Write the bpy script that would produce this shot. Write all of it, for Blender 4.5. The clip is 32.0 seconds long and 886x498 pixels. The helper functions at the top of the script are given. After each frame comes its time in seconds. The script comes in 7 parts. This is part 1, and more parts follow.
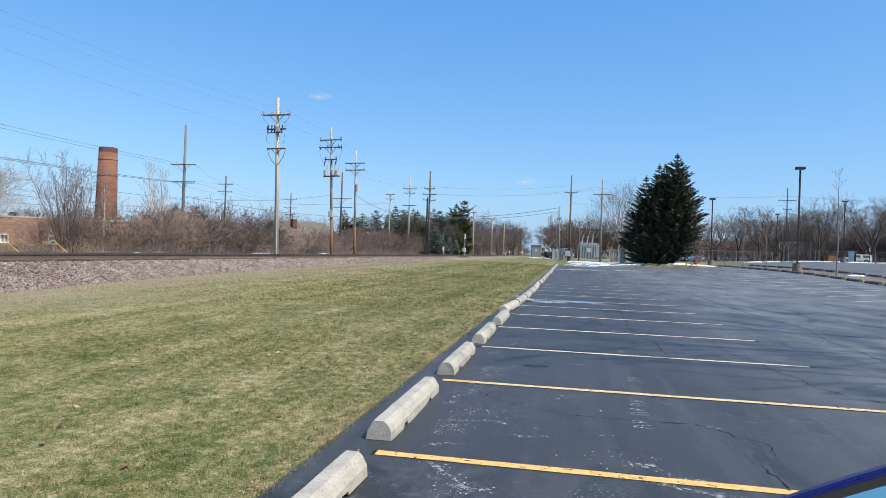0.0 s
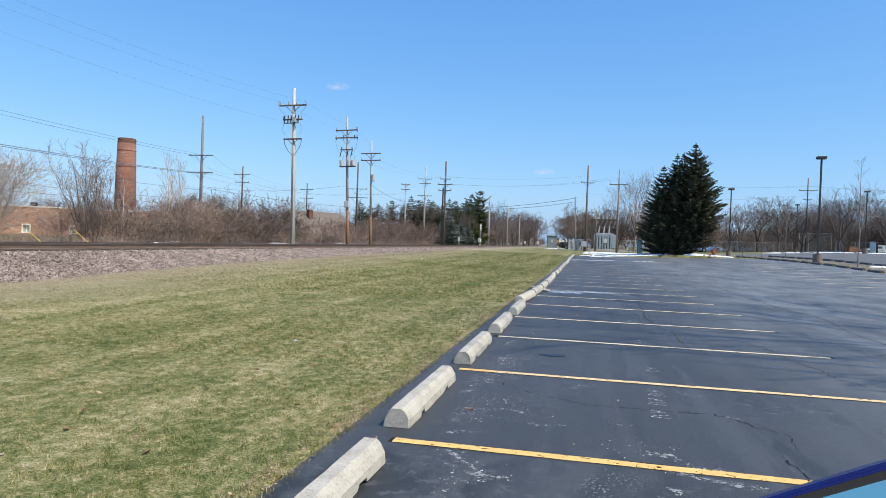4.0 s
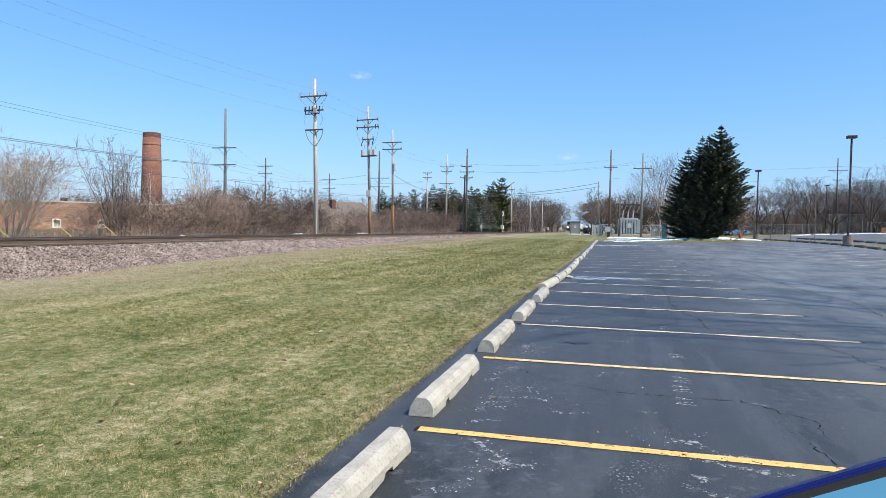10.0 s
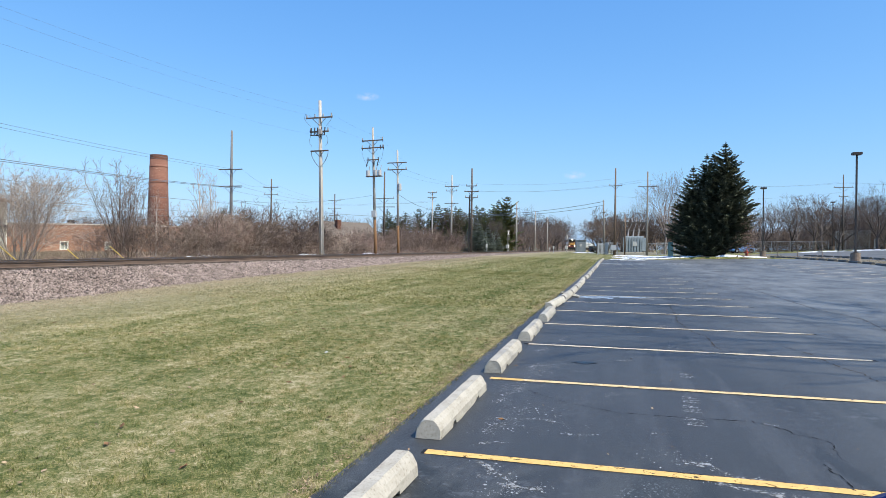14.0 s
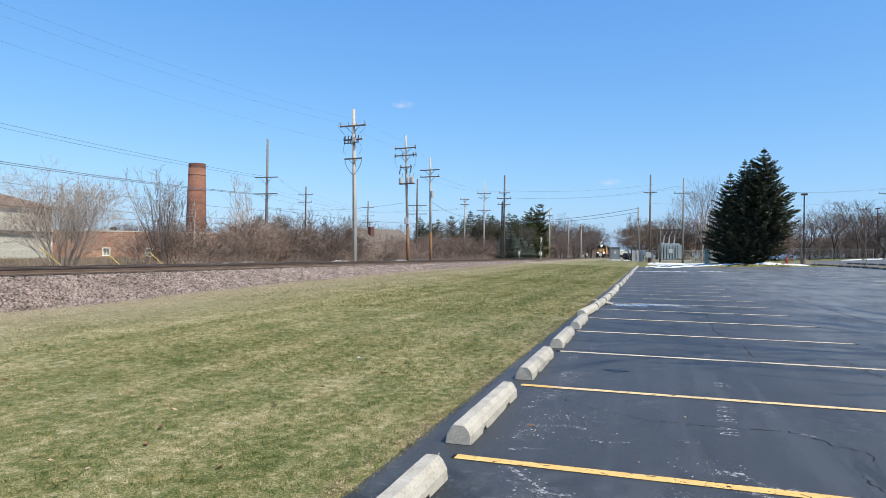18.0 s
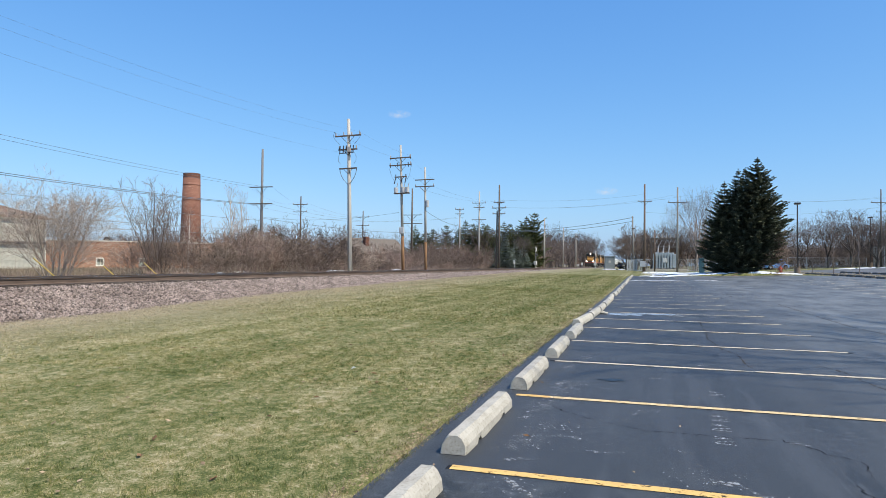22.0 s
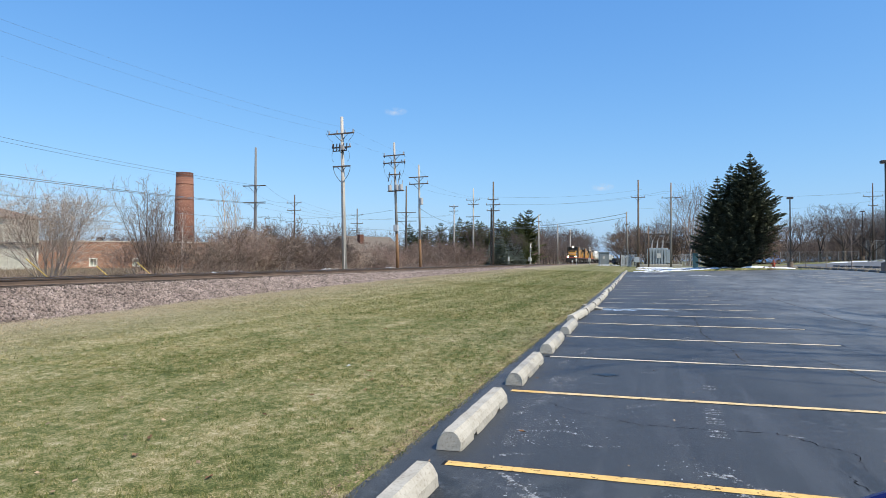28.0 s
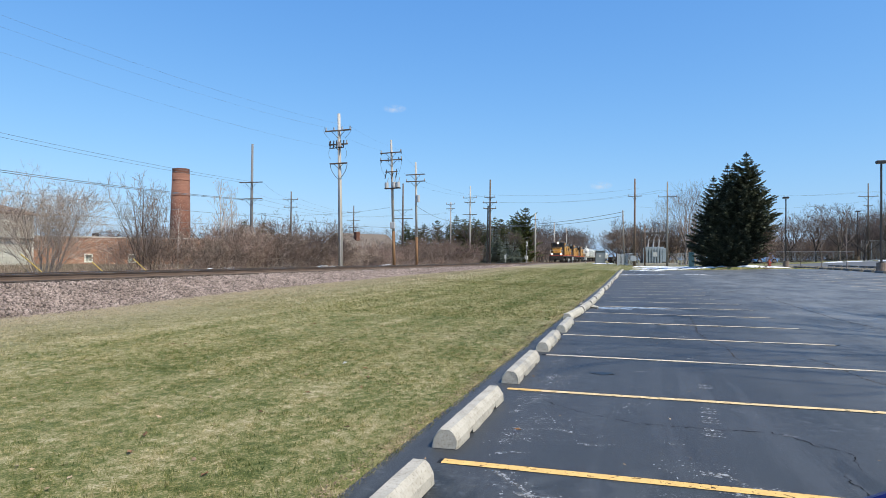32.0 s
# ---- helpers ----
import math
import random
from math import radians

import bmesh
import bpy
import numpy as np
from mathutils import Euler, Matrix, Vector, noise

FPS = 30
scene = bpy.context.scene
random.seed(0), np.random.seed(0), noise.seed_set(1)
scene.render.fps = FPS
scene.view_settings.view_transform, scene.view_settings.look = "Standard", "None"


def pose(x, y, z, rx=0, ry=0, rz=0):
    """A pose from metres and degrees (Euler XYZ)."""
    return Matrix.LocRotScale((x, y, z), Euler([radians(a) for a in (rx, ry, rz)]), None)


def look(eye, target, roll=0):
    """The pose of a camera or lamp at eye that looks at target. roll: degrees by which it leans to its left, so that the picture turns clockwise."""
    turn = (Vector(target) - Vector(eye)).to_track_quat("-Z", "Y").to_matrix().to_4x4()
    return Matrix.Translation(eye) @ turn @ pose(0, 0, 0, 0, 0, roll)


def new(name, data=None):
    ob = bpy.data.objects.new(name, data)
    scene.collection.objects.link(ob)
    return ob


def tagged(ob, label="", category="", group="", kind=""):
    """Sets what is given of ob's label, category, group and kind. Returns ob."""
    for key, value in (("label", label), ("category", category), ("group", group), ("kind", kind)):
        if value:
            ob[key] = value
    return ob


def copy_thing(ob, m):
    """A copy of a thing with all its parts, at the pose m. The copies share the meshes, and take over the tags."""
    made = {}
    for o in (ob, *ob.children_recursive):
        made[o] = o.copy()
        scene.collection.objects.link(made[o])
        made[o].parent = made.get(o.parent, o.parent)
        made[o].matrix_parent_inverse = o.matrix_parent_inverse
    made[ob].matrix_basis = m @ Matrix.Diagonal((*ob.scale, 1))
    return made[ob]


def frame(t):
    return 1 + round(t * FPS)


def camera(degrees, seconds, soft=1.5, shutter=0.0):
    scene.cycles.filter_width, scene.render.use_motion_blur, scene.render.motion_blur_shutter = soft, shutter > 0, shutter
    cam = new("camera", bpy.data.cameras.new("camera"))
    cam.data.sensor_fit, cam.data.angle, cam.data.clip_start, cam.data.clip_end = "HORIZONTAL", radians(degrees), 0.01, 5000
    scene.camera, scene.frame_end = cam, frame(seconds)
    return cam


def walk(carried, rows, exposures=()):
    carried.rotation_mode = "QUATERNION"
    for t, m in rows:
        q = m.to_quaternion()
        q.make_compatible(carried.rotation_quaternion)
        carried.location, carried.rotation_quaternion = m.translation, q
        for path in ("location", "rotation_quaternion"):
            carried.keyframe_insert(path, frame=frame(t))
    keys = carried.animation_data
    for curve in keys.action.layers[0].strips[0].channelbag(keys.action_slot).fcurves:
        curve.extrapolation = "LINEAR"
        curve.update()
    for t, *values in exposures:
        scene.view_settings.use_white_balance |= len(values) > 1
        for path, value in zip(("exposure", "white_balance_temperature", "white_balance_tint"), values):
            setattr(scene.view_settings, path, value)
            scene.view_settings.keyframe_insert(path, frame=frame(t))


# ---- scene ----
cam = camera(67.9, 32.0, soft=0.65)
PATH = [
    (0, (1.323, -4.584, 1.471), (0.944, -2.62, 1.477), 2.0),
    (0.5, (1.331, -4.609, 1.476), (0.948, -2.646, 1.481), 2.0),
    (1, (1.319, -4.579, 1.465), (0.929, -2.617, 1.467), 2.1),
    (1.5, (1.31, -4.574, 1.466), (0.915, -2.613, 1.465), 2.0),
    (2, (1.324, -4.599, 1.47), (0.92, -2.64, 1.467), 1.7),
    (2.5, (1.318, -4.589, 1.466), (0.907, -2.631, 1.457), 1.8),
    (3, (1.313, -4.588, 1.459), (0.894, -2.633, 1.442), 2.0),
    (3.5, (1.307, -4.583, 1.452), (0.88, -2.63, 1.425), 1.9),
    (5.5, (1.311, -4.589, 1.481), (0.91, -2.629, 1.47), 2.9),
    (6, (1.313, -4.584, 1.481), (0.889, -2.63, 1.456), 1.7),
    (6.5, (1.322, -4.591, 1.485), (0.878, -2.641, 1.476), 1.6),
    (7, (1.322, -4.609, 1.481), (0.859, -2.663, 1.454), 1.5),
    (7.5, (1.317, -4.607, 1.476), (0.842, -2.666, 1.42), 1.9),
    (8, (1.319, -4.612, 1.486), (0.832, -2.672, 1.448), 1.9),
    (8.5, (1.316, -4.623, 1.48), (0.826, -2.684, 1.453), 2.2),
    (9, (1.316, -4.615, 1.477), (0.832, -2.675, 1.441), 2.0),
    (9.5, (1.315, -4.604, 1.481), (0.83, -2.665, 1.414), 1.7),
    (10, (1.321, -4.607, 1.479), (0.831, -2.669, 1.415), 1.1),
    (10.5, (1.322, -4.601, 1.479), (0.831, -2.664, 1.405), 1.0),
    (11, (1.308, -4.567, 1.478), (0.851, -2.62, 1.454), 2.4),
    (11.5, (1.291, -4.561, 1.481), (0.813, -2.619, 1.485), 3.7),
    (12, (1.275, -4.56, 1.486), (0.783, -2.622, 1.478), 3.1),
    (12.5, (1.286, -4.557, 1.491), (0.826, -2.611, 1.476), 2.3),
    (13, (1.285, -4.559, 1.488), (0.846, -2.608, 1.463), 1.6),
    (13.5, (1.303, -4.582, 1.49), (0.819, -2.641, 1.479), 1.4),
    (14, (1.31, -4.584, 1.483), (0.803, -2.649, 1.478), 0.7),
    (14.5, (1.317, -4.591, 1.486), (0.786, -2.663, 1.485), 1.0),
    (16.5, (1.336, -4.633, 1.483), (0.747, -2.722, 1.493), 0.5),
    (17, (1.34, -4.637, 1.482), (0.738, -2.73, 1.494), 0.4),
    (17.5, (1.339, -4.633, 1.481), (0.733, -2.727, 1.497), 0.3),
    (18, (1.34, -4.629, 1.479), (0.738, -2.722, 1.494), 0.8),
    (18.5, (1.339, -4.626, 1.484), (0.742, -2.717, 1.501), 0.8),
    (19, (1.344, -4.618, 1.487), (0.743, -2.711, 1.509), 0.2),
    (19.5, (1.349, -4.63, 1.487), (0.751, -2.721, 1.516), 0.0),
    (20, (1.349, -4.623, 1.483), (0.752, -2.714, 1.516), 0.0),
    (20.5, (1.348, -4.622, 1.483), (0.752, -2.713, 1.521), 0.6),
    (21, (1.349, -4.635, 1.485), (0.756, -2.726, 1.528), 0.2),
    (21.5, (1.347, -4.637, 1.482), (0.759, -2.726, 1.528), 0.5),
    (22, (1.346, -4.637, 1.483), (0.758, -2.726, 1.527), 0.7),
    (22.5, (1.343, -4.631, 1.48), (0.755, -2.72, 1.525), 0.6),
    (23, (1.343, -4.635, 1.484), (0.756, -2.724, 1.529), 0.6),
    (23.5, (1.343, -4.632, 1.482), (0.757, -2.72, 1.522), 0.6),
    (24, (1.348, -4.626, 1.482), (0.763, -2.714, 1.518), 0.5),
    (24.5, (1.35, -4.635, 1.483), (0.768, -2.722, 1.518), 0.5),
    (25, (1.351, -4.622, 1.48), (0.769, -2.708, 1.515), 0.5),
    (25.5, (1.347, -4.628, 1.479), (0.768, -2.714, 1.514), 0.7),
    (27.5, (1.348, -4.637, 1.475), (0.776, -2.721, 1.512), 0.1),
    (28, (1.352, -4.641, 1.477), (0.78, -2.725, 1.513), 0.2),
    (28.5, (1.349, -4.642, 1.477), (0.778, -2.725, 1.513), 0.8),
    (29, (1.342, -4.637, 1.474), (0.772, -2.72, 1.51), 0.7),
    (29.5, (1.337, -4.632, 1.472), (0.766, -2.715, 1.504), 0.6),
    (30, (1.342, -4.626, 1.473), (0.77, -2.709, 1.5), 0.4),
    (30.5, (1.346, -4.629, 1.474), (0.778, -2.712, 1.498), 0.5),
    (31, (1.349, -4.626, 1.473), (0.785, -2.707, 1.496), 0.4),
    (31.5, (1.347, -4.623, 1.473), (0.784, -2.704, 1.499), 0.4),
    (32, (1.346, -4.636, 1.479), (0.784, -2.716, 1.508), 0.5),
]
walk(cam, [(t, look(eye, aim, roll)) for t, eye, aim, roll in PATH], [(0, -0.03), (3.5, -0.02), (5.5, 0.09), (14.5, 0.09), (16.5, 0.05), (21, -0.04), (32, -0.05)])

# ---- light ----
SUN_AZ = radians(114)     # from the +y axis towards +x
SUN_EL = radians(51)
SKY_TONE = ((1.02, 0.872), (0.73, 1.80), (0.44, 3.98))     # power and gain for red, green, blue
world = bpy.data.worlds.new("sky")
scene.world = world
world.use_nodes = True
wn = world.node_tree.nodes
sky = wn.new("ShaderNodeTexSky")
sky.sky_type, sky.sun_disc = "NISHITA", False
sky.sun_elevation, sky.sun_rotation = SUN_EL, SUN_AZ
sky.altitude, sky.air_density, sky.dust_density, sky.ozone_density = 200, 1.0, 1.25, 2.0
wn["Background"].inputs["Strength"].default_value = 0.12
# a clear spring sky, deep blue overhead and whitish towards the horizon
split, join = wn.new("ShaderNodeSeparateColor"), wn.new("ShaderNodeCombineColor")
world.node_tree.links.new(sky.outputs[0], split.inputs[0])
for k, (power, gain) in enumerate(SKY_TONE):
    p, g = wn.new("ShaderNodeMath"), wn.new("ShaderNodeMath")
    p.operation, g.operation = "POWER", "MULTIPLY"
    p.inputs[1].default_value, g.inputs[1].default_value = power, gain
    world.node_tree.links.new(split.outputs[k], p.inputs[0])
    world.node_tree.links.new(p.outputs[0], g.inputs[0])
    world.node_tree.links.new(g.outputs[0], join.inputs[k])
world.node_tree.links.new(join.outputs[0], wn["Background"].inputs["Color"])
sun = new("sun", bpy.data.lights.new("sun", "SUN"))
sun.data.energy, sun.data.angle, sun.data.color = 5.5, radians(0.53), (1.0, 0.92, 0.77)
sun.matrix_world = look((0, 0, 60), (-math.sin(SUN_AZ) * math.cos(SUN_EL), -math.cos(SUN_AZ) * math.cos(SUN_EL), 60 - math.sin(SUN_EL)))


# ---- materials ----
def material(name, stops, scale=4.0, detail=6.0, rough=0.85, metal=0.0, bump=0.3, bump_scale=40.0, dist=0.01, scale2=0.0, stops2=(), random_amount=0.0, island=0.0, mix2=0.5, stretch=(1, 1, 1), emit=0.0, spec=0.3):
    """Noise-driven colour at one or two scales, with a fine bump."""
    m = bpy.data.materials.new(name)
    m.use_nodes = True
    nt, n, l = m.node_tree, m.node_tree.nodes, m.node_tree.links
    b = n["Principled BSDF"]
    b.inputs["Roughness"].default_value, b.inputs["Metallic"].default_value = rough, metal
    b.inputs["Specular IOR Level"].default_value = spec
    co = n.new("ShaderNodeTexCoord")
    mp = n.new("ShaderNodeMapping")
    mp.inputs["Scale"].default_value = stretch
    l.new(co.outputs["Object"], mp.inputs["Vector"])

    def ramp(source, marks):
        r = n.new("ShaderNodeValToRGB")
        e = r.color_ramp.elements
        for i, (p, c) in enumerate(marks):
            k = e[i] if i < 2 else e.new(p)
            k.position, k.color = p, (*c, 1)
        l.new(source, r.inputs["Fac"])
        return r.outputs["Color"]

    def field(s, d, r=0.55):
        t = n.new("ShaderNodeTexNoise")
        t.inputs["Scale"].default_value, t.inputs["Detail"].default_value, t.inputs["Roughness"].default_value = s, d, r
        l.new(mp.outputs["Vector"], t.inputs["Vector"])
        return t.outputs["Fac"]

    colour = ramp(field(scale, detail), stops)
    if stops2:
        mx = n.new("ShaderNodeMix")
        mx.data_type = "RGBA"
        mx.inputs["Factor"].default_value = mix2
        l.new(colour, mx.inputs["A"])
        l.new(ramp(field(scale2, 3.0), stops2), mx.inputs["B"])
        colour = mx.outputs["Result"]
    if random_amount or island:
        hv = n.new("ShaderNodeHueSaturation")
        mr = n.new("ShaderNodeMapRange")
        a = random_amount or island
        mr.inputs["To Min"].default_value, mr.inputs["To Max"].default_value = 1 - a, 1 + a
        if random_amount:
            l.new(n.new("ShaderNodeObjectInfo").outputs["Random"], mr.inputs["Value"])
        else:
            l.new(n.new("ShaderNodeNewGeometry").outputs["Random Per Island"], mr.inputs["Value"])
        l.new(mr.outputs["Result"], hv.inputs["Value"])
        l.new(colour, hv.inputs["Color"])
        colour = hv.outputs["Color"]
    l.new(colour, b.inputs["Base Color"])
    if bump:
        bp = n.new("ShaderNodeBump")
        bp.inputs["Strength"].default_value, bp.inputs["Distance"].default_value = bump, dist
        l.new(field(bump_scale, 5.0), bp.inputs["Height"])
        l.new(bp.outputs["Normal"], b.inputs["Normal"])
    if emit:
        l.new(colour, b.inputs["Emission Color"])
        b.inputs["Emission Strength"].default_value = emit
    return m


def tone(c, f):
    return tuple(min(1, v * f) for v in c)


def simple(name, c, rough=0.6, metal=0.0, vary=0.15, scale=3.0, bump=0.1, bump_scale=30.0, **k):
    return material(name, [(0.3, tone(c, 1 - vary)), (0.7, tone(c, 1 + vary))], scale=scale, rough=rough, metal=metal, bump=bump, bump_scale=bump_scale, **k)


def turf(name, dim, rough=0.85, bump=0.0, island=0.40):
    """Half-dormant turf: mowing streaks along the lot, patches and tufts of green and straw."""
    m = bpy.data.materials.new(name)
    m.use_nodes = True
    n, l = m.node_tree.nodes, m.node_tree.links
    b = n["Principled BSDF"]
    b.inputs["Roughness"].default_value, b.inputs["Specular IOR Level"].default_value = rough, 0.12
    co = n.new("ShaderNodeTexCoord")
    total = None
    for scale, detail, stretch, gain in ((1.0, 3.0, (1.2, 0.035, 1), 0.58), (1.1, 8.0, (1, 0.8, 1), 0.62), (10.0, 6.0, (1, 0.8, 1), 1.15), (45.0, 3.0, (1, 1, 1), 1.2 if bump else 0.5)):
        mp, t, a = n.new("ShaderNodeMapping"), n.new("ShaderNodeTexNoise"), n.new("ShaderNodeMath")
        mp.inputs["Scale"].default_value = stretch
        t.inputs["Scale"].default_value, t.inputs["Detail"].default_value, t.inputs["Roughness"].default_value = scale, detail, 0.62
        a.operation = "MULTIPLY_ADD"
        a.inputs[1].default_value = gain
        a.inputs[2].default_value = 0.5 - gain / 2
        l.new(co.outputs["Object"], mp.inputs["Vector"])
        l.new(mp.outputs["Vector"], t.inputs["Vector"])
        l.new(t.outputs["Fac"], a.inputs[0])
        if total is None:
            total = a.outputs[0]
        else:
            s, h = n.new("ShaderNodeMath"), n.new("ShaderNodeMath")
            h.operation = "SUBTRACT"
            h.inputs[1].default_value = 0.5
            l.new(total, h.inputs[0])
            l.new(h.outputs[0], s.inputs[0])
            l.new(a.outputs[0], s.inputs[1])
            total = s.outputs[0]
    if not bump:
        g, a, s = n.new("ShaderNodeNewGeometry"), n.new("ShaderNodeMath"), n.new("ShaderNodeMath")
        a.operation = "MULTIPLY_ADD"
        a.inputs[1].default_value, a.inputs[2].default_value = island, -island / 2
        l.new(g.outputs["Random Per Island"], a.inputs[0])
        l.new(a.outputs[0], s.inputs[0])
        l.new(total, s.inputs[1])
        total = s.outputs[0]
    else:
        bp, t = n.new("ShaderNodeBump"), n.new("ShaderNodeTexNoise")
        t.inputs["Scale"].default_value = 60
        bp.inputs["Strength"].default_value, bp.inputs["Distance"].default_value = bump, 0.03
        l.new(t.outputs["Fac"], bp.inputs["Height"])
        l.new(bp.outputs["Normal"], b.inputs["Normal"])
    # drier towards the railway bank
    sep, dry, plus = n.new("ShaderNodeSeparateXYZ"), n.new("ShaderNodeMapRange"), n.new("ShaderNodeMath")
    dry.inputs["From Min"].default_value, dry.inputs["From Max"].default_value, dry.inputs["To Max"].default_value = -7.0, -12.0, 0.13
    l.new(co.outputs["Object"], sep.inputs[0])
    l.new(sep.outputs["X"], dry.inputs["Value"])
    l.new(dry.outputs["Result"], plus.inputs[0])
    l.new(total, plus.inputs[1])
    total = plus.outputs[0]
    near, minus = n.new("ShaderNodeMapRange"), n.new("ShaderNodeMath")
    near.inputs["From Min"].default_value, near.inputs["From Max"].default_value, near.inputs["To Max"].default_value = -10.0, -3.0, 0.055
    minus.operation = "SUBTRACT"
    l.new(sep.outputs["X"], near.inputs["Value"])
    l.new(total, minus.inputs[0])
    l.new(near.outputs["Result"], minus.inputs[1])
    total = minus.outputs[0]
    r = n.new("ShaderNodeValToRGB")
    e = r.color_ramp.elements
    for i, (p, c) in enumerate(((0.20, (0.080, 0.110, 0.033)), (0.41, (0.184, 0.193, 0.071)), (0.58, (0.330, 0.296, 0.147)), (0.84, (0.56, 0.50, 0.33)))):
        k = e[i] if i < 2 else e.new(p)
        k.position, k.color = p, (*(v * dim for v in c), 1)
    l.new(total, r.inputs["Fac"])
    t, k, mx = n.new("ShaderNodeTexNoise"), n.new("ShaderNodeMapRange"), n.new("ShaderNodeMix")
    t.inputs["Scale"].default_value, t.inputs["Detail"].default_value = 2.3, 6.0
    k.inputs["From Min"].default_value, k.inputs["From Max"].default_value, k.inputs["To Max"].default_value = 0.45, 0.7, 0.24
    mx.data_type, mx.blend_type = "RGBA", "MULTIPLY"
    mx.inputs["B"].default_value = (1.12, 0.86, 0.72, 1)
    l.new(co.outputs["Object"], t.inputs["Vector"])
    l.new(t.outputs["Fac"], k.inputs["Value"])
    l.new(k.outputs["Result"], mx.inputs["Factor"])
    l.new(r.outputs["Color"], mx.inputs["A"])
    tan, more = n.new("ShaderNodeMix"), n.new("ShaderNodeMath")
    tan.data_type, more.operation = "RGBA", "MULTIPLY"
    more.inputs[1].default_value = 5.0
    tan.inputs["B"].default_value = (0.37 * dim, 0.315 * dim, 0.225 * dim, 1)
    l.new(dry.outputs["Result"], more.inputs[0])
    l.new(more.outputs[0], tan.inputs["Factor"])
    l.new(mx.outputs["Result"], tan.inputs["A"])
    l.new(tan.outputs["Result"], b.inputs["Base Color"])
    return m


M_GRASS = turf("lawn_soil", 0.74, 0.95, 0.7)
M_BLADES = turf("grass_blades", 1.02)
M_TUFTS = turf("grass_tufts", 1.0, island=0.27)
M_LITTER = material("brush_litter", [(0.3, (0.10, 0.07, 0.05)), (0.7, (0.24, 0.18, 0.12))], scale=1.2, bump=0.8, bump_scale=20, dist=0.05, rough=0.95, spec=0.1)
M_ASPHALT = material("asphalt", [(0.3, (0.0235, 0.0256, 0.0278)), (0.55, (0.0385, 0.0413, 0.0441)), (0.75, (0.087, 0.091, 0.0955))], scale=0.45, detail=10, scale2=170, stops2=[(0.35, (0.016, 0.018, 0.0205)), (0.58, (0.046, 0.050, 0.055)), (0.78, (0.22, 0.225, 0.23))], mix2=0.55, bump=0.6, bump_scale=220, dist=0.006, rough=0.6, spec=0.45)


def add_flecks(m, colour, fine, patch, cut, stretch, low=0.57):
    """Scattered specks of old paint and scuffs, gathered in streaky patches."""
    n, l = m.node_tree.nodes, m.node_tree.links
    b = n["Principled BSDF"]
    old = b.inputs["Base Color"].links[0].from_socket
    mp = n.new("ShaderNodeMapping")
    mp.inputs["Scale"].default_value = stretch
    l.new(n["Texture Coordinate"].outputs["Object"], mp.inputs["Vector"])
    made = []
    for sc, det, lo, hi in ((fine, 5.0, low, low + 0.05), (patch, 4.0, cut, cut + 0.12)):
        t, r = n.new("ShaderNodeTexNoise"), n.new("ShaderNodeMapRange")
        t.inputs["Scale"].default_value, t.inputs["Detail"].default_value, t.inputs["Roughness"].default_value = sc, det, 0.6
        r.inputs["From Min"].default_value, r.inputs["From Max"].default_value = lo, hi
        l.new(mp.outputs["Vector"], t.inputs["Vector"])
        l.new(t.outputs["Fac"], r.inputs["Value"])
        made.append(r.outputs["Result"])
    mul, mx = n.new("ShaderNodeMath"), n.new("ShaderNodeMix")
    mul.operation, mx.data_type = "MULTIPLY", "RGBA"
    l.new(made[0], mul.inputs[0])
    l.new(made[1], mul.inputs[1])
    l.new(mul.outputs[0], mx.inputs["Factor"])
    l.new(old, mx.inputs["A"])
    mx.inputs["B"].default_value = (*colour, 1)
    l.new(mx.outputs["Result"], b.inputs["Base Color"])


asphalt_skin = M_ASPHALT.node_tree.nodes["Principled BSDF"]
asphalt_skin.inputs["Sheen Weight"].default_value, asphalt_skin.inputs["Sheen Roughness"].default_value = 0.035, 0.5
add_flecks(M_ASPHALT, (0.052, 0.056, 0.061), 1.3, 0.25, 0.40, (2.6, 0.16, 1.0), 0.52)
add_flecks(M_ASPHALT, (0.024, 0.027, 0.030), 2.1, 0.35, 0.45, (1.4, 0.3, 1.0), 0.55)
add_flecks(M_ASPHALT, (0.056, 0.060, 0.061), 1.3, 0.11, 0.40, (0.8, 0.36, 1.0), 0.535)
add_flecks(M_ASPHALT, (0.020, 0.023, 0.024), 1.0, 0.16, 0.42, (0.9, 0.4, 1.0), 0.545)
add_flecks(M_ASPHALT, (0.30, 0.31, 0.315), 75.0, 0.5, 0.30, (1.0, 0.8, 1.0), 0.66)
add_flecks(M_ASPHALT, (0.26, 0.275, 0.285), 60.0, 1.2, 0.62, (0.8, 0.5, 1.0))
add_flecks(M_ASPHALT, (0.070, 0.075, 0.081), 9.0, 0.4, 0.46, (0.8, 1.0, 1.0))


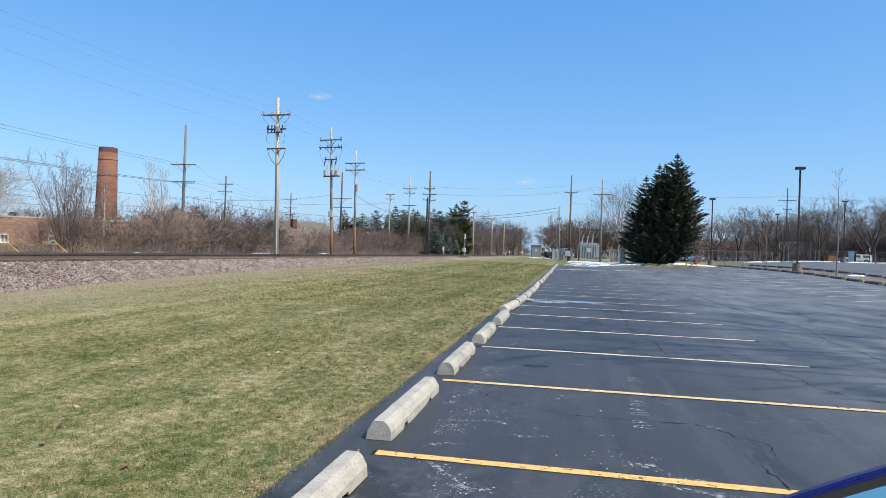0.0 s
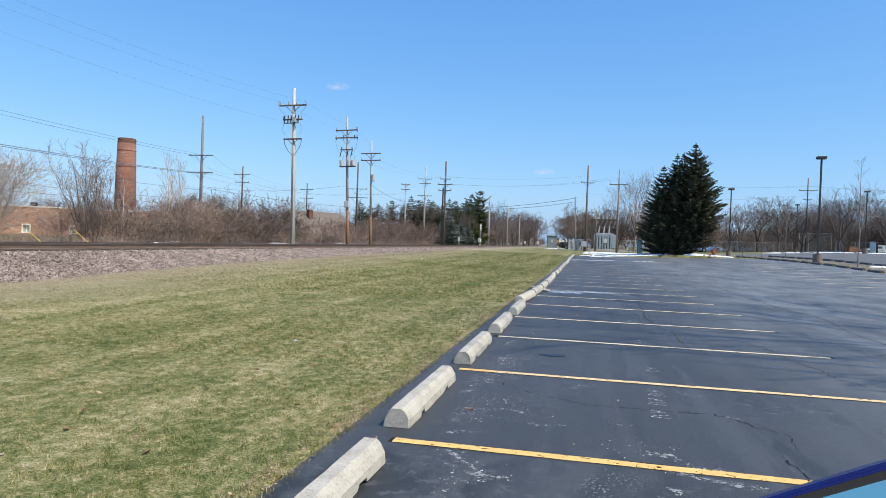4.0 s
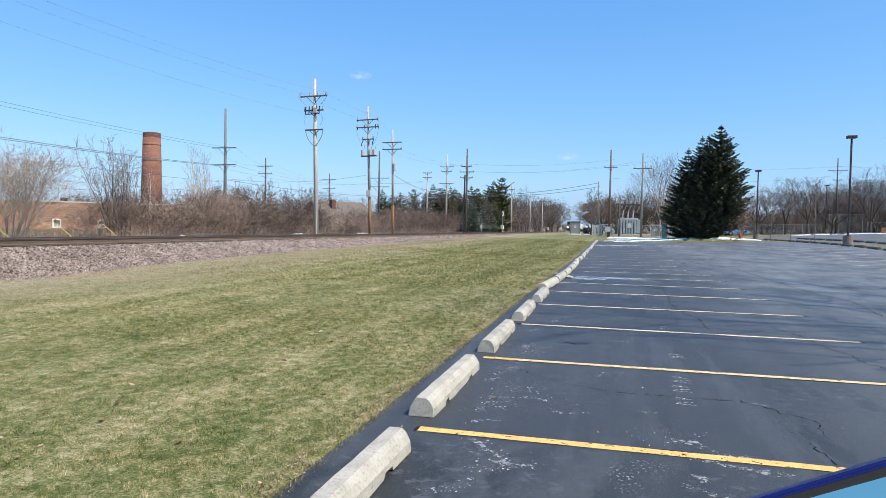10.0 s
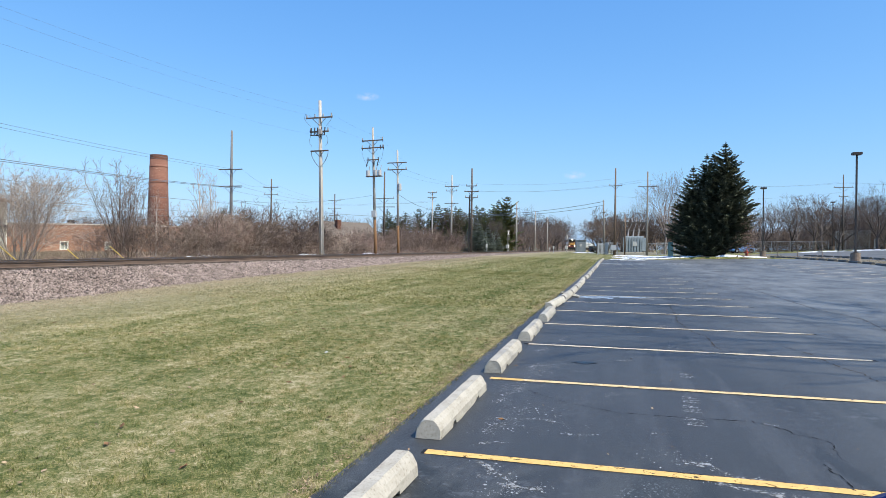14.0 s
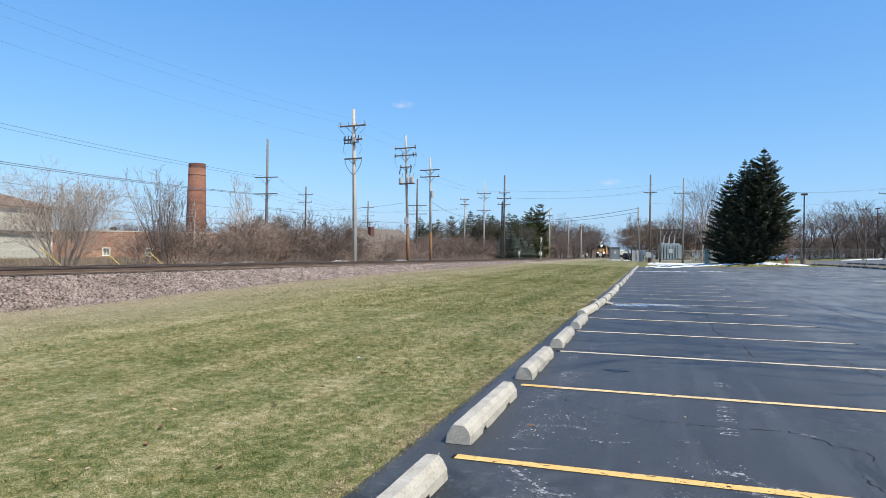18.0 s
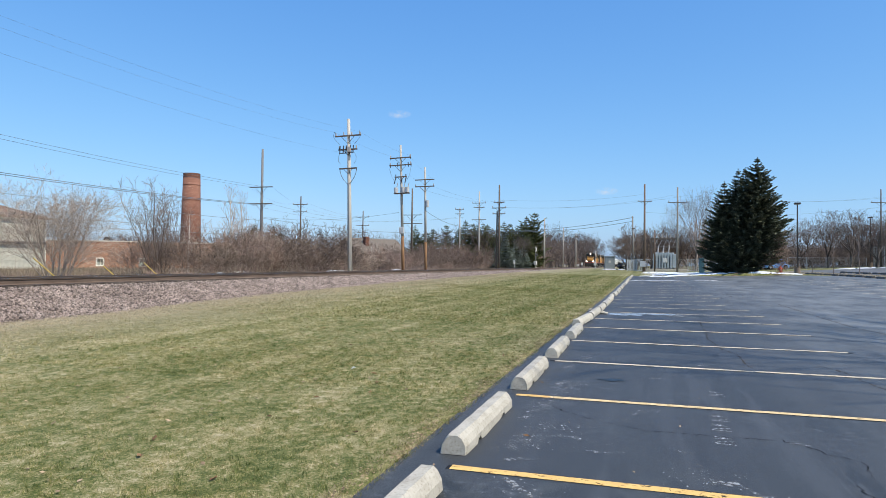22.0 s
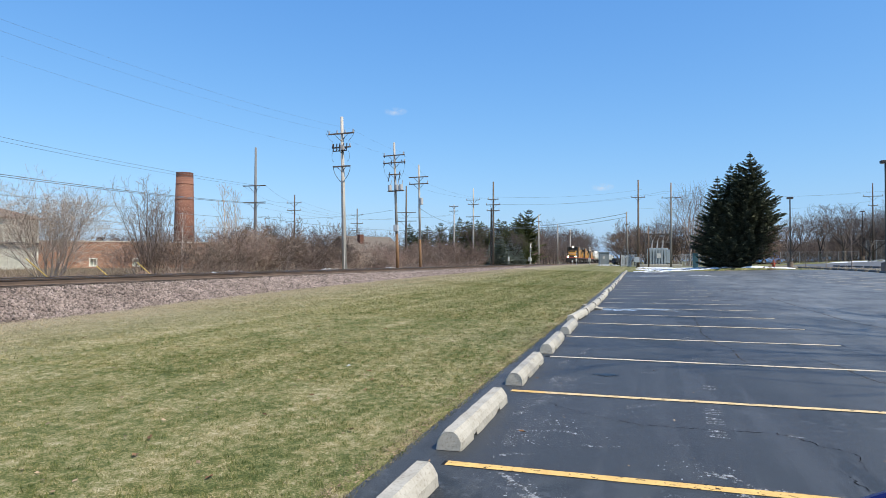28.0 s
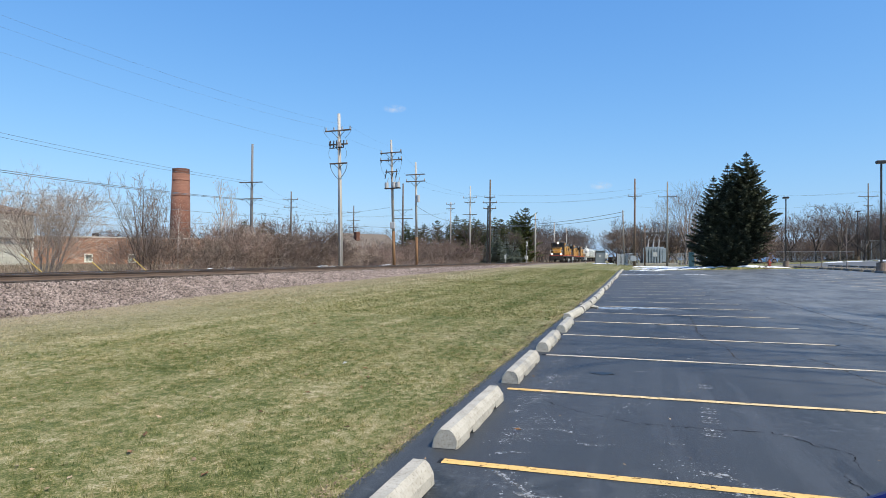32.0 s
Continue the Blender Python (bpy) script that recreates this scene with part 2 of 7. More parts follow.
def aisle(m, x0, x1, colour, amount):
    """The driving aisle is greyer: traffic wear, plus the sky's grazing sheen put into colour."""
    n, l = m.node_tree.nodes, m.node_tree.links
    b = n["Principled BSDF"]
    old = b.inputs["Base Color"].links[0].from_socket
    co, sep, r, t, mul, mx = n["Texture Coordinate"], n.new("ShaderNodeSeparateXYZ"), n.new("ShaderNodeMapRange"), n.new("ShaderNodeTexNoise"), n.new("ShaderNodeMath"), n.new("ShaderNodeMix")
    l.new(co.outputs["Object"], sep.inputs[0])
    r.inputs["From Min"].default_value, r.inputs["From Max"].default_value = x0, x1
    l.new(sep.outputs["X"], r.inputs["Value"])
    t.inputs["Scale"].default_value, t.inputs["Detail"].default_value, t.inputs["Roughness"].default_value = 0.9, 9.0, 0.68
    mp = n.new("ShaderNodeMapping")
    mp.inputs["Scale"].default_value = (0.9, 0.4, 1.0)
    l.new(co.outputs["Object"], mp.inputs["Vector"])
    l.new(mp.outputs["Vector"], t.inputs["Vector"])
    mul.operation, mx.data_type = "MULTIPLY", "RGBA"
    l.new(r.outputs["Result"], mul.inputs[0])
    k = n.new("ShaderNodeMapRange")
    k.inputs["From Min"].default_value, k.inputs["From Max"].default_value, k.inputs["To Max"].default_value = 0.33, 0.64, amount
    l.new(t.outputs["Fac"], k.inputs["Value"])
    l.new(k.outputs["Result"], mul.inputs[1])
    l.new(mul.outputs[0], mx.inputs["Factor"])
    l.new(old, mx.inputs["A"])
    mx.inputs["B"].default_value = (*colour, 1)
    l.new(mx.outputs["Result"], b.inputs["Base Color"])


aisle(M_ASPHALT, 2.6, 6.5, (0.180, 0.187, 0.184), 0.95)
M_ASPHALT_OLD = material("old_asphalt", [(0.3, (0.085, 0.092, 0.10)), (0.7, (0.15, 0.157, 0.165))], scale=0.4, detail=8, bump=0.4, bump_scale=90, rough=0.85)
M_CONCRETE = material("weathered_concrete", [(0.28, (0.26, 0.24, 0.20)), (0.5, (0.41, 0.385, 0.33)), (0.75, (0.50, 0.475, 0.415))], scale=5, detail=10, scale2=45, stops2=[(0.3, (0.17, 0.15, 0.115)), (0.42, (0.40, 0.37, 0.31)), (0.75, (0.53, 0.495, 0.42))], mix2=0.45, bump=0.5, bump_scale=70, dist=0.008, rough=0.9, random_amount=0.06)
# concrete darkened all over: the kerb blocks' shaded faces put into the colour
M_KERBDARK = material("shade_darkened_concrete", [(0.3, (0.07, 0.068, 0.062)), (0.7, (0.16, 0.15, 0.135))], scale=5, detail=8, bump=0.4, rough=0.9)
M_STEEL = material("rail_steel", [(0.3, (0.085, 0.058, 0.044)), (0.7, (0.17, 0.122, 0.094))], scale=12, stretch=(1, 0.1, 1), rough=0.75, bump=0.2)
M_RAILTOP = simple("polished_rail_head", (0.5, 0.48, 0.46), rough=0.25, metal=1.0, bump=0.0)
M_HEADSIDE = simple("dark_rail_head_side", (0.05, 0.042, 0.038), rough=0.6, bump=0.0)
M_TIE = material("creosoted_tie", [(0.3, (0.045, 0.035, 0.03)), (0.7, (0.12, 0.095, 0.075))], scale=8, stretch=(0.3, 4, 1), rough=0.95, random_amount=0.3, bump=0.5)
M_BALLAST = material("ballast_bed", [(0.32, (0.065, 0.049, 0.042)), (0.5, (0.16, 0.124, 0.106)), (0.68, (0.30, 0.243, 0.213))], scale=22, detail=8, scale2=3, stops2=[(0.3, (0.15, 0.115, 0.098)), (0.7, (0.25, 0.20, 0.172))], mix2=0.4, bump=1.0, bump_scale=18, dist=0.06, rough=0.95)
M_STONE = material("ballast_stone", [(0.3, (0.150, 0.116, 0.100)), (0.7, (0.285, 0.230, 0.204))], scale=1.5, island=0.75, bump=0.2, rough=0.9)
M_POLE = material("weathered_pole_wood", [(0.3, (0.32, 0.295, 0.265)), (0.7, (0.50, 0.47, 0.425))], scale=6, stretch=(6, 6, 0.4), rough=0.9, random_amount=0.10, bump=0.5)
M_POLE_LOW = material("rusty_brown_pole_wood", [(0.3, (0.14, 0.07, 0.035)), (0.7, (0.26, 0.15, 0.075))], scale=6, stretch=(6, 6, 0.4), rough=0.9, bump=0.5)
M_POLE_DARK = material("dark_pole_wood", [(0.3, (0.07, 0.055, 0.045)), (0.7, (0.15, 0.12, 0.10))], scale=6, stretch=(6, 6, 0.4), rough=0.9, random_amount=0.2, bump=0.5)
M_POLE_GREY = material("grey_pole_wood", [(0.3, (0.17, 0.15, 0.13)), (0.7, (0.30, 0.27, 0.235))], scale=6, stretch=(6, 6, 0.4), rough=0.9, bump=0.5)
M_POLE_SLATE = material("slate_grey_pole_wood", [(0.3, (0.125, 0.127, 0.132)), (0.7, (0.225, 0.227, 0.232))], scale=6, stretch=(6, 6, 0.4), rough=0.9, bump=0.5)
M_WIRE = simple("cable", (0.13, 0.16, 0.19), rough=0.6)
M_INSUL = simple("insulator_porcelain", (0.35, 0.33, 0.32), rough=0.3)
M_GREYMETAL = simple("grey_painted_metal", (0.36, 0.38, 0.39), rough=0.5, bump_scale=8)
M_DARKMETAL = simple("dark_bronze_metal", (0.045, 0.04, 0.04), rough=0.5)
M_BARK = material("grey_bark", [(0.3, (0.11, 0.09, 0.078)), (0.7, (0.22, 0.185, 0.162))], scale=3, stretch=(4, 4, 0.6), rough=0.95, random_amount=0.2, bump=0.5)
M_TWIG = material("grey_brown_twigs", [(0.3, (0.17, 0.135, 0.118)), (0.7, (0.34, 0.28, 0.25))], scale=1.5, rough=0.95, random_amount=0.25, bump=0.0)
M_BRUSH = material("reddish_twigs", [(0.3, (0.17, 0.115, 0.092)), (0.7, (0.38, 0.275, 0.225))], scale=1.5, rough=0.95, random_amount=0.42, bump=0.0)
M_BRUSHGREY = material("pale_twigs", [(0.3, (0.30, 0.245, 0.205)), (0.7, (0.52, 0.44, 0.375))], scale=1.5, rough=0.95, random_amount=0.2, bump=0.0)
M_BIRCH = material("pale_birch_bark", [(0.3, (0.42, 0.38, 0.34)), (0.7, (0.66, 0.62, 0.57))], scale=6, rough=0.9, bump=0.2)
M_BRUSH_DARK = material("dark_brown_twigs", [(0.3, (0.098, 0.072, 0.060)), (0.7, (0.24, 0.183, 0.150))], scale=1.5, rough=0.95, random_amount=0.42, bump=0.0)
M_BRUSHTAN = material("tan_twigs", [(0.3, (0.27, 0.205, 0.16)), (0.7, (0.50, 0.41, 0.33))], scale=1.5, rough=0.95, random_amount=0.42, bump=0.0)
M_TWIG_DARK = material("dark_grey_twigs", [(0.3, (0.085, 0.066, 0.060)), (0.7, (0.19, 0.152, 0.138))], scale=1.5, rough=0.95, random_amount=0.25, bump=0.0)
M_BARK_DARK = material("dark_bark", [(0.3, (0.05, 0.041, 0.037)), (0.7, (0.12, 0.10, 0.09))], scale=3, stretch=(4, 4, 0.6), rough=0.95, random_amount=0.2, bump=0.4)
M_NEEDLE = material("spruce_needles", [(0.3, (0.048, 0.059, 0.040)), (0.7, (0.21, 0.225, 0.15))], scale=2.5, rough=0.8, island=0.4, bump=0.0, spec=0.2)
M_NEEDLE_BLUE = material("blue_spruce_needles", [(0.3, (0.15, 0.185, 0.16)), (0.7, (0.31, 0.35, 0.31))], scale=2.5, rough=0.8, island=0.2, bump=0.0, spec=0.2)
M_NEEDLE_GREEN = material("cedar_foliage", [(0.3, (0.055, 0.075, 0.032)), (0.7, (0.19, 0.205, 0.085))], scale=2.5, rough=0.8, island=0.4, bump=0.0, spec=0.2)
M_SNOW = material("old_snow", [(0.3, (0.62, 0.66, 0.72)), (0.7, (0.84, 0.86, 0.88))], scale=2, bump=0.6, bump_scale=6, dist=0.05, rough=0.7)


def melt(m, scale, cut):
    """Holes melted through a thin layer."""
    n, l = m.node_tree.nodes, m.node_tree.links
    t, r = n.new("ShaderNodeTexNoise"), n.new("ShaderNodeMapRange")
    t.inputs["Scale"].default_value, t.inputs["Detail"].default_value = scale, 6.0
    r.inputs["From Min"].default_value, r.inputs["From Max"].default_value = cut, cut + 0.04
    l.new(n["Texture Coordinate"].outputs["Object"], t.inputs["Vector"])
    l.new(t.outputs["Fac"], r.inputs["Value"])
    l.new(r.outputs["Result"], n["Principled BSDF"].inputs["Alpha"])


melt(M_SNOW, 1.4, 0.41)


# ---- mesh helpers ----
def mesh_thing(name, verts, faces, mat, parent=None, label="", smooth=False):
    me = bpy.data.meshes.new(name)
    me.from_pydata([tuple(v) for v in verts], [], [tuple(f) for f in faces])
    me.update()
    if smooth:
        me.polygons.foreach_set("use_smooth", [True] * len(me.polygons))
    for k in mat if isinstance(mat, (list, tuple)) else (mat,):
        me.materials.append(k)
    ob = new(name, me)
    if parent:
        ob.parent = parent
    if label:
        ob["label"] = label
    return ob


def part(name, bm, mat, parent=None, label="", smooth=False):
    me = bpy.data.meshes.new(name)
    bm.to_mesh(me)
    bm.free()
    if smooth:
        me.polygons.foreach_set("use_smooth", [True] * len(me.polygons))
    me.materials.append(mat)
    ob = new(name, me)
    if parent:
        ob.parent = parent
    if label:
        ob["label"] = label
    return ob


def box(cx, cy, cz, sx, sy, sz, bevel=0.0, bm=None, turn=None):
    """A box by its centre and sizes, bevelled, into a bmesh."""
    own = bm or bmesh.new()
    m = Matrix.Translation((cx, cy, cz)) @ (turn or Matrix()) @ Matrix.Diagonal((sx, sy, sz, 1))
    made = bmesh.ops.create_cube(own, size=1, matrix=m)
    if bevel:
        edges = list({e for v in made["verts"] for e in v.link_edges})
        bmesh.ops.bevel(own, geom=edges, offset=bevel, segments=1, affect="EDGES", profile=0.5)
    return own


def tubes(segments, sides=4):
    """Open tapered tubes for many segments (p, q, r at p, r at q)."""
    seg = np.array([(*a, *b, r, s) for a, b, r, s in segments], float)
    p, q, ra, rb = seg[:, 0:3], seg[:, 3:6], seg[:, 6:7], seg[:, 7:8]
    d = q - p
    d /= np.linalg.norm(d, axis=1, keepdims=True) + 1e-9
    ref = np.where(np.abs(d[:, 2:3]) < 0.9, np.array([[0, 0, 1.0]]), np.array([[1.0, 0, 0]]))
    u = np.cross(d, ref)
    u /= np.linalg.norm(u, axis=1, keepdims=True) + 1e-9
    w = np.cross(d, u)
    rings = []
    for k in range(sides):
        a = 2 * math.pi * k / sides
        o = math.cos(a) * u + math.sin(a) * w
        rings += [p + ra * o, q + rb * o]
    verts = np.stack(rings, 1).reshape(-1, 3)
    n = len(seg)
    base = (np.arange(n) * 2 * sides)[:, None]
    faces = []
    for k in range(sides):
        j = (k + 1) % sides
        faces.append(np.concatenate([base + 2 * k, base + 2 * k + 1, base + 2 * j + 1, base + 2 * j], 1))
    return verts, np.concatenate(faces, 0)


def polytube(points, r, sides=6, r_end=None):
    """One continuous tube along a line of points."""
    pts = np.array([tuple(p) for p in points], float)
    n = len(pts)
    d = np.gradient(pts, axis=0)
    d /= np.linalg.norm(d, axis=1, keepdims=True) + 1e-9
    ref = np.array([0, 0, 1.0]) if abs(d[:, 2]).max() < 0.95 else np.array([1.0, 0.3, 0])
    u = np.cross(d, ref)
    u /= np.linalg.norm(u, axis=1, keepdims=True) + 1e-9
    w = np.cross(d, u)
    rr = np.linspace(r, r if r_end is None else r_end, n)[:, None, None]
    a = np.arange(sides) * 2 * math.pi / sides
    V = (pts[:, None, :] + rr * (np.cos(a)[None, :, None] * u[:, None, :] + np.sin(a)[None, :, None] * w[:, None, :])).reshape(-1, 3)
    F = []
    for i in range(n - 1):
        for k in range(sides):
            j = (k + 1) % sides
            F.append((i * sides + k, i * sides + j, (i + 1) * sides + j, (i + 1) * sides + k))
    return V, np.array(F)


def quick_mesh(name, verts, faces, mat, parent=None, label=""):
    """A mesh from numpy arrays; all faces have the same number of corners."""
    me = bpy.data.meshes.new(name)
    verts, faces = np.asarray(verts, np.float32), np.asarray(faces, np.int32)
    k = faces.shape[1]
    me.vertices.add(len(verts))
    me.vertices.foreach_set("co", verts.ravel())
    me.loops.add(faces.size)
    me.loops.foreach_set("vertex_index", faces.ravel())
    me.polygons.add(len(faces))
    me.polygons.foreach_set("loop_start", np.arange(0, faces.size, k, dtype=np.int32))
    me.update(calc_edges=True)
    me.materials.append(mat)
    ob = new(name, me)
    if parent:
        ob.parent = parent
    if label:
        ob["label"] = label
    return ob


def cylinder(p, q, r, s=None, sides=10, bm=None):
    own = bm or bmesh.new()
    p, q = Vector(p), Vector(q)
    turn = (q - p).to_track_quat("Z", "Y").to_matrix().to_4x4()
    bmesh.ops.create_cone(own, cap_ends=True, segments=sides, radius1=r, radius2=r if s is None else s, depth=(q - p).length, matrix=Matrix.Translation((p + q) / 2) @ turn)
    return own


def empty(name, x, y, z, turn=0):
    ob = new(name)
    ob.matrix_basis = pose(x, y, z, 0, 0, turn)
    ob.empty_display_size = 0.3
    return ob


# ---- the lie of the land ----
def lie(x, y):
    x, y = np.asarray(x, float), np.asarray(y, float)
    edge = np.interp(y, [-40, 0, 11, 25, 35, 50, 70, 95, 130], [-0.05, 0, 0.044, 0.022, 0.055, 0.18, 0.36, 0.62, 0.70])
    right = np.interp(y, [-40, 0, 20, 38, 50, 60, 100], [0.0, 0.0, 0.09, 0.34, 0.62, 0.72, 0.78])
    foot = np.interp(y, [-40, 0, 9.5, 13.6, 20, 34, 74, 130], [0.0, 0.0, 0.05, 0.16, 0.28, 0.42, 0.66, 0.70])
    far = np.interp(y, [0, 60, 110], [0.25, 0.35, 0.70])
    a = np.clip((x + 12.6) / 12.1, 0, 1)
    b = np.clip(x / 19.5, 0, 1)
    b = b * b * (3 - 2 * b)
    c = np.clip((-x - 14) / 6, 0, 1)
    z = foot * (1 - a) + edge * a
    z = np.where(x > 0, edge * (1 - b) + right * b, z)
    z = z + 1.05 * np.clip((x - 19.5) / 20, 0, 1) * np.clip((y - 35) / 30, 0, 1)
    return z * (1 - c) + far * c


LOT_Y0, LOT_Y1, LOT_X0, LOT_X1 = -30.0, 70.0, -0.42, 19.3


def sheet(name, xs, ys, height, mat, label="", smooth=True):
    X, Y = np.meshgrid(xs, ys)
    V = np.stack([X, Y, height(X, Y)], -1).reshape(-1, 3)
    nx, ny = len(xs), len(ys)
    i = (np.arange(ny - 1)[:, None] * nx + np.arange(nx - 1)[None, :]).ravel()
    ob = quick_mesh(name, V, np.stack([i, i + 1, i + nx + 1, i + nx], 1), mat)
    if smooth:
        ob.data.polygons.foreach_set("use_smooth", [True] * len(ob.data.polygons))
    if label:
        ob["label"] = label
    return ob


gx = np.array([-2500, -1000, -500, -250, -160, -110, -80, -60, -45, -35, -28, -23, -20, -18.2, -16.5, -14.5, -13.2] + list(np.arange(-12.6, -0.9, 0.65)) + [-0.6, -0.44, -0.40] + list(np.arange(0, 19.4, 1.5)) + [19.25, 19.35, 20.2, 21.2, 22.6, 22.7, 25, 30, 40, 55, 58, 70, 100, 160, 300, 600, 1200, 2500])
gy = np.array([-2500, -800, -300, -120, -60, -31, -29.9] + list(np.arange(-28, 69, 1.5)) + [69.9, 70.1] + list(np.arange(72, 110, 3)) + [115, 130, 150, 180, 240, 350, 600, 1200, 3000])


def ground_height(X, Y):
    z = lie(X, Y)
    under = (X > -0.42) & (X < 19.3) & (Y > -30) & (Y < 70)
    under2 = (X > 22.65) & (X < 57) & (Y > -30) & (Y < 110)
    mound = 0.42 * np.exp(-(((X - 11.5) / 5.0) ** 2 + ((Y - 73) / 3.5) ** 2)) * (Y > 69.95)
    wob = np.array([noise.noise((a * 0.35, b * 0.35, 0)) for a, b in zip(X.ravel(), Y.ravel())]).reshape(X.shape) * 0.004
    return z + mound + np.where(under | under2, -0.08, wob * ((X < -0.5) & (X > -12)))


ground = tagged(sheet("ground", gx, gy, ground_height, M_GRASS), "short dormant lawn and level ground reaching the horizon", "ground", kind="structure")

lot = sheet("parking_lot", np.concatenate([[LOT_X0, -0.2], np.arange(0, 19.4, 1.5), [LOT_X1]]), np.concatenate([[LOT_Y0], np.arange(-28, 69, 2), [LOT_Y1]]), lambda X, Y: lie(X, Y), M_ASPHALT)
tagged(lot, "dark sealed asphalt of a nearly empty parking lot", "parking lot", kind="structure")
lot_far = sheet("second_lot", np.array([22.7, 30, 40, 50, 57.0]), np.concatenate([np.arange(-30, 108, 6), [110]]), lambda X, Y: lie(X, Y) + 0.01, M_ASPHALT_OLD)
tagged(lot_far, "pale worn asphalt of a second parking lot", "parking lot", kind="structure")

floor_brush = sheet("brush_ground", np.arange(-62, -18.9, 2.0), np.arange(4, 130, 3.0), lambda X, Y: lie(X, Y) + 0.02 + 0.06 * np.sin(X * 1.3) * np.sin(Y * 0.9) + 0.06, M_LITTER)
tagged(floor_brush, "brown leaf litter and bare soil under the brush", "ground", kind="structure")

M_STRIPSOIL = material("dormant_strip_soil", [(0.3, (0.12, 0.105, 0.075)), (0.7, (0.26, 0.23, 0.17))], scale=1.2, detail=8, bump=0.6, bump_scale=25, dist=0.03, rough=0.95)
strip_ground = sheet("strip_ground", np.array([19.36, 20.2, 21.2, 22.1, 22.64]), np.arange(10, 108, 2.0), lambda X, Y: lie(X, Y) + 0.012, M_STRIPSOIL)
tagged(strip_ground, "thin dormant grass and soil on the strip between the lots", "ground", kind="structure")

# ---- the railway ----
TRACK_X, RAIL_Z = -15.32, 0.95


def ballast_height(X, Y):
    f = np.clip((X + 13.95) / 1.55, 0, 1)
    return np.interp(X, [-19.2, -17.4, -16.7, -13.95], [0.15, 0.62, 0.71, 0.715]) * (1 - f) + f * (lie(-12.6 + 0 * X, Y) - 0.03)


bx = np.array([-19.2, -18.3, -17.4, -16.7, -15.3, -13.95, -13.75, -13.45, -13.15, -12.8, -12.45])
ballast = sheet("ballast_bed", bx, np.concatenate([[-300, -100], np.arange(-40, 100, 2.0), np.arange(100, 800, 50)]), ballast_height, M_BALLAST)
tagged(ballast, "raised railway bed of pinkish grey crushed stone", "ballast", kind="structure")

track = tagged(empty("railway_track", TRACK_X, 0, 0), "single railway track of rusty rails on dark timber ties", "railway track", kind="structure")
profile = [(-0.07, 0), (0.07, 0), (0.07, 0.012), (0.012, 0.035), (0.012, 0.125), (0.037, 0.135), (0.037, 0.165), (0.03, 0.172), (-0.03, 0.172), (-0.037, 0.165), (-0.037, 0.135), (-0.012, 0.125), (-0.012, 0.035), (-0.07, 0.012)]
for side in (0.72, -0.72):
    V = [(side + a, y, 0.778 + b) for y in (-300, 800) for a, b in profile]
    k = len(profile)
    rail = mesh_thing("rail", V, [(i, (i + 1) % k, k + (i + 1) % k, k + i) for i in range(k)], M_STEEL, track)
    head = mesh_thing("rail_head", [(side + a, y, 0.778 + b) for y in (-300, 800) for a, b in ((-0.028, 0.1725), (0.028, 0.1725), (0.028, 0.1745), (-0.028, 0.1745))], [(0, 1, 5, 4), (1, 2, 6, 5), (2, 3, 7, 6), (3, 0, 4, 7)], M_RAILTOP, rail, "polished running surface")
    for d in (-0.0375, 0.0375):
        mesh_thing("head_side", [(side + d + e, y, 0.778 + b) for y in (-300, 800) for e, b in ((-0.002, 0.148), (0.002, 0.148), (0.002, 0.168), (-0.002, 0.168))], [(0, 1, 5, 4), (1, 2, 6, 5), (2, 3, 7, 6), (3, 0, 4, 7)], M_HEADSIDE, rail, "dark side of the rail head")
shift0 = random.Random(8)
tie_bm = box(0, 0, 0, 2.6, 0.22, 0.18, 0.012)
tie_me = bpy.data.meshes.new("tie")
tie_bm.to_mesh(tie_me)
tie_bm.free()
tie_me.materials.append(M_TIE)
for i in range(200):
    ob = new("tie", tie_me)
    ob.parent = track
    ob.matrix_basis = pose(shift0.uniform(-0.04, 0.04), -8 + 0.52 * i + shift0.uniform(-0.03, 0.03), 0.69, 0, 0, shift0.uniform(-1, 1))


# ---- wheel stops and painted lines ----
def stop_mesh(length, seed):
    """A cast concrete wheel stop with sloped sides and two drain notches under it."""
    rng = random.Random(seed)
    ys = [0, 0.025, 0.36, 0.385, 0.50, 0.525, length * 0.36, length / 2, length * 0.64, length - 0.525, length - 0.50, length - 0.385, length - 0.36, length - 0.025, length]
    last = len(ys) - 1
    verts, faces = [], []
    for i, y in enumerate(ys):
        notch = i in (3, 4, 10, 11)
        end = 0.010 if i in (0, last) else 0
        b = 0.034 if notch else 0.0
        w, h = 0.112 - end, 0.152 - end * 0.8
        chip = rng.uniform(0, 0.014)
        for k, (x, z) in enumerate(((-w, b), (-w + 0.014, 0.070), (-w + 0.042, 0.120), (-w + 0.072, h), (w - 0.066, h), (w - 0.034, 0.120), (w - 0.008, 0.070), (w, b))):
            verts.append((x + rng.uniform(-1, 1) * 0.003 - (chip if k == 7 else 0), y + rng.uniform(-1, 1) * 0.004, z + (rng.uniform(-1, 1) * 0.003 if z else 0)))
    for i in range(len(ys) - 1):
        for j in range(8):
            k = (j + 1) % 8
            faces.append((i * 8 + j, i * 8 + 8 + j, i * 8 + 8 + k, i * 8 + k))
    n = (len(ys) - 1) * 8
    faces += [tuple(range(8)), tuple(range(n + 7, n - 1, -1))]
    me = bpy.data.meshes.new("wheel_stop")
    me.from_pydata(verts, [], faces)
    me.materials.append(M_CONCRETE)
    return me


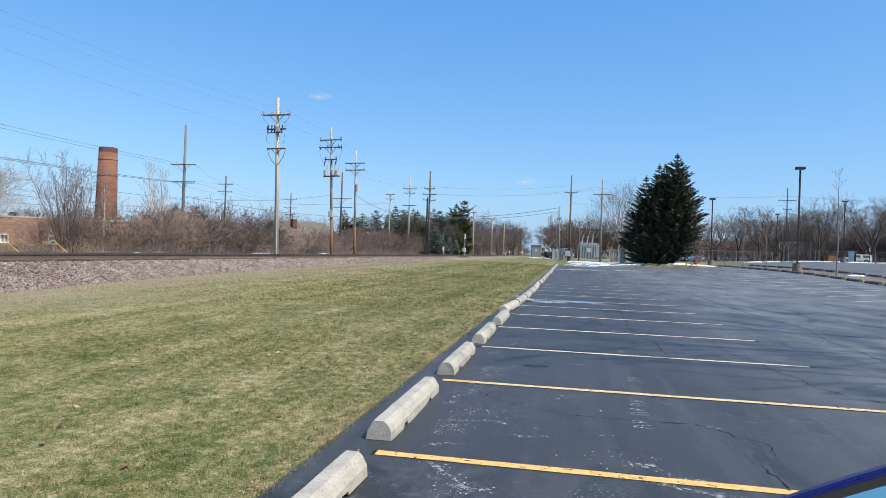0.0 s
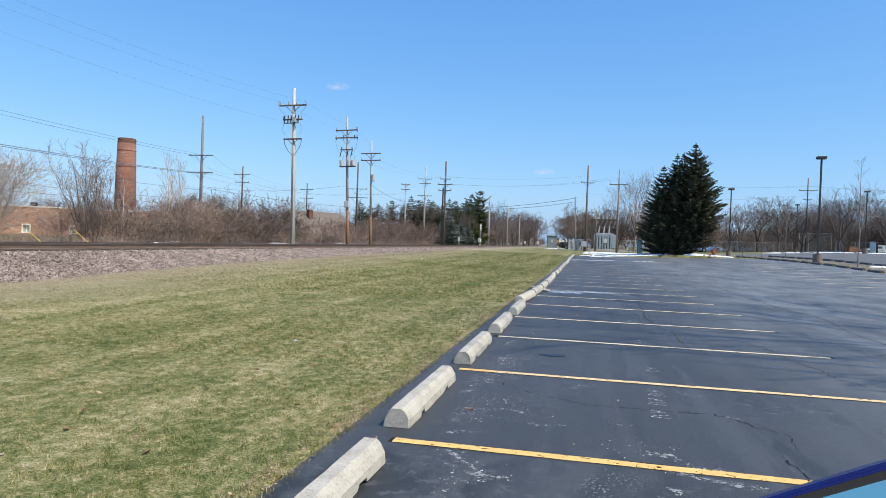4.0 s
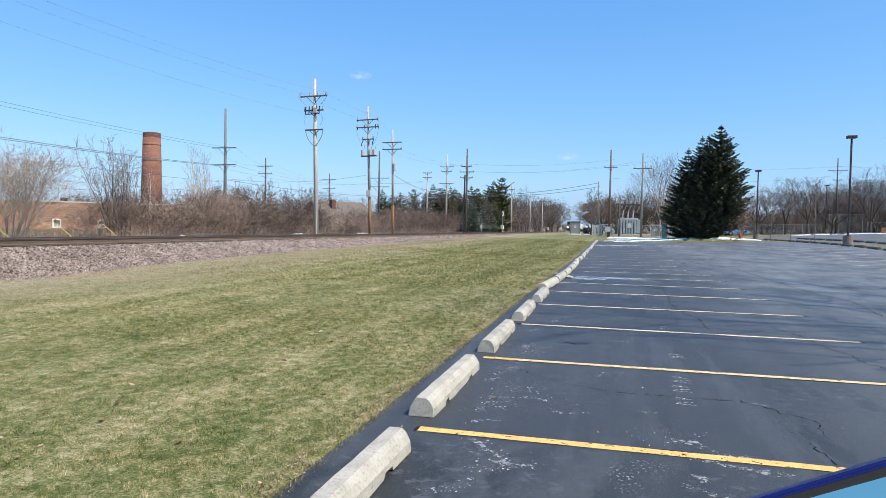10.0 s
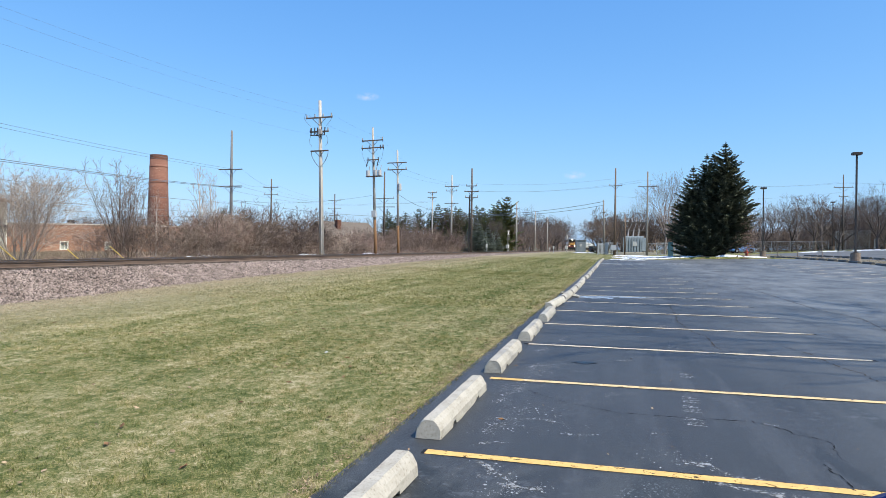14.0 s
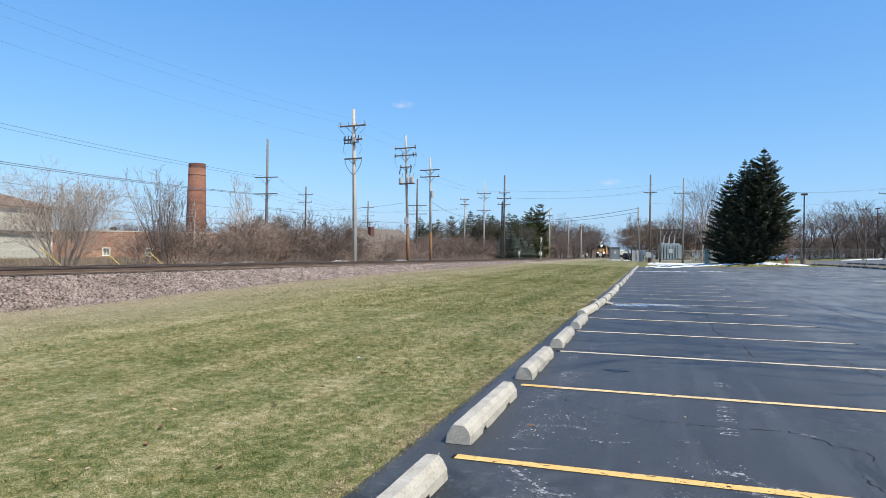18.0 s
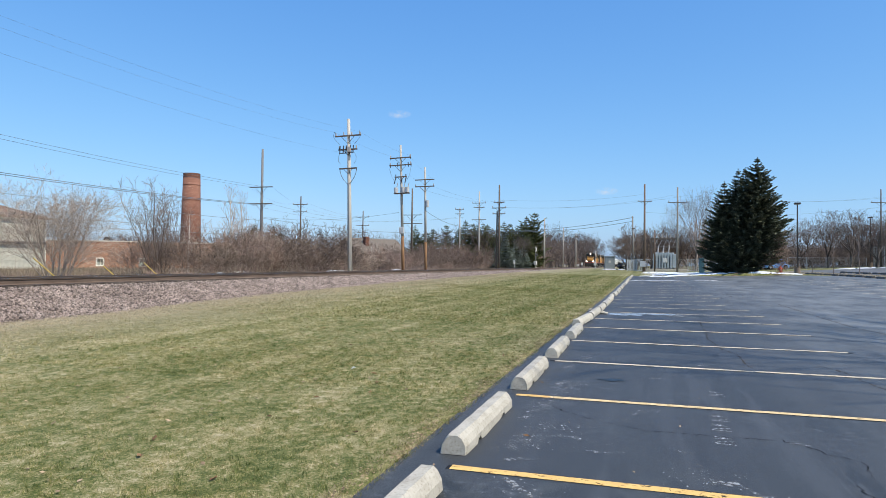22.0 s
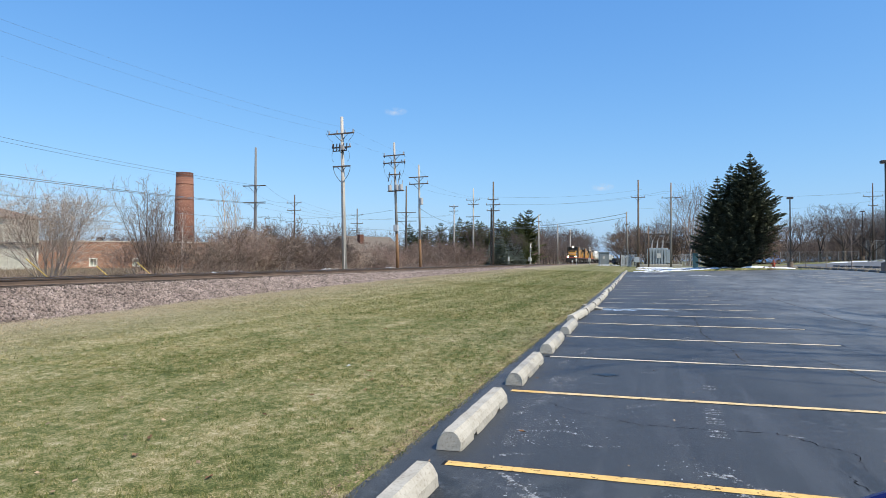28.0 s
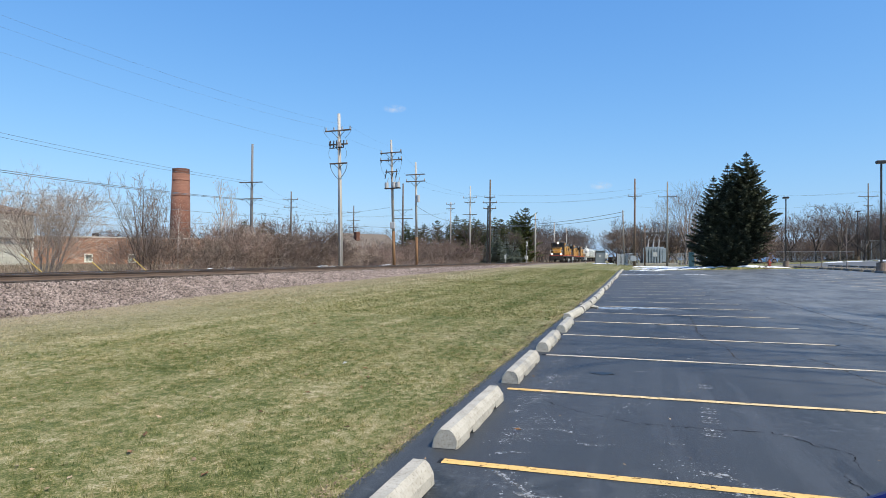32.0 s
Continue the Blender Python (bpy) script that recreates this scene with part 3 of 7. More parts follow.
STALL = 2.74
stop_meshes = [stop_mesh(1.83, s) for s in range(4)]
shift = random.Random(5)
for k in range(-4, 26):
    y = 0.29 + STALL * k
    x = -0.07 + shift.uniform(-0.03, 0.03)
    turn, tilt, dz = shift.uniform(-1.2, 1.2), 0.0, 0.0
    if k in (0, 1, -1, 2):
        x, turn = -0.068 + 0.004 * k, 0.15 * k
    if k == -1:
        x, y = -0.02, y + 0.13
    if k == 4:
        x, turn, tilt, dz = -0.21, -5.0, 0.9, 0.0
    if k == 5:
        x, turn, tilt = -0.10, -2.5, 0.6
    ob = new("wheel_stop", stop_meshes[k % 4])
    ob.matrix_basis = pose(x, y, float(lie(x, y)) + dz + 0.004, tilt + 0.25, 0, turn)
    tagged(ob, "grey concrete wheel stop lying along the asphalt edge" if k not in (4, 5) else "grey concrete wheel stop knocked out of line", "wheel stop", "wheel stops")


def paint_material(name, colour, wear):
    m = material(name, [(0.3, tone(colour, 0.85)), (0.7, tone(colour, 1.1))], scale=9, bump=0.3, bump_scale=150, dist=0.004, rough=0.75)
    n, l = m.node_tree.nodes, m.node_tree.links
    b = n["Principled BSDF"]
    t = n.new("ShaderNodeTexNoise")
    t.inputs["Scale"].default_value, t.inputs["Detail"].default_value, t.inputs["Roughness"].default_value = 16.0, 9.0, 0.75
    l.new(n["Texture Coordinate"].outputs["Object"], t.inputs["Vector"])
    r = n.new("ShaderNodeValToRGB")
    r.color_ramp.elements[0].position, r.color_ramp.elements[1].position = wear, wear + 0.05
    l.new(t.outputs["Fac"], r.inputs["Fac"])
    l.new(r.outputs["Color"], b.inputs["Alpha"])
    return m


M_YELLOW = paint_material("yellow_road_paint", (0.74, 0.47, 0.16), 0.385)
M_PALE = paint_material("faded_yellow_road_paint", (0.68, 0.57, 0.405), 0.385)
M_MID = paint_material("half_faded_yellow_road_paint", (0.70, 0.52, 0.27), 0.385)
M_WHITE = paint_material("worn_white_paint", (0.28, 0.295, 0.305), 0.49)
M_FILM = paint_material("chalky_film", (0.29, 0.30, 0.305), 0.50)
M_FLAKE = material("chalky_paint_flakes", [(0.3, (0.24, 0.25, 0.255)), (0.7, (0.44, 0.45, 0.455))], scale=8, island=0.4, bump=0, rough=0.85)
M_BLUE = paint_material("worn_blue_paint", (0.34, 0.43, 0.53), 0.45)


def stripe(name, p, q, width, mat, wander=0.0, seed=0, lift=0.0045):
    """A painted stripe that follows the lot, with slightly wavering edges."""
    rng = random.Random(seed)
    p, q = Vector((*p, 0)), Vector((*q, 0))
    n = max(2, int((q - p).length / 0.25))
    d = (q - p).normalized()
    side = Vector((-d.y, d.x, 0))
    V, F = [], []
    for i in range(n + 1):
        c = p.lerp(q, i / n)
        for s in (-1, 1):
            v = c + side * s * (width / 2 + rng.uniform(-1, 1) * wander)
            V.append((v.x, v.y, float(lie(v.x, v.y)) + lift))
    for i in range(n):
        F.append((2 * i, 2 * i + 2, 2 * i + 3, 2 * i + 1))
    return mesh_thing(name, V, F, mat)


for k in range(-2, 25):
    x0 = {0: 0.0, 1: -0.04}.get(k, shift.uniform(-0.02, 0.05))
    x1 = {0: 4.72, 1: 4.7, 2: 4.68}.get(k, (4.68 if k < 8 else 4.3) + shift.uniform(-0.06, 0.06) * (1 if k < 8 else 4))
    ob = stripe("stall_line", (x0, STALL * k), (x1, STALL * k + shift.uniform(-0.03, 0.03)), 0.10, M_YELLOW if k in (0, -1, -2) else M_MID if k == 1 else M_PALE, 0.004, k)
    tagged(ob, "yellow painted parking stall line" if k in (0, -1, -2) else "faded yellow painted parking stall line", "road marking", "stall lines", "structure")
M_LINEEDGE = simple("black_sealer", (0.013, 0.0135, 0.014), rough=0.7, bump=0.2)
for k in range(-2, 14):
    ob = stripe("sealer_edge", (-0.03, STALL * k), (4.74, STALL * k), 0.112 if k < 2 else 0.125, M_LINEEDGE, 0.008, k + 90, 0.0025)
    tagged(ob, "thin black sealer showing along a stall line", "road marking", "sealer edges", "structure")
ob = stripe("stall_line", (-0.03, STALL + 0.001), (0.34, STALL), 0.098, M_YELLOW, 0.004, 31, 0.0065)
tagged(ob, "unfaded yellow end of a parking stall line", "road marking", "stall lines", "structure")
for k in range(-3, 10):
    ob = stripe("stall_line", (11.9, 28.2 + STALL * k), (17.6, 32.9 + STALL * k), 0.09, M_PALE, 0.004, k + 50)
    tagged(ob, "faded slanting stall line on the opposite row", "road marking", "opposite stall lines", "structure")


# ---- trees and brush ----
def tilted(d, angle, turn):
    """A direction leaned away from d by an angle, towards a turn round it."""
    side = d.orthogonal().normalized()
    side.rotate(Matrix.Rotation(turn, 3, d))
    return (d * math.cos(angle) + side * math.sin(angle)).normalized()


def fork(rng, p, d, length, r, depth, out, angle=0.55, ratio=0.7, rise=0.08, wob=0.14, kids=(2, 3), rmin=0.006, steps=3):
    """A limb that wavers, tapers and forks again and again down to twigs."""
    a = rng.uniform(0, 6.28)
    for i in range(steps):
        d = (d + Vector((rng.uniform(-1, 1), rng.uniform(-1, 1), rng.uniform(-0.7, 0.7))) * wob + Vector((0, 0, rise))).normalized()
        q = p + d * (length / steps)
        r2 = max(rmin, r * 0.86)
        out.append((tuple(p), tuple(q), r, r2))
        p, r = q, r2
        if depth and i in (steps - 1, steps - 2):
            for _ in range(rng.randint(*kids) if i == steps - 1 else 1):
                a += 2.4 + rng.uniform(-0.5, 0.5)
                fork(rng, p, tilted(d, angle * rng.uniform(0.6, 1.35), a), length * ratio * rng.uniform(0.75, 1.15), max(rmin, r * 0.68), depth - 1, out, angle, ratio, rise, wob, kids, rmin, steps)


def limbs_of(thing, segs, thick, bark, twigs):
    """Splits a set of limbs into a frame of branches and a crown of twigs."""
    big = [s for s in segs if s[2] > thick]
    small = [s for s in segs if s[2] <= thick]
    if big:
        quick_mesh("branch_frame", *tubes(big, 5), bark, thing)
    if small:
        quick_mesh("twig_crown", *tubes(small, 3), twigs, thing)


def broad_tree(name, seed, height, trunk_r, bark, twigs, label, clear=0.25, limbs=5, depth=4, angle=0.5, ratio=0.74, lean=0.75, rise=0.05, wob=0.13, rmin=0.011, kids=(2, 2), thin=0.74):
    """A leafless tree whose short trunk breaks into spreading limbs."""
    rng = random.Random(seed)
    tree = empty(name, 0, 0, 0)
    pts = [Vector((0, 0, -0.15))]
    for i in range(5):
        pts.append(Vector((pts[-1].x + rng.uniform(-1, 1) * height * 0.008, pts[-1].y + rng.uniform(-1, 1) * height * 0.008, height * clear * (i + 1) / 5)))
    quick_mesh("trunk", *polytube(pts, trunk_r * 1.25, 8, trunk_r * 0.85), bark, tree)
    total = sum(ratio ** k for k in range(depth + 1))
    segs = []
    for k in range(limbs):
        a = k * 6.283 / limbs + rng.uniform(-0.5, 0.5)
        t = lean * rng.uniform(0.55, 1.2) if k else 0.12
        d = Vector((math.cos(a) * math.sin(t), math.sin(a) * math.sin(t), math.cos(t)))
        start = pts[-1] if k < 3 else pts[-2]
        fork(rng, start, d, height * (1 - clear) / total / 0.86 * rng.uniform(0.85, 1.1), trunk_r * (thin if k else 0.8) * 0.8, depth, segs, angle, ratio, rise, wob, kids, rmin)
    limbs_of(tree, segs, rmin * 2.2, bark, twigs)
    return tagged(tree, label, "tree")


def slim_tree(name, seed, height, trunk_r, bark, twigs, label, clear=0.3, reach=0.22, depth=2, lean=0.75, rmin=0.006, side=3, crook=0.008):
    """A leafless tree with one straight leader and short limbs up along it."""
    rng = random.Random(seed)
    tree = empty(name, 0, 0, 0)
    n = 12
    pts = [Vector((0, 0, -0.15))]
    segs = []
    for i in range(n):
        f = (i + 1) / n
        pts.append(Vector((pts[-1].x + rng.uniform(-1, 1) * height * crook, pts[-1].y + rng.uniform(-1, 1) * height * crook, height * f)))
        if f >= clear and i < n - 1:
            for k in range(rng.randint(side - 1, side)):
                t = lean * rng.uniform(0.7, 1.2)
                a = i * 2.4 + k * 2.1 + rng.uniform(-0.4, 0.4)
                d = Vector((math.cos(a) * math.sin(t), math.sin(a) * math.sin(t), math.cos(t)))
                fork(rng, pts[-1], d, height * reach * (1.15 - 0.85 * f) * rng.uniform(0.6, 1.1), max(rmin * 1.3, trunk_r * 0.4 * (1.1 - f)), depth, segs, 0.45, 0.62, 0.1, 0.08, (1, 2), rmin)
    quick_mesh("trunk", *polytube(pts, trunk_r, 8, rmin * 1.3), bark, tree)
    limbs_of(tree, segs, rmin * 2.2, bark, twigs)
    return tagged(tree, label, "tree")


def thicket(name, seed, height, spread, stems, stem_mat, twig_mat, label, lean=0.7, arch=0.05, rmin=0.007, r0=0.032, shoot=0.30, depth=2, least=0.6, first=2, ratio=0.66, stride=1, crook=0.2, split=False):
    """A many-stemmed leafless shrub: stems fan out from one foot and break into twigs."""
    rng = random.Random(seed)
    thing = empty(name, 0, 0, 0)
    wood, twig = [], []
    for k in range(stems):
        a = k * 2.4 + rng.uniform(-0.4, 0.4)
        foot = spread * 0.3 * rng.random() ** 0.5
        p = Vector((math.cos(a) * foot, math.sin(a) * foot, -0.12))
        t = lean * math.sqrt((k + 0.5) / stems) * rng.uniform(0.8, 1.1)
        d = Vector((math.cos(a) * math.sin(t), math.sin(a) * math.sin(t), math.cos(t)))
        L, r = height * rng.uniform(least, 1.0), r0 * rng.uniform(0.7, 1.2)
        n = 7
        for i in range(n):
            out = Vector((math.cos(a), math.sin(a), 0))
            d = (d + out * arch * rng.uniform(0, 1) + Vector((rng.uniform(-1, 1), rng.uniform(-1, 1), rng.uniform(-0.6, 0.6))) * crook).normalized()
            q = p + d * (L / n)
            r2 = max(rmin, r * 0.85)
            wood.append((tuple(p), tuple(q), r, r2))
            p, r = q, r2
            if i >= first and (i - first) % stride == 0:
                for _ in range(rng.randint(1, 2) + (i == n - 1)):
                    fork(rng, p, tilted(d, rng.uniform(0.35, 0.8), rng.uniform(0, 6.28)), L * shoot * rng.uniform(0.6, 1.15) * (1.15 - 0.5 * i / n), max(rmin, r * 0.62), depth, twig, 0.6, ratio, 0.06, crook * 1.15, (1, 2), rmin, 2)
    (wv, wf), (tv, tf) = tubes(wood, 4), tubes(twig, 3)
    if split:
        quick_mesh("stem_clump", wv, wf, stem_mat, thing)
        quick_mesh("twig_mass", tv, tf, twig_mat, thing)
        return tagged(thing, label, "shrub")
    clump = quick_mesh("stem_clump", np.concatenate([wv, tv]), np.concatenate([wf, tf + len(wv)]), stem_mat, thing)
    clump.data.materials.append(twig_mat)
    clump.data.polygons.foreach_set("material_index", [0] * len(wf) + [1] * len(tf))
    return tagged(thing, label, "shrub")


def conifer(name, seed, height, radius, mat, label, whorls=30, widest=0.15, taper=0.8, up=0.1, tip=0.22, ragged=0.12, fine=1.0, skirt=0.0, blade=0.06, low=0.75, count=13, droop=0.0, spray=0.34):
    """A conifer: trunk, and whorls of boughs that carry sprays of small needle blades."""
    rng = random.Random(seed)
    nrng = np.random.RandomState(seed)
    V, base = [], 0
    wood = [((0, 0, -0.1), (0, 0, height * 0.5), radius * 0.06, radius * 0.035), ((0, 0, height * 0.5), (0, 0, height * 0.98), radius * 0.035, 0.015)]
    for i in range(whorls):
        f = min(0.99, max(0.0, (i + rng.uniform(-0.3, 0.3)) / whorls))
        z = skirt + (height - skirt) * f
        reach = radius * (low + (1 - low) * f / widest if f < widest else ((1 - f) / (1 - widest)) ** taper) * min(1.0, 0.22 + 5.0 * (1 - f)) * rng.uniform(1 - ragged, 1 + ragged) + 0.05
        boughs = max(5, int(count * (1 - f) + 4))
        a0 = rng.uniform(0, 6.28)
        for k in range(boughs):
            a = a0 + k * 6.283 / boughs + rng.uniform(-0.25, 0.25)
            L = reach * rng.uniform(1 - 1.6 * ragged, 1 + ragged)
            rise = up * (0.4 + 1.1 * f) - droop * (1 - f)
            n = max(3, int(L * 3.4 * fine))
            s = (np.arange(1, n + 1) / n)
            ax = np.stack([math.cos(a) * L * s, math.sin(a) * L * s, z + L * (rise * s + tip * s * s)], 1)
            m = int(6 * fine) + 2
            w = (min(spray * L ** 0.5, 0.6 * L) * (1.1 - 0.80 * s) + 0.06)[:, None]
            p0 = ax[:, None, :] + nrng.uniform(-1, 1, (n, m, 3)) * (0.07, 0.07, 0.04)
            ang = a + nrng.uniform(-1.1, 1.1, (n, m))
            ln = w * nrng.uniform(0.6, 1.3, (n, m))
            tips = p0 + np.stack([np.cos(ang) * ln, np.sin(ang) * ln, nrng.uniform(-0.25, 0.38, (n, m)) * ln], -1)
            perp = np.stack([-np.sin(ang), np.cos(ang), nrng.uniform(-0.8, 0.8, (n, m))], -1) * (blade * nrng.uniform(0.7, 1.4, (n, m)))[..., None] * (1 + 0.5 * (1 - f))
            mid = p0 * 0.45 + tips * 0.55
            V.append(np.stack([p0, mid + perp, tips, mid - perp], 2).reshape(-1, 3))
            wood.append(((0, 0, z), (math.cos(a) * L * 0.8, math.sin(a) * L * 0.8, z + L * (rise * 0.8 + tip * 0.64)), 0.03, 0.008))
    m = 50
    zz = height * (0.95 + 0.055 * nrng.rand(m))
    ang, ln = nrng.uniform(0, 6.283, m), 0.06 + 0.2 * (height * 1.005 - zz) / (height * 0.05)
    p0 = np.stack([0 * zz, 0 * zz, zz], 1)
    tips = p0 + np.stack([np.cos(ang) * ln, np.sin(ang) * ln, 0.6 * ln], 1)
    perp = np.stack([-np.sin(ang), np.cos(ang), 0 * ang], 1) * 0.03
    V.append(np.stack([p0, (p0 + tips) / 2 + perp, tips, (p0 + tips) / 2 - perp], 1).reshape(-1, 3))
    V = np.concatenate(V)
    tree = empty(name, 0, 0, 0)
    quick_mesh("trunk", *tubes(wood, 5), M_BARK_DARK, tree)
    quick_mesh("crown", V, np.arange(len(V)).reshape(-1, 4), mat, tree)
    return tagged(tree, label, "conifer tree")


def place(template, x, y, scale=1.0, turn=0.0, z=None, sx=None):
    ob = copy_thing(template, pose(x, y, float(lie(x, y)) if z is None else z, 0, 0, turn))
    ob.scale = (sx or scale, sx or scale, scale)
    return ob


def retire(template):
    for o in (*template.children_recursive, template):
        bpy.data.objects.remove(o)


# dark spruces in one dense group on the island at the lot's end
rd = random.Random(17)
for x, y, h, r, s, base in ((12.75, 72.4, 12.35, 3.05, 13, 0.9), (11.75, 73.6, 11.4, 2.5, 12, 0.2), (11.1, 74.2, 11.4, 2.5, 15, 0.2), (9.6, 73.4, 10.0, 2.5, 11, 0.15), (10.7, 72.2, 6.4, 2.5, 14, 0.15)):
    t = conifer("spruce_tree", s, h, r, M_NEEDLE, "tall dark green spruce in a dense group at the lot's end", whorls=int(h * 3.0), widest=0.30 if s == 13 else 0.18, taper=0.78, up=0.16, tip=0.26, ragged=0.14, fine=2.3, skirt=base, blade=0.040, low=0.72, count=14, droop=0.14, spray=0.30)
    t.matrix_basis = pose(x, y, float(lie(x, y)) + 0.3, 0, 0, s * 40)
    tagged(t, group="spruces at the lot's end")
    if s == 13:
        dead = []
        for k in range(46):
            a, z = rd.uniform(-1.0, 0.5) - radians(160), rd.uniform(0.9, 3.6)
            d = Vector((math.cos(a), math.sin(a), rd.uniform(-0.12, 0.12))).normalized()
            fork(rd, Vector((0, 0, z)), d, rd.uniform(1.2, 1.8), 0.03, 4, dead, 0.5, 0.6, -0.01, 0.12, (1, 2), 0.008)
        quick_mesh("deadwood", *tubes(dead, 3), M_BRUSH_DARK, t, "brown dead lower boughs")

# brush along the far side of the track
# stem and twig colours carry the light: sunlit stems paler, shaded inner twigs darker
KINDS = [("brush_thicket", M_BRUSHTAN, M_BRUSH_DARK, "leafless reddish brown brush with arching stems beside the track"), ("brush_thicket", M_BRUSHTAN, M_BRUSH, "leafless tan and brown brush beside the track"), ("brush_thicket", M_BRUSHGREY, M_BRUSH_DARK, "dark leafless tangled brush beside the track, its stems coloured pale as if lit"), ("brush_thicket", M_BRUSHTAN, M_BRUSHTAN, "leafless yellowish tan brush beside the track")]
bush = [thicket(n, 20 + i, 3.3, 3.4, 14, a, b, lab, lean=(0.75, 0.6, 0.85, 0.5)[i], arch=0.03, shoot=0.40, least=0.45, depth=3, ratio=0.62, crook=0.28, r0=0.028) for i, (n, a, b, lab) in enumerate(KINDS)]
low = [thicket("low_brush", 26 + i, 2.0, 3.0, 18, M_BRUSHTAN if i else M_TWIG, M_TWIG if i else M_BRUSH, "low leafless brown brush beside the track", lean=0.65, depth=1) for i in range(2)]
rng = random.Random(3)


def brush_height(y):
    """How high the thicket stands along the track."""
    return float(np.interp(y, [24, 28, 31, 33, 37, 40, 42.5, 45, 47, 49.5, 51.5, 53, 56, 58, 61, 64, 72, 80, 90, 96, 100], [1.0, 2.6, 2.7, 3.0, 3.3, 3.0, 3.9, 3.9, 2.7, 2.1, 2.1, 1.5, 1.5, 2.3, 2.8, 2.9, 3.2, 3.3, 3.3, 2.6, 1.6]))


for i in range(46):
    y = 28.2 + i * 1.58
    for row in range(2):
        x = -23.6 - row * 3.6 - rng.uniform(0, 2.6) - max(0, 30 - y) * 0.4
        yy = y + rng.uniform(-0.9, 0.9) + (row * 3.0 if y > 30 else 0)
        h = brush_height(yy - (row * 3.6 if y > 30 else 0)) * rng.choice((0.45, 0.6, 0.75, 0.88, 1.0, 1.08)) / 3.6
        k = rng.choice((0, 0, 1, 2, 2, 3) if yy < 52 else (1, 2, 0, 2))
        tagged(place(bush[k], x, yy, h, rng.uniform(0, 360), sx=max(0.6, h) * rng.uniform(0.95, 1.3)), group="brush along the track")
# broad domed bushes, their stems coloured pale as if sunlit
for x, y, s, k in ((-25.0, 41.2, 1.10, 2), (-24.6, 43.2, 1.16, 2), (-25.2, 45.3, 1.12, 0), (-24.2, 48.9, 0.66, 0), (-23.4, 51.6, 0.7, 3), (-25.6, 33.0, 0.9, 1), (-25.3, 36.0, 0.95, 3), (-26.5, 38.6, 0.98, 1), (-24.6, 31.2, 0.62, 3)):
    tagged(place(bush[k], x, y, s, rng.uniform(0, 360), sx=s * 1.1), group="brush along the track")
for i in range(44):
    y = 15 + i * 1.9
    ob = place(rng.choice(low), -21.8 - rng.uniform(0, 1.6), y + rng.uniform(-1, 1), rng.uniform(0.25, 0.6) * (0.6 if y < 27 else 1), rng.uniform(0, 360), sx=rng.uniform(0.4, 0.8))
    tagged(ob, group="low brush along the track")
for i in range(34):
    tagged(place(low[i % 2], -22.2 - rng.uniform(0, 6), 15 + i * 0.42 + rng.uniform(-0.6, 0.6), rng.uniform(0.12, 0.28), rng.uniform(0, 360), sx=rng.uniform(0.25, 0.45)), group="low brush along the track")
pale = thicket("pale_shrub", 31, 4.9, 1.5, 22, M_BRUSHGREY, M_BRUSHGREY, "tall leafless pale multi-stemmed shrub fanning out beside the track", lean=0.52, arch=0.01, rmin=0.0052, r0=0.042, shoot=0.32, least=0.75, depth=4, first=1, ratio=0.72, crook=0.10, split=True)
pale.matrix_basis = pose(-26.3, 20.7, float(lie(-26.3, 20.7)), 0, 0, 40)
pale.scale = (0.88, 0.88, 0.74)
dark = [thicket("dark_shrub", 34 + i, 5.3, 0.9, 10, M_BRUSH_DARK, M_TWIG, "tall dark upright leafless shrub in front of the brick wall", lean=0.24, arch=0.02, r0=0.038, shoot=0.2, least=0.75, depth=2, first=1, crook=0.12) for i in range(2)]
for x, y, s, k in ((-26.5, 27.6, 1.0, 0), (-26.9, 28.7, 0.92, 1), (-27.2, 29.9, 0.72, 0)):
    tagged(place(dark[k], x, y, s, rng.uniform(0, 360)), group="dark shrubs by the brick wall")
slim = [slim_tree("slender_tree", 93 + i, 6.2, 0.085, M_BIRCH, M_BRUSHGREY if i else M_TWIG, "slender pale-barked leafless young tree rising out of the brush", clear=0.22, reach=0.24, lean=0.55, side=4, rmin=0.007) for i in range(2)]
for x, y, s, k in ((-26.5, 35.1, 1.0, 1), (-26.5, 36.4, 0.95, 1), (-28.5, 33.2, 0.72, 0), (-27.0, 44.5, 0.62, 0), (-28, 63.5, 0.55, 0)):
    tagged(place(slim[k], x, y, s, rng.uniform(0, 360)), group="slender trees behind the track")
for t in bush + low + dark + slim:
    retire(t)

# dark conifers behind the track
con = [conifer("conifer", 51, 9, 2.7, M_NEEDLE_GREEN, "dark green irregular conifer among the trees behind the track", whorls=22, ragged=0.3, taper=0.6, up=0.1, blade=0.06, count=11, fine=1.5), conifer("blue_spruce", 52, 6.5, 2.15, M_NEEDLE_BLUE, "grey-green young spruce beside the track", whorls=20, ragged=0.12, taper=0.95, widest=0.08, droop=0.12, blade=0.06, count=12, fine=1.4), conifer("tall_pine", 53, 12, 1.95, M_NEEDLE_GREEN, "tall ragged dark green pine behind the track", whorls=16, ragged=0.3, taper=0.5, widest=0.45, up=0.3, tip=0.3, skirt=2.5, blade=0.065, count=9, fine=1.7)]
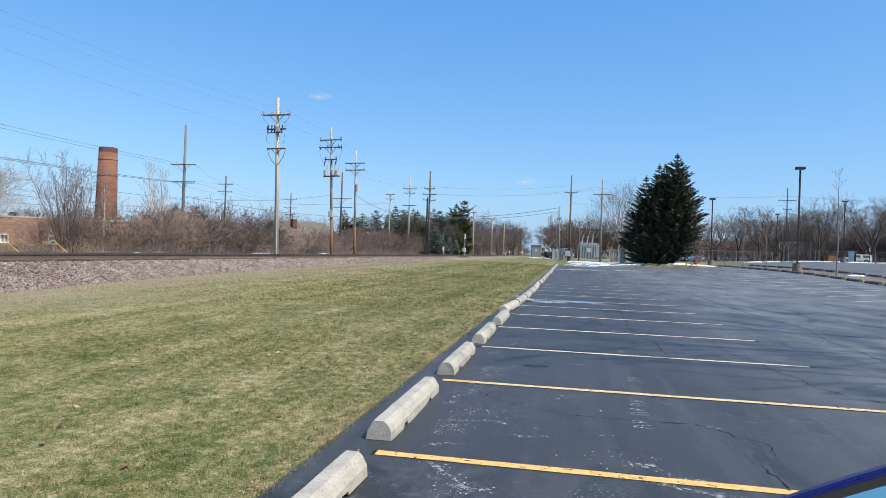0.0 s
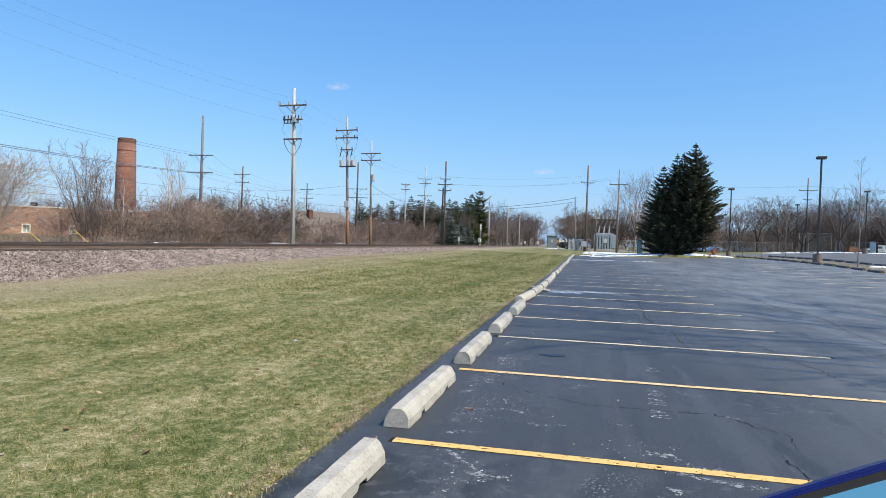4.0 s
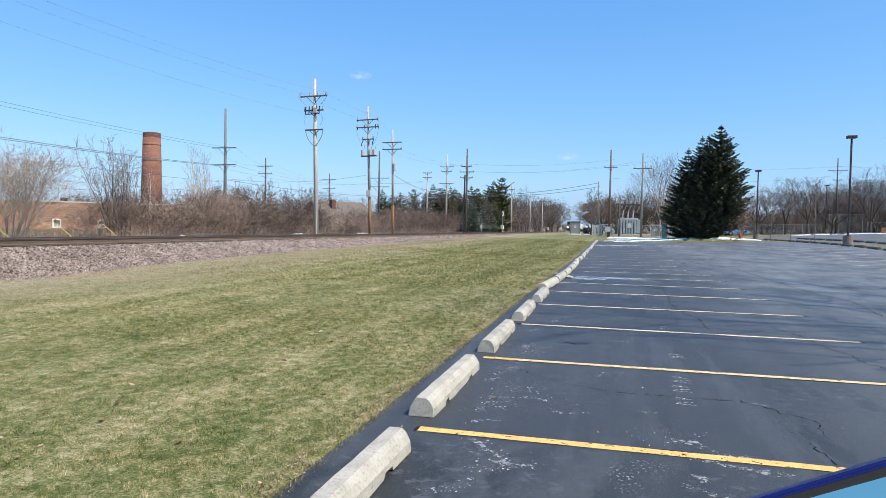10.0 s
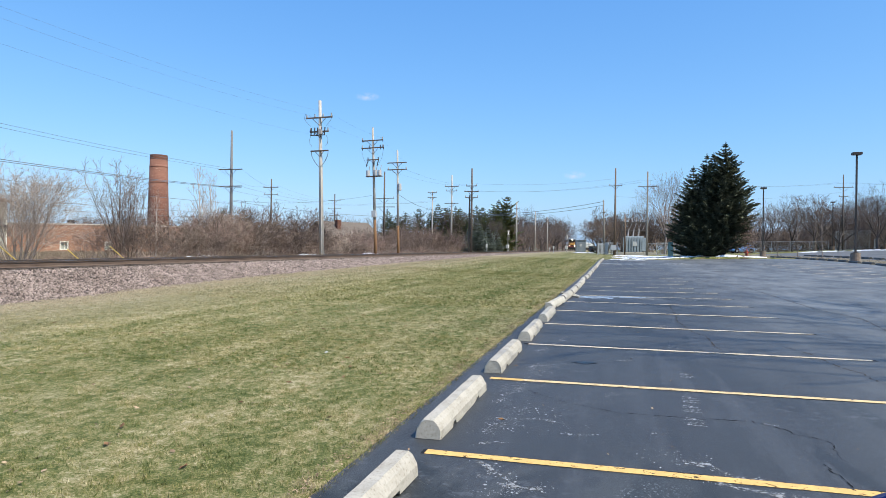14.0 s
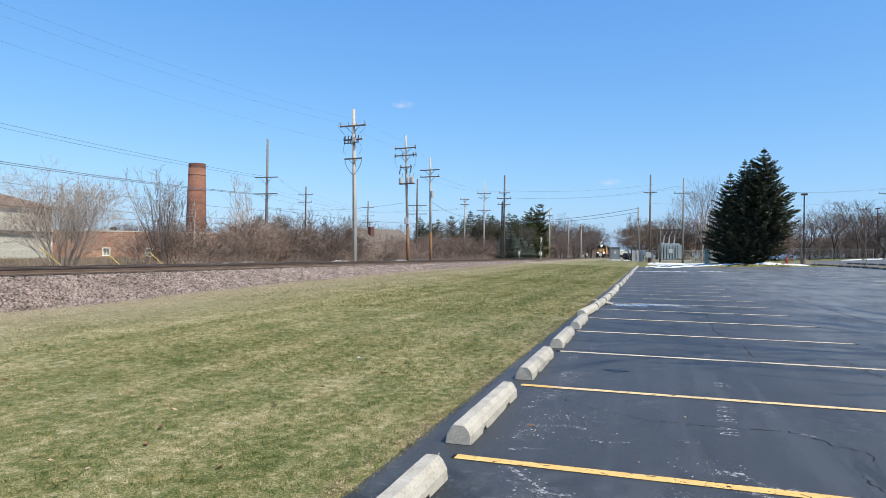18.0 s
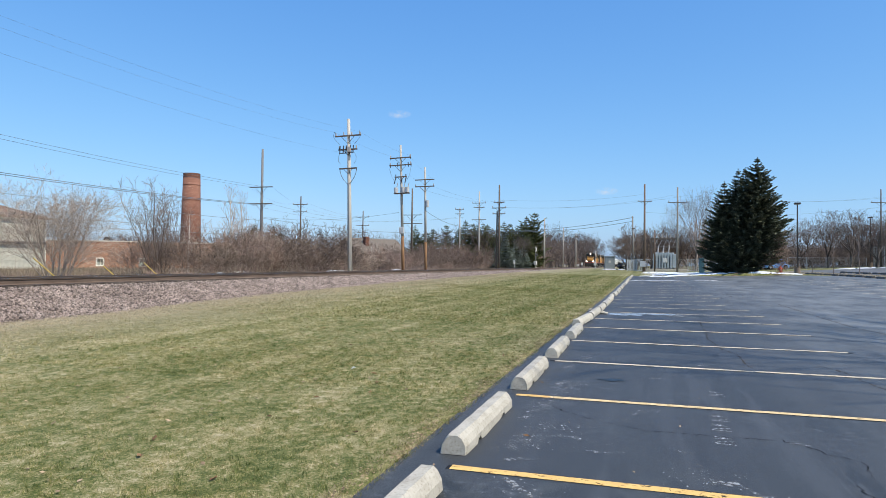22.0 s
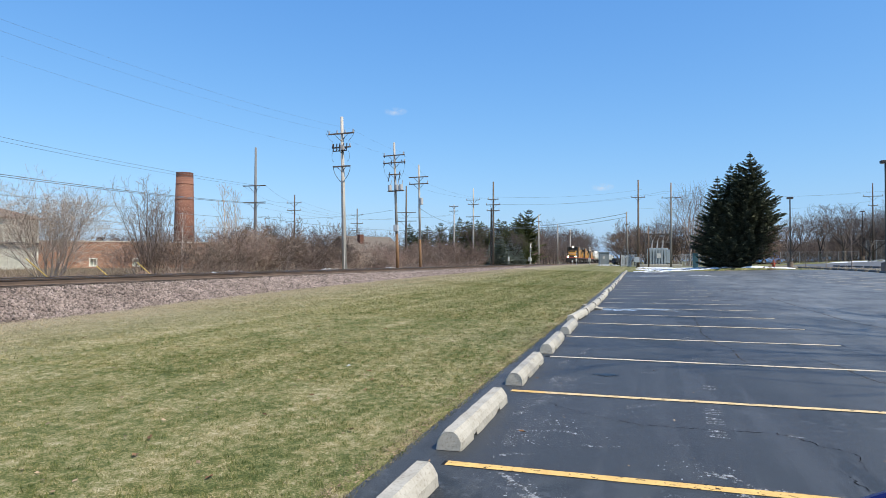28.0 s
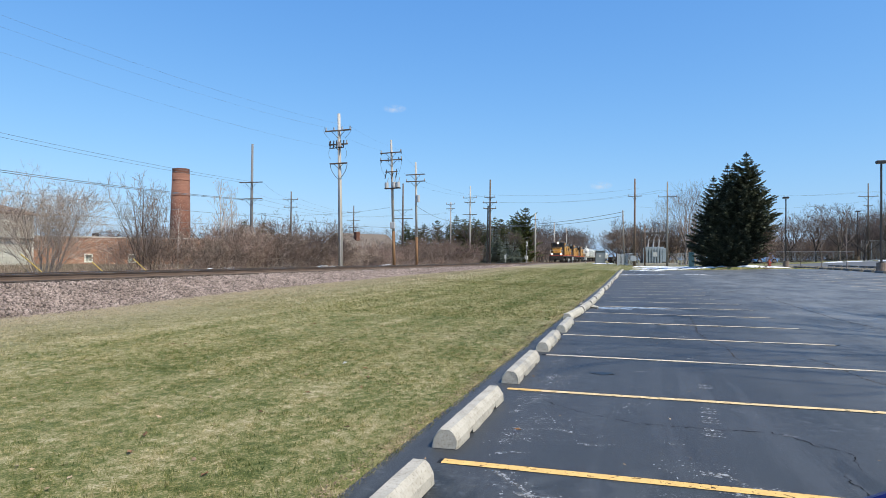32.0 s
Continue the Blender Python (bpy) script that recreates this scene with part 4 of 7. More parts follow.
for x, y, h, k in ((-41.5, 116, 8.0, 0), (-39.8, 117, 7.2, 0), (-38.6, 118.5, 7.6, 0), (-36.3, 120, 8.4, 2), (-33.6, 119, 7.6, 0), (-31.9, 118, 9.2, 0), (-30.6, 119, 8.6, 2), (-29.3, 117, 8.2, 0), (-27.7, 115, 8.5, 0), (-26.4, 117, 7.4, 0), (-28.5, 122, 8.6, 0), (-25.8, 125, 9.3, 0), (-24.2, 123, 8.8, 2), (-22.9, 119, 7.8, 0), (-24.9, 114, 6.2, 0), (-21.6, 106.5, 5.6, 1), (-22.9, 105.5, 4.4, 1), (-20.6, 110.5, 4.9, 1), (-19.9, 114.5, 4.2, 1), (-20.0, 118.5, 6.4, 0), (-20.9, 133, 11.7, 2), (-22.3, 131, 10.8, 0), (-24.0, 134, 9.8, 0), (-22.0, 126, 8.2, 0), (-67, 100, 7.4, 0), (-63, 100, 7.2, 0)):
    tagged(place(con[k], x, y, h / (9, 6.5, 12)[k], rng.uniform(0, 360), sx=h / (9, 6.5, 12)[k] * rng.uniform(0.9, 1.25) ), group="conifers behind the track")
for t in con:
    retire(t)

# bare trees and woodland in the distance
trees = [broad_tree("bare_tree", 61 + i, 11.0, 0.2, M_BARK_DARK, M_TWIG_DARK, "leafless deciduous tree with a wide dark spreading crown", clear=(0.2, 0.26, 0.16, 0.22)[i], limbs=(5, 6, 4, 6)[i], lean=(0.85, 0.7, 1.0, 0.6)[i]) for i in range(4)]
full = [broad_tree("bare_tree", 65 + i, 11.0, 0.21, M_BARK_DARK, M_TWIG_DARK, "leafless deciduous tree with a wide dark spreading crown", clear=(0.2, 0.24, 0.16, 0.22)[i], limbs=(5, 6, 5, 6)[i], lean=(0.9, 0.75, 1.0, 0.65)[i], depth=5, ratio=0.7, rmin=0.010) for i in range(4)]
tall = [broad_tree("tall_bare_tree", 71 + i, 12, 0.16, M_TWIG, M_TWIG, "tall leafless grey-brown tree with upright branches", clear=0.2, limbs=6, lean=0.42, angle=0.36, ratio=0.76, rmin=0.009) for i in range(2)]
mass = [thicket("woodland_thicket", 81 + i, 6.0, 5.5, 20, (M_BRUSH, M_TWIG_DARK, M_TWIG)[i], (M_BRUSH_DARK, M_TWIG_DARK, M_BRUSH)[i], "dense leafless woodland edge in the distance", lean=0.75, rmin=0.016, r0=0.05, shoot=0.34) for i in range(3)]
for x, y, h, k in ((36.2, 128, 12.2, 0), (37.3, 118, 9.0, 2), (41.0, 112, 10.0, 1), (47.4, 108, 10.8, 3), (43.9, 118, 7.2, 0), (47.0, 135, 10.6, 1), (33, 130, 8.5, 3), (29, 134, 8.0, 1), (31, 140, 9.0, 0), (52.5, 108, 10.4, 0), (57, 103, 10.0, 1), (61, 99, 11.0, 2), (51, 120, 10.2, 3), (55, 116, 10.5, 1), (25.5, 140, 7.6, 2), (39.5, 138, 9.5, 1)):
    tagged(place(full[k], x, y, h / 11, rng.uniform(0, 360)), group="bare trees beyond the second lot")
for x, y, h in ((-89.5, 95, 6.9), (-94, 97, 6.2), (-99, 96, 5.6)):
    tagged(place(full[2], x, y, h / 11, 50 * h), group="distant bare trees")
for i in range(24):
    a = i / 23
    x, y = 18 + 80 * a + rng.uniform(-3, 3), 172 - 55 * a + rng.uniform(-6, 10)
    tagged(place(rng.choice(trees), x, y, rng.uniform(0.7, 1.05), rng.uniform(0, 360)), group="distant bare trees")
for i in range(30):
    a = i / 29
    x, y = 17 + 95 * a + rng.uniform(-3, 3), 176 - 60 * a + rng.uniform(-4, 14)
    tagged(place(rng.choice(mass), x, y, rng.uniform(0.6, 1.05), rng.uniform(0, 360), sx=rng.uniform(0.9, 1.3)), group="distant woodland edge")
for i in range(40):
    a = i / 39
    x, y = 24 + 60 * a + rng.uniform(-2, 2), 150 - 38 * a + rng.uniform(-4, 6)
    tagged(place(mass[i % 2], x, y, rng.uniform(0.55, 0.95), rng.uniform(0, 360), sx=rng.uniform(0.8, 1.1)), group="distant woodland edge")
for i in range(30):
    a = i / 29
    x, y = 23 + 44 * a + rng.uniform(-1, 1), 143 - 22 * a + rng.uniform(-2, 2)
    tagged(place(mass[i % 2], x, y, rng.uniform(0.38, 0.6), rng.uniform(0, 360), sx=rng.uniform(0.5, 0.7)), group="distant woodland edge")
for i in range(30):
    a = i / 29
    x, y = 20 + 110 * a + rng.uniform(-1, 1), 205 - 75 * a + rng.uniform(-4, 4)
    tagged(place(rng.choice(mass), x, y, rng.uniform(0.8, 1.1), rng.uniform(0, 360), sx=1.4), group="distant woodland edge")
russet = [broad_tree("russet_tree", 74 + i, 7.5, 0.12, M_BARK_DARK, (M_BRUSH_DARK, M_TWIG_DARK)[i], "dense leafless reddish brown tree behind the substation", clear=0.1, limbs=7, lean=0.75, depth=5, ratio=0.7, rmin=0.011) for i in range(2)]
for i, (x, y, h) in enumerate(((0.6, 115, 6.6), (2.6, 117, 7.4), (4.6, 114.5, 7.2), (6.6, 117, 7.6), (8.2, 115, 6.8), (10.2, 120, 7.2), (3.6, 122, 7.8), (12.2, 117, 6.6), (-0.4, 123, 6.2), (14.5, 121, 7.0))):
    tagged(place(russet[i % 2], x, y, h / 7.5, 77 * i), group="russet trees behind the substation")
rr = random.Random(412)
for i in range(22):
    y = 150 + i * 7
    tagged(place(full[i % 4] if i % 3 else russet[i % 2], -21.3 - rr.uniform(0, 4), y + rr.uniform(-2, 2), rr.uniform(0.8, 1.2) * (0.85 + i * 0.028) * (0.92 if i % 3 else 1.15), 61 * i), "dense leafless brown tree beside the track", group="brown trees beside the track")
for i in range(6):
    tagged(place(russet[i % 2], -3.0 + rr.uniform(-0.5, 4), 128 + i * 6, rr.uniform(0.95, 1.2), 83 * i), group="russet trees behind the substation")
for i in range(26):
    a = i / 25
    x, y = 40 + 30 * a, 140 - 24 * a + rr.uniform(-3, 3)
    tagged(place(full[i % 4], x, y, rr.uniform(0.65, 0.95), 47 * i), group="bare trees beyond the second lot")
    tagged(place(mass[1], x + 0.6, y + 5, rr.uniform(0.75, 1.1), 29 * i, sx=rr.uniform(0.8, 1.1)), group="distant woodland edge")
for t in russet:
    retire(t)
for x, y, s, k in ((9.4, 113, 1.12, 0), (6.6, 124, 0.8, 1), (12, 128, 0.85, 0), (11.2, 118, 1.0, 1)):
    tagged(place(tall[k], x, y, s, rng.uniform(0, 360)), group="tall bare trees")
for i in range(16):
    x, y = -0.6 + rng.uniform(0, 8), 122 + i * 7 + rng.uniform(0, 5)
    tagged(place(rng.choice(trees), x, y, rng.uniform(0.55, 0.75), rng.uniform(0, 360)), group="distant bare trees")
    tagged(place(mass[i % 2 * 2], x + 2, y - 4, rng.uniform(0.7, 1.0), rng.uniform(0, 360)), group="distant woodland edge")
for i in range(24):
    y = 150 + i * 10
    x = -22.5 - rng.uniform(0, 7)
    tagged(place(rng.choice(trees), x - 2, y, rng.uniform(0.75, 1.0), rng.uniform(0, 360)), group="distant bare trees")
    tagged(place(rng.choice(mass), x, y + 3, rng.uniform(0.5, 0.85), rng.uniform(0, 360)), group="distant woodland edge")
for i in range(26):
    x, y = -24 - rng.uniform(0, 12), 128 + i * 10 + rng.uniform(0, 4)
    tagged(place(rng.choice(mass), x, y, rng.uniform(0.4, 0.7), rng.uniform(0, 360), sx=rng.uniform(0.7, 1.0)), group="distant woodland edge")
for i in range(26):
    x, y = -125 + i * 4.2, 122 - i * 0.5 + rng.uniform(-5, 8)
    tagged(place(rng.choice(trees), x, y, rng.uniform(0.5, 0.72), rng.uniform(0, 360)), group="distant bare trees")
strip = broad_tree("strip_tree", 77, 20, 0.34, M_BARK, M_BARK, "tall leafless tree beside the lot, casting branch shadows", clear=0.2, limbs=6, lean=0.8, rmin=0.02)
strip.matrix_basis = pose(20.4, 4.6, 0.0, 0, 0, 140)
strip.scale = (1.1, 1.1, 1.12)
for t in trees + full + tall + mass:
    retire(t)


# ---- poles ----
def utility_pole(name, x, y, top, label, mat, arms=(), low=None, r=0.15, lean=0.0):
    """A pole; arms: (height, half width, insulators)."""
    g = float(lie(x, y))
    h = top - g
    ob = empty(name, x, y, g, 0)
    ob.matrix_basis = pose(x, y, g, 0, lean, 0)
    cut = 0.0
    if low:
        part("lower_shaft", cylinder((0, 0, -0.3), (0, 0, h * 0.3), r, r * 0.9, 10), low, ob, "rusty brown lower part", True)
        cut = h * 0.3
    part("shaft", cylinder((0, 0, cut - 0.3 if not cut else cut), (0, 0, h), r * (0.9 if cut else 1), r * 0.6, 10), mat, ob, "", True)
    for z, w, ins in arms:
        zz = z - g
        part("crossarm", box(0, -r, zz, 2 * w, 0.09, 0.10, 0.01), M_POLE_DARK, ob)
        for s in (-1, 1):
            part("brace", cylinder((s * w * 0.5, -r, zz - 0.05), (0, -r, zz - 0.05 - w * 0.5), 0.02, sides=5), M_DARKMETAL, ob)
        for k in range(ins):
            xx = -w * 0.92 + 1.84 * w * k / max(1, ins - 1)
            part("insulator", cylinder((xx, -r, zz + 0.06), (xx, -r, zz + 0.28), 0.055, 0.035, 6), M_INSUL, ob)
    return tagged(ob, label, "utility pole")


M_POLE_BROWN = material("brown_pole_wood", [(0.3, (0.11, 0.075, 0.055)), (0.7, (0.22, 0.16, 0.12))], scale=6, stretch=(6, 6, 0.4), rough=0.9, bump=0.5)
M_CAN = simple("galvanised_can", (0.42, 0.43, 0.44), rough=0.45, vary=0.1)


def pole_extra(pole, name, bm, mat, label=""):
    return part(name, bm, mat, pole, label)


def loops(pole, z, w, drop, thick=0.03):
    """Two riser cables that sag from a bracket to the shaft."""
    for s in (-1, 1):
        pts = [Vector((s * (0.05 + w * (1 - a * a)), -0.15, z - drop * a)) for a in (0, 0.15, 0.3, 0.5, 0.7, 0.85, 1.0)]
        quick_mesh("cable_loop", *polytube(pts, thick, 5), M_WIRE, pole)


pA = utility_pole("utility_pole", -19.41, 39.65, 12.1, "tall weathered grey wooden utility pole with crossarms", M_POLE, ((10.82, 1.05, 4), (9.8, 0.75, 2), (8.4, 0.7, 0)), r=0.18, lean=-1.47)
for dx in (-0.62, -0.35, -0.12, 0.2, 0.45):
    pole_extra(pA, "cutout_switch", cylinder((dx, -0.28, 9.2), (dx + 0.05, -0.28, 9.75), 0.045, sides=6), M_DARKMETAL)
pole_extra(pA, "switch_frame", box(-0.1, -0.26, 9.2, 1.15, 0.05, 0.06, 0.01), M_DARKMETAL)
pole_extra(pA, "arrester", box(0.12, -0.26, 9.45, 0.3, 0.16, 0.42, 0.04), M_INSUL, "pale arrester body")
for s in (-1, 1):
    pts = [Vector((s * x, -0.3, z)) for x, z in ((0.6, 9.2), (0.72, 8.9), (0.7, 8.6), (0.55, 8.4))]
    quick_mesh("jumper_wire", *polytube(pts, 0.012, 4), M_WIRE, pA)
    pts = [Vector((s * x, -0.3, z)) for x, z in ((1.0, 10.8), (1.12, 10.5), (0.95, 10.2), (0.6, 9.85))]
    quick_mesh("jumper_wire", *polytube(pts, 0.012, 4), M_WIRE, pA)
loops(pA, 8.05, 0.62, 1.15, 0.024)
pole_extra(pA, "cable_riser", cylinder((0.08, -0.17, -0.2), (0.06, -0.13, 7.0), 0.035, sides=6), M_POLE)
pB = utility_pole("utility_pole", -20.13, 52.7, 12.5, "brown wooden utility pole carrying grey transformers", M_POLE, ((11.28, 1.05, 3), (10.6, 1.1, 3), (9.5, 0.6, 0)), M_POLE_LOW, lean=-2.05)
pole_extra(pB, "platform", box(0.15, -0.3, 7.6, 1.5, 0.4, 0.08, 0.01), M_POLE_DARK)
for z, xs in ((11.2, (-0.98, 0.98)), (10.5, (-1.02, -0.3, 0.75, 1.02)), (9.4, (-0.5, 0.5))):
    for dx in xs:
        pole_extra(pB, "hanging_insulator", cylinder((dx, -0.1, z), (dx + 0.02, -0.1, z - 0.42), 0.05, 0.035, 6), M_DARKMETAL)
for dx, z in ((-0.55, 8.5), (0.1, 8.45), (0.5, 8.55)):
    pole_extra(pB, "cutout_switch", cylinder((dx, -0.42, z), (dx + 0.14, -0.42, z + 0.5), 0.045, sides=6), M_DARKMETAL)
for s in (-1, 1):
    pts = [Vector((s * x, -0.2, z)) for x, z in ((1.0, 10.4), (1.05, 9.9), (0.9, 9.3), (0.5, 8.6))]
    quick_mesh("jumper_wire", *polytube(pts, 0.012, 4), M_WIRE, pB)
for dx in (-0.42, 0.30, 0.70):
    can = pole_extra(pB, "transformer_can", cylinder((dx, -0.35, 7.65), (dx, -0.35, 8.15), 0.18, 0.185, 12), M_CAN, "grey transformer can")
    part("bushing", cylinder((dx + 0.08, -0.35, 8.13), (dx + 0.2, -0.35, 8.6), 0.04, 0.025, 6), M_INSUL, can)
pole_extra(pB, "meter_box", box(0.05, -0.28, 4.15, 0.42, 0.3, 0.6, 0.03), M_CAN, "grey steel box")
pC = utility_pole("utility_pole", -20.24, 59.6, 11.4, "slim brown wooden utility pole with two crossarms", M_POLE, ((10.1, 1.05, 0), (9.4, 1.05, 3)), M_POLE_LOW, r=0.14, lean=-1.2)
pole_extra(pC, "transformer_can", cylinder((0.25, -0.1, 6.9), (0.25, -0.1, 7.6), 0.18, 0.18, 10), M_CAN, "small grey transformer can")
utility_pole("utility_pole", -39.5, 59.3, 14.0, "slate-grey wooden utility pole with two wide crossarms", M_POLE_SLATE, ((9.72, 1.45, 0), (7.89, 1.45, 0)), r=0.2)
pE = utility_pole("utility_pole", -17.9, 84, 12.4, "dark brown double utility pole beside the track", M_POLE_DARK, ((9.96, 0.75, 3), (9.2, 1.0, 3), (8.4, 0.9, 2)), r=0.17)
pole_extra(pE, "second_shaft", cylinder((-0.38, 0.1, -0.3), (-0.3, 0.1, 8.2), 0.13, 0.1, 8), M_POLE_DARK)
utility_pole("utility_pole", -27.2, 110, 14.5, "wooden utility pole with crossarms", M_POLE, ((12.4, 1.3, 3), (11.6, 1.0, 2), (9.4, 1.3, 0)), r=0.18)
utility_pole("utility_pole", -29.4, 105, 11.2, "wooden utility pole with crossarms", M_POLE, ((10.9, 0.8, 2), (10.1, 0.8, 0)), r=0.15)
utility_pole("utility_pole", -54.7, 95, 12.6, "wooden utility pole with crossarms", M_POLE_DARK, ((11.2, 1.4, 2), (9.95, 1.3, 2)), r=0.17)
utility_pole("utility_pole", -58.8, 130, 13.0, "distant wooden utility pole with crossarms", M_POLE_DARK, ((11.6, 1.5, 2), (9.7, 1.5, 2), (8.2, 1.3, 0)), r=0.18)
utility_pole("utility_pole", -36.4, 100, 14.1, "dark wooden utility pole with crossarms", M_POLE_DARK, ((9.6, 1.8, 2), (8.15, 1.9, 0)), r=0.19)
utility_pole("utility_pole", -18.4, 130, 11.0, "plain wooden utility pole", M_POLE, ((9.6, 0.6, 2),), r=0.2)
utility_pole("utility_pole", -19.5, 172, 11.5, "plain wooden utility pole", M_POLE, ((10.4, 0.6, 2),), r=0.2)
utility_pole("utility_pole", -19.5, 205, 11.5, "plain wooden utility pole", M_POLE, ((10.4, 0.6, 2),), r=0.2)
pF = utility_pole("utility_pole", 1.2, 99.5, 13.9, "tall brown utility pole beside the substation", M_POLE_BROWN, ((11.2, 1.0, 2),), r=0.19)
pG = utility_pole("utility_pole", 5.7, 94.9, 12.8, "grey utility pole beside the substation", M_POLE_GREY, ((10.6, 1.3, 2),), r=0.17)
utility_pole("utility_pole", -0.4, 104, 9.4, "short grey utility pole beside the substation", M_POLE_GREY, ((7.4, 0.3, 0),), r=0.15, lean=-1.5)
utility_pole("utility_pole", 2.7, 101, 7.0, "short brown wooden post beside the substation", M_POLE_BROWN, (), r=0.13)
utility_pole("utility_pole", 39, 122, 14.8, "dark utility pole among the trees", M_POLE_DARK, ((12.6, 1.5, 2), (11, 0.7, 2)), r=0.14)


def wire(p, q, sag, r=0.010, label="thin dark overhead cable between poles"):
    p, q = Vector(p), Vector(q)
    n = 14
    pts = [p.lerp(q, i / n) - Vector((0, 0, 4 * sag * (i / n) * (1 - i / n))) for i in range(n + 1)]
    ob = quick_mesh("overhead_wire", *polytube(pts, r, 4), M_WIRE)
    return tagged(ob, label, "overhead wire", "overhead wires")


# along the pole line on the far side of the track
for dx, z0, z1 in ((-0.95, 11.1, 10.9), (0.95, 11.1, 10.3), (0.0, 9.5, 10.05)):
    wire((-19.74 + dx, 39.5, z0), (-20 + dx, -14, z1), 1.25, 0.0032)
for dx in (-0.95, 0.95):
    wire((-19.74 + dx, 39.5, 11.1), (-20.6 + dx, 52.6, 11.5), 0.15, 0.004)
    wire((-20.6 + dx, 52.6, 11.4), (-20.5 + dx, 59.5, 10.1), 0.1, 0.004)
    wire((-20.5 + dx, 59.5, 9.4), (-17.9 + dx * 0.8, 83.9, 10.1), 0.5, 0.006)
wire((-20.5, 59.5, 7.0), (-27.2, 110, 9.0), 1.2, 0.02)
# street line further back
for s in (-0.7, 0.7):
    wire((-39.5 + s, 59.2, 9.7), (-41 + s, -5, 11.5), 0.9, 0.012)
for s in (0.4, 1.4):
    wire((-39.5 + s, 59.2, 7.7), (-41.3 + s * 0.9, -5, 8.3), 0.9, 0.022)
wire((-39.5, 59.2, 6.0), (-41, -5, 7.0), 0.6, 0.016)
wire((-39.5, 59.2, 4.9), (-41, -5, 5.2), 0.5, 0.016)
wire((-39.5, 59.2, 4.4), (-41, -5, 4.5), 0.5, 0.014)
for s in (-1.4, 1.4):
    wire((-39.5 + s, 59.2, 9.7), (-54.7 + s, 95, 11.4), 0.7)
    wire((-39.5 + s, 59.2, 7.8), (-36.4 + s, 100, 8.8), 1.0)
    wire((-36.4 + s, 100, 8.8), (-29.4 + s * 0.5, 105, 9.5), 0.2)
    wire((-54.7 + s, 95, 11.4), (-58.8 + s, 130, 11.5), 0.6)
wire((-39.5, 59.2, 6.3), (-27.2, 110, 7.5), 1.0, 0.02)
wire((-20.6, 52.7, 6.2), (-39.5, 59.2, 6.4), 0.5)
# across the track to the substation and on to the trees
for z0, z1, dx in ((10.3, 12.4, 0.5), (9.3, 11.4, -0.9), (9.3, 11.4, 0.9)):
    wire((-17.9, 83.9, z0), (1.2 + dx, 99.4, z1), 0.5)
wire((-29.4, 105, 7.2), (-0.4, 104, 9.2), 0.9, 0.035)
wire((-27.2, 110, 7.6), (-0.4, 104, 8.6), 0.9, 0.03)
for dx in (-1.0, 1.0):
    wire((1.2 + dx, 99.4, 11.4), (5.7 + dx, 94.8, 11.6), 0.1)
    wire((5.7 + dx, 94.8, 11.6), (39 + dx, 121.9, 13.4), 0.8)
    wire((39 + dx, 121.9, 13.4), (95, 120, 14), 1.2)
wire((39, 121.9, 11.8), (1.2, 99.4, 9.6), 0.9)


M_BASE = material("stained_base_concrete", [(0.3, (0.15, 0.115, 0.09)), (0.7, (0.27, 0.21, 0.17))], scale=5, bump=0.4, rough=0.9)


def lamp_post(x, y):
    g = float(lie(x, y))
    ob = empty("lot_lamp", x, y, g)
    part("base", cylinder((0, 0, -0.2), (0, 0, 0.75), 0.36, 0.36, 16), M_BASE, ob, "round brown stained concrete base")
    part("pole", box(0, 0, 4.7, 0.13, 0.13, 8.0, 0.015), M_DARKMETAL, ob)
    part("base_plate", box(0, 0, 0.77, 0.32, 0.32, 0.04), M_DARKMETAL, ob)
    part("head", box(0, 0, 8.85, 0.72, 0.5, 0.22, 0.03), M_DARKMETAL, ob, "dark shoebox lamp head")
    part("lens", box(0, 0, 8.73, 0.6, 0.4, 0.03), M_INSUL, ob, "pale lens")
    return tagged(ob, "dark square parking lot lamp on a concrete base", "lamp post", "lot lamps")


for x, y in ((20.3, 56), (19.7, 88), (40.2, 100), (40.0, 131)):
    lamp_post(x, y)


# ---- chimney and buildings behind the track ----
M_BRICK = material("red_brick", [(0.3, (0.06, 0.028, 0.022)), (0.7, (0.31, 0.145, 0.10))], scale=9, detail=9, stretch=(0.5, 0.5, 2.2), scale2=0.7, stops2=[(0.3, (0.13, 0.062, 0.045)), (0.7, (0.32, 0.16, 0.11))], mix2=0.45, bump=0.4, bump_scale=25, dist=0.02, rough=0.92)
add_flecks(M_BRICK, (0.50, 0.38, 0.31), 5.5, 0.6, 0.44, (1.0, 1.0, 1.6), 0.61)
M_SOOT = material("sooty_brick", [(0.3, (0.09, 0.045, 0.035)), (0.7, (0.2, 0.09, 0.06))], scale=6, rough=0.95)
M_COPING = simple("pale_coping", (0.55, 0.5, 0.43), rough=0.8)
M_WINDOWWHITE = simple("white_window_paint", (0.72, 0.70, 0.62), rough=0.6)
M_PANE = simple("window_glass", (0.10, 0.12, 0.12), rough=0.15, spec=0.6)
M_SIDING = simple("pale_siding", (0.48, 0.47, 0.40), rough=0.8, vary=0.12, random_amount=0.05)
M_ROOF = simple("brown_shingles", (0.16, 0.10, 0.07), rough=0.95, vary=0.25, scale=9, bump=0.5)
M_GREYROOF = simple("grey_shingles", (0.155, 0.13, 0.11), rough=0.95, vary=0.25, scale=9, bump=0.5)

M_HOUSE = simple("dull_tan_siding", (0.26, 0.23, 0.19), rough=0.85)

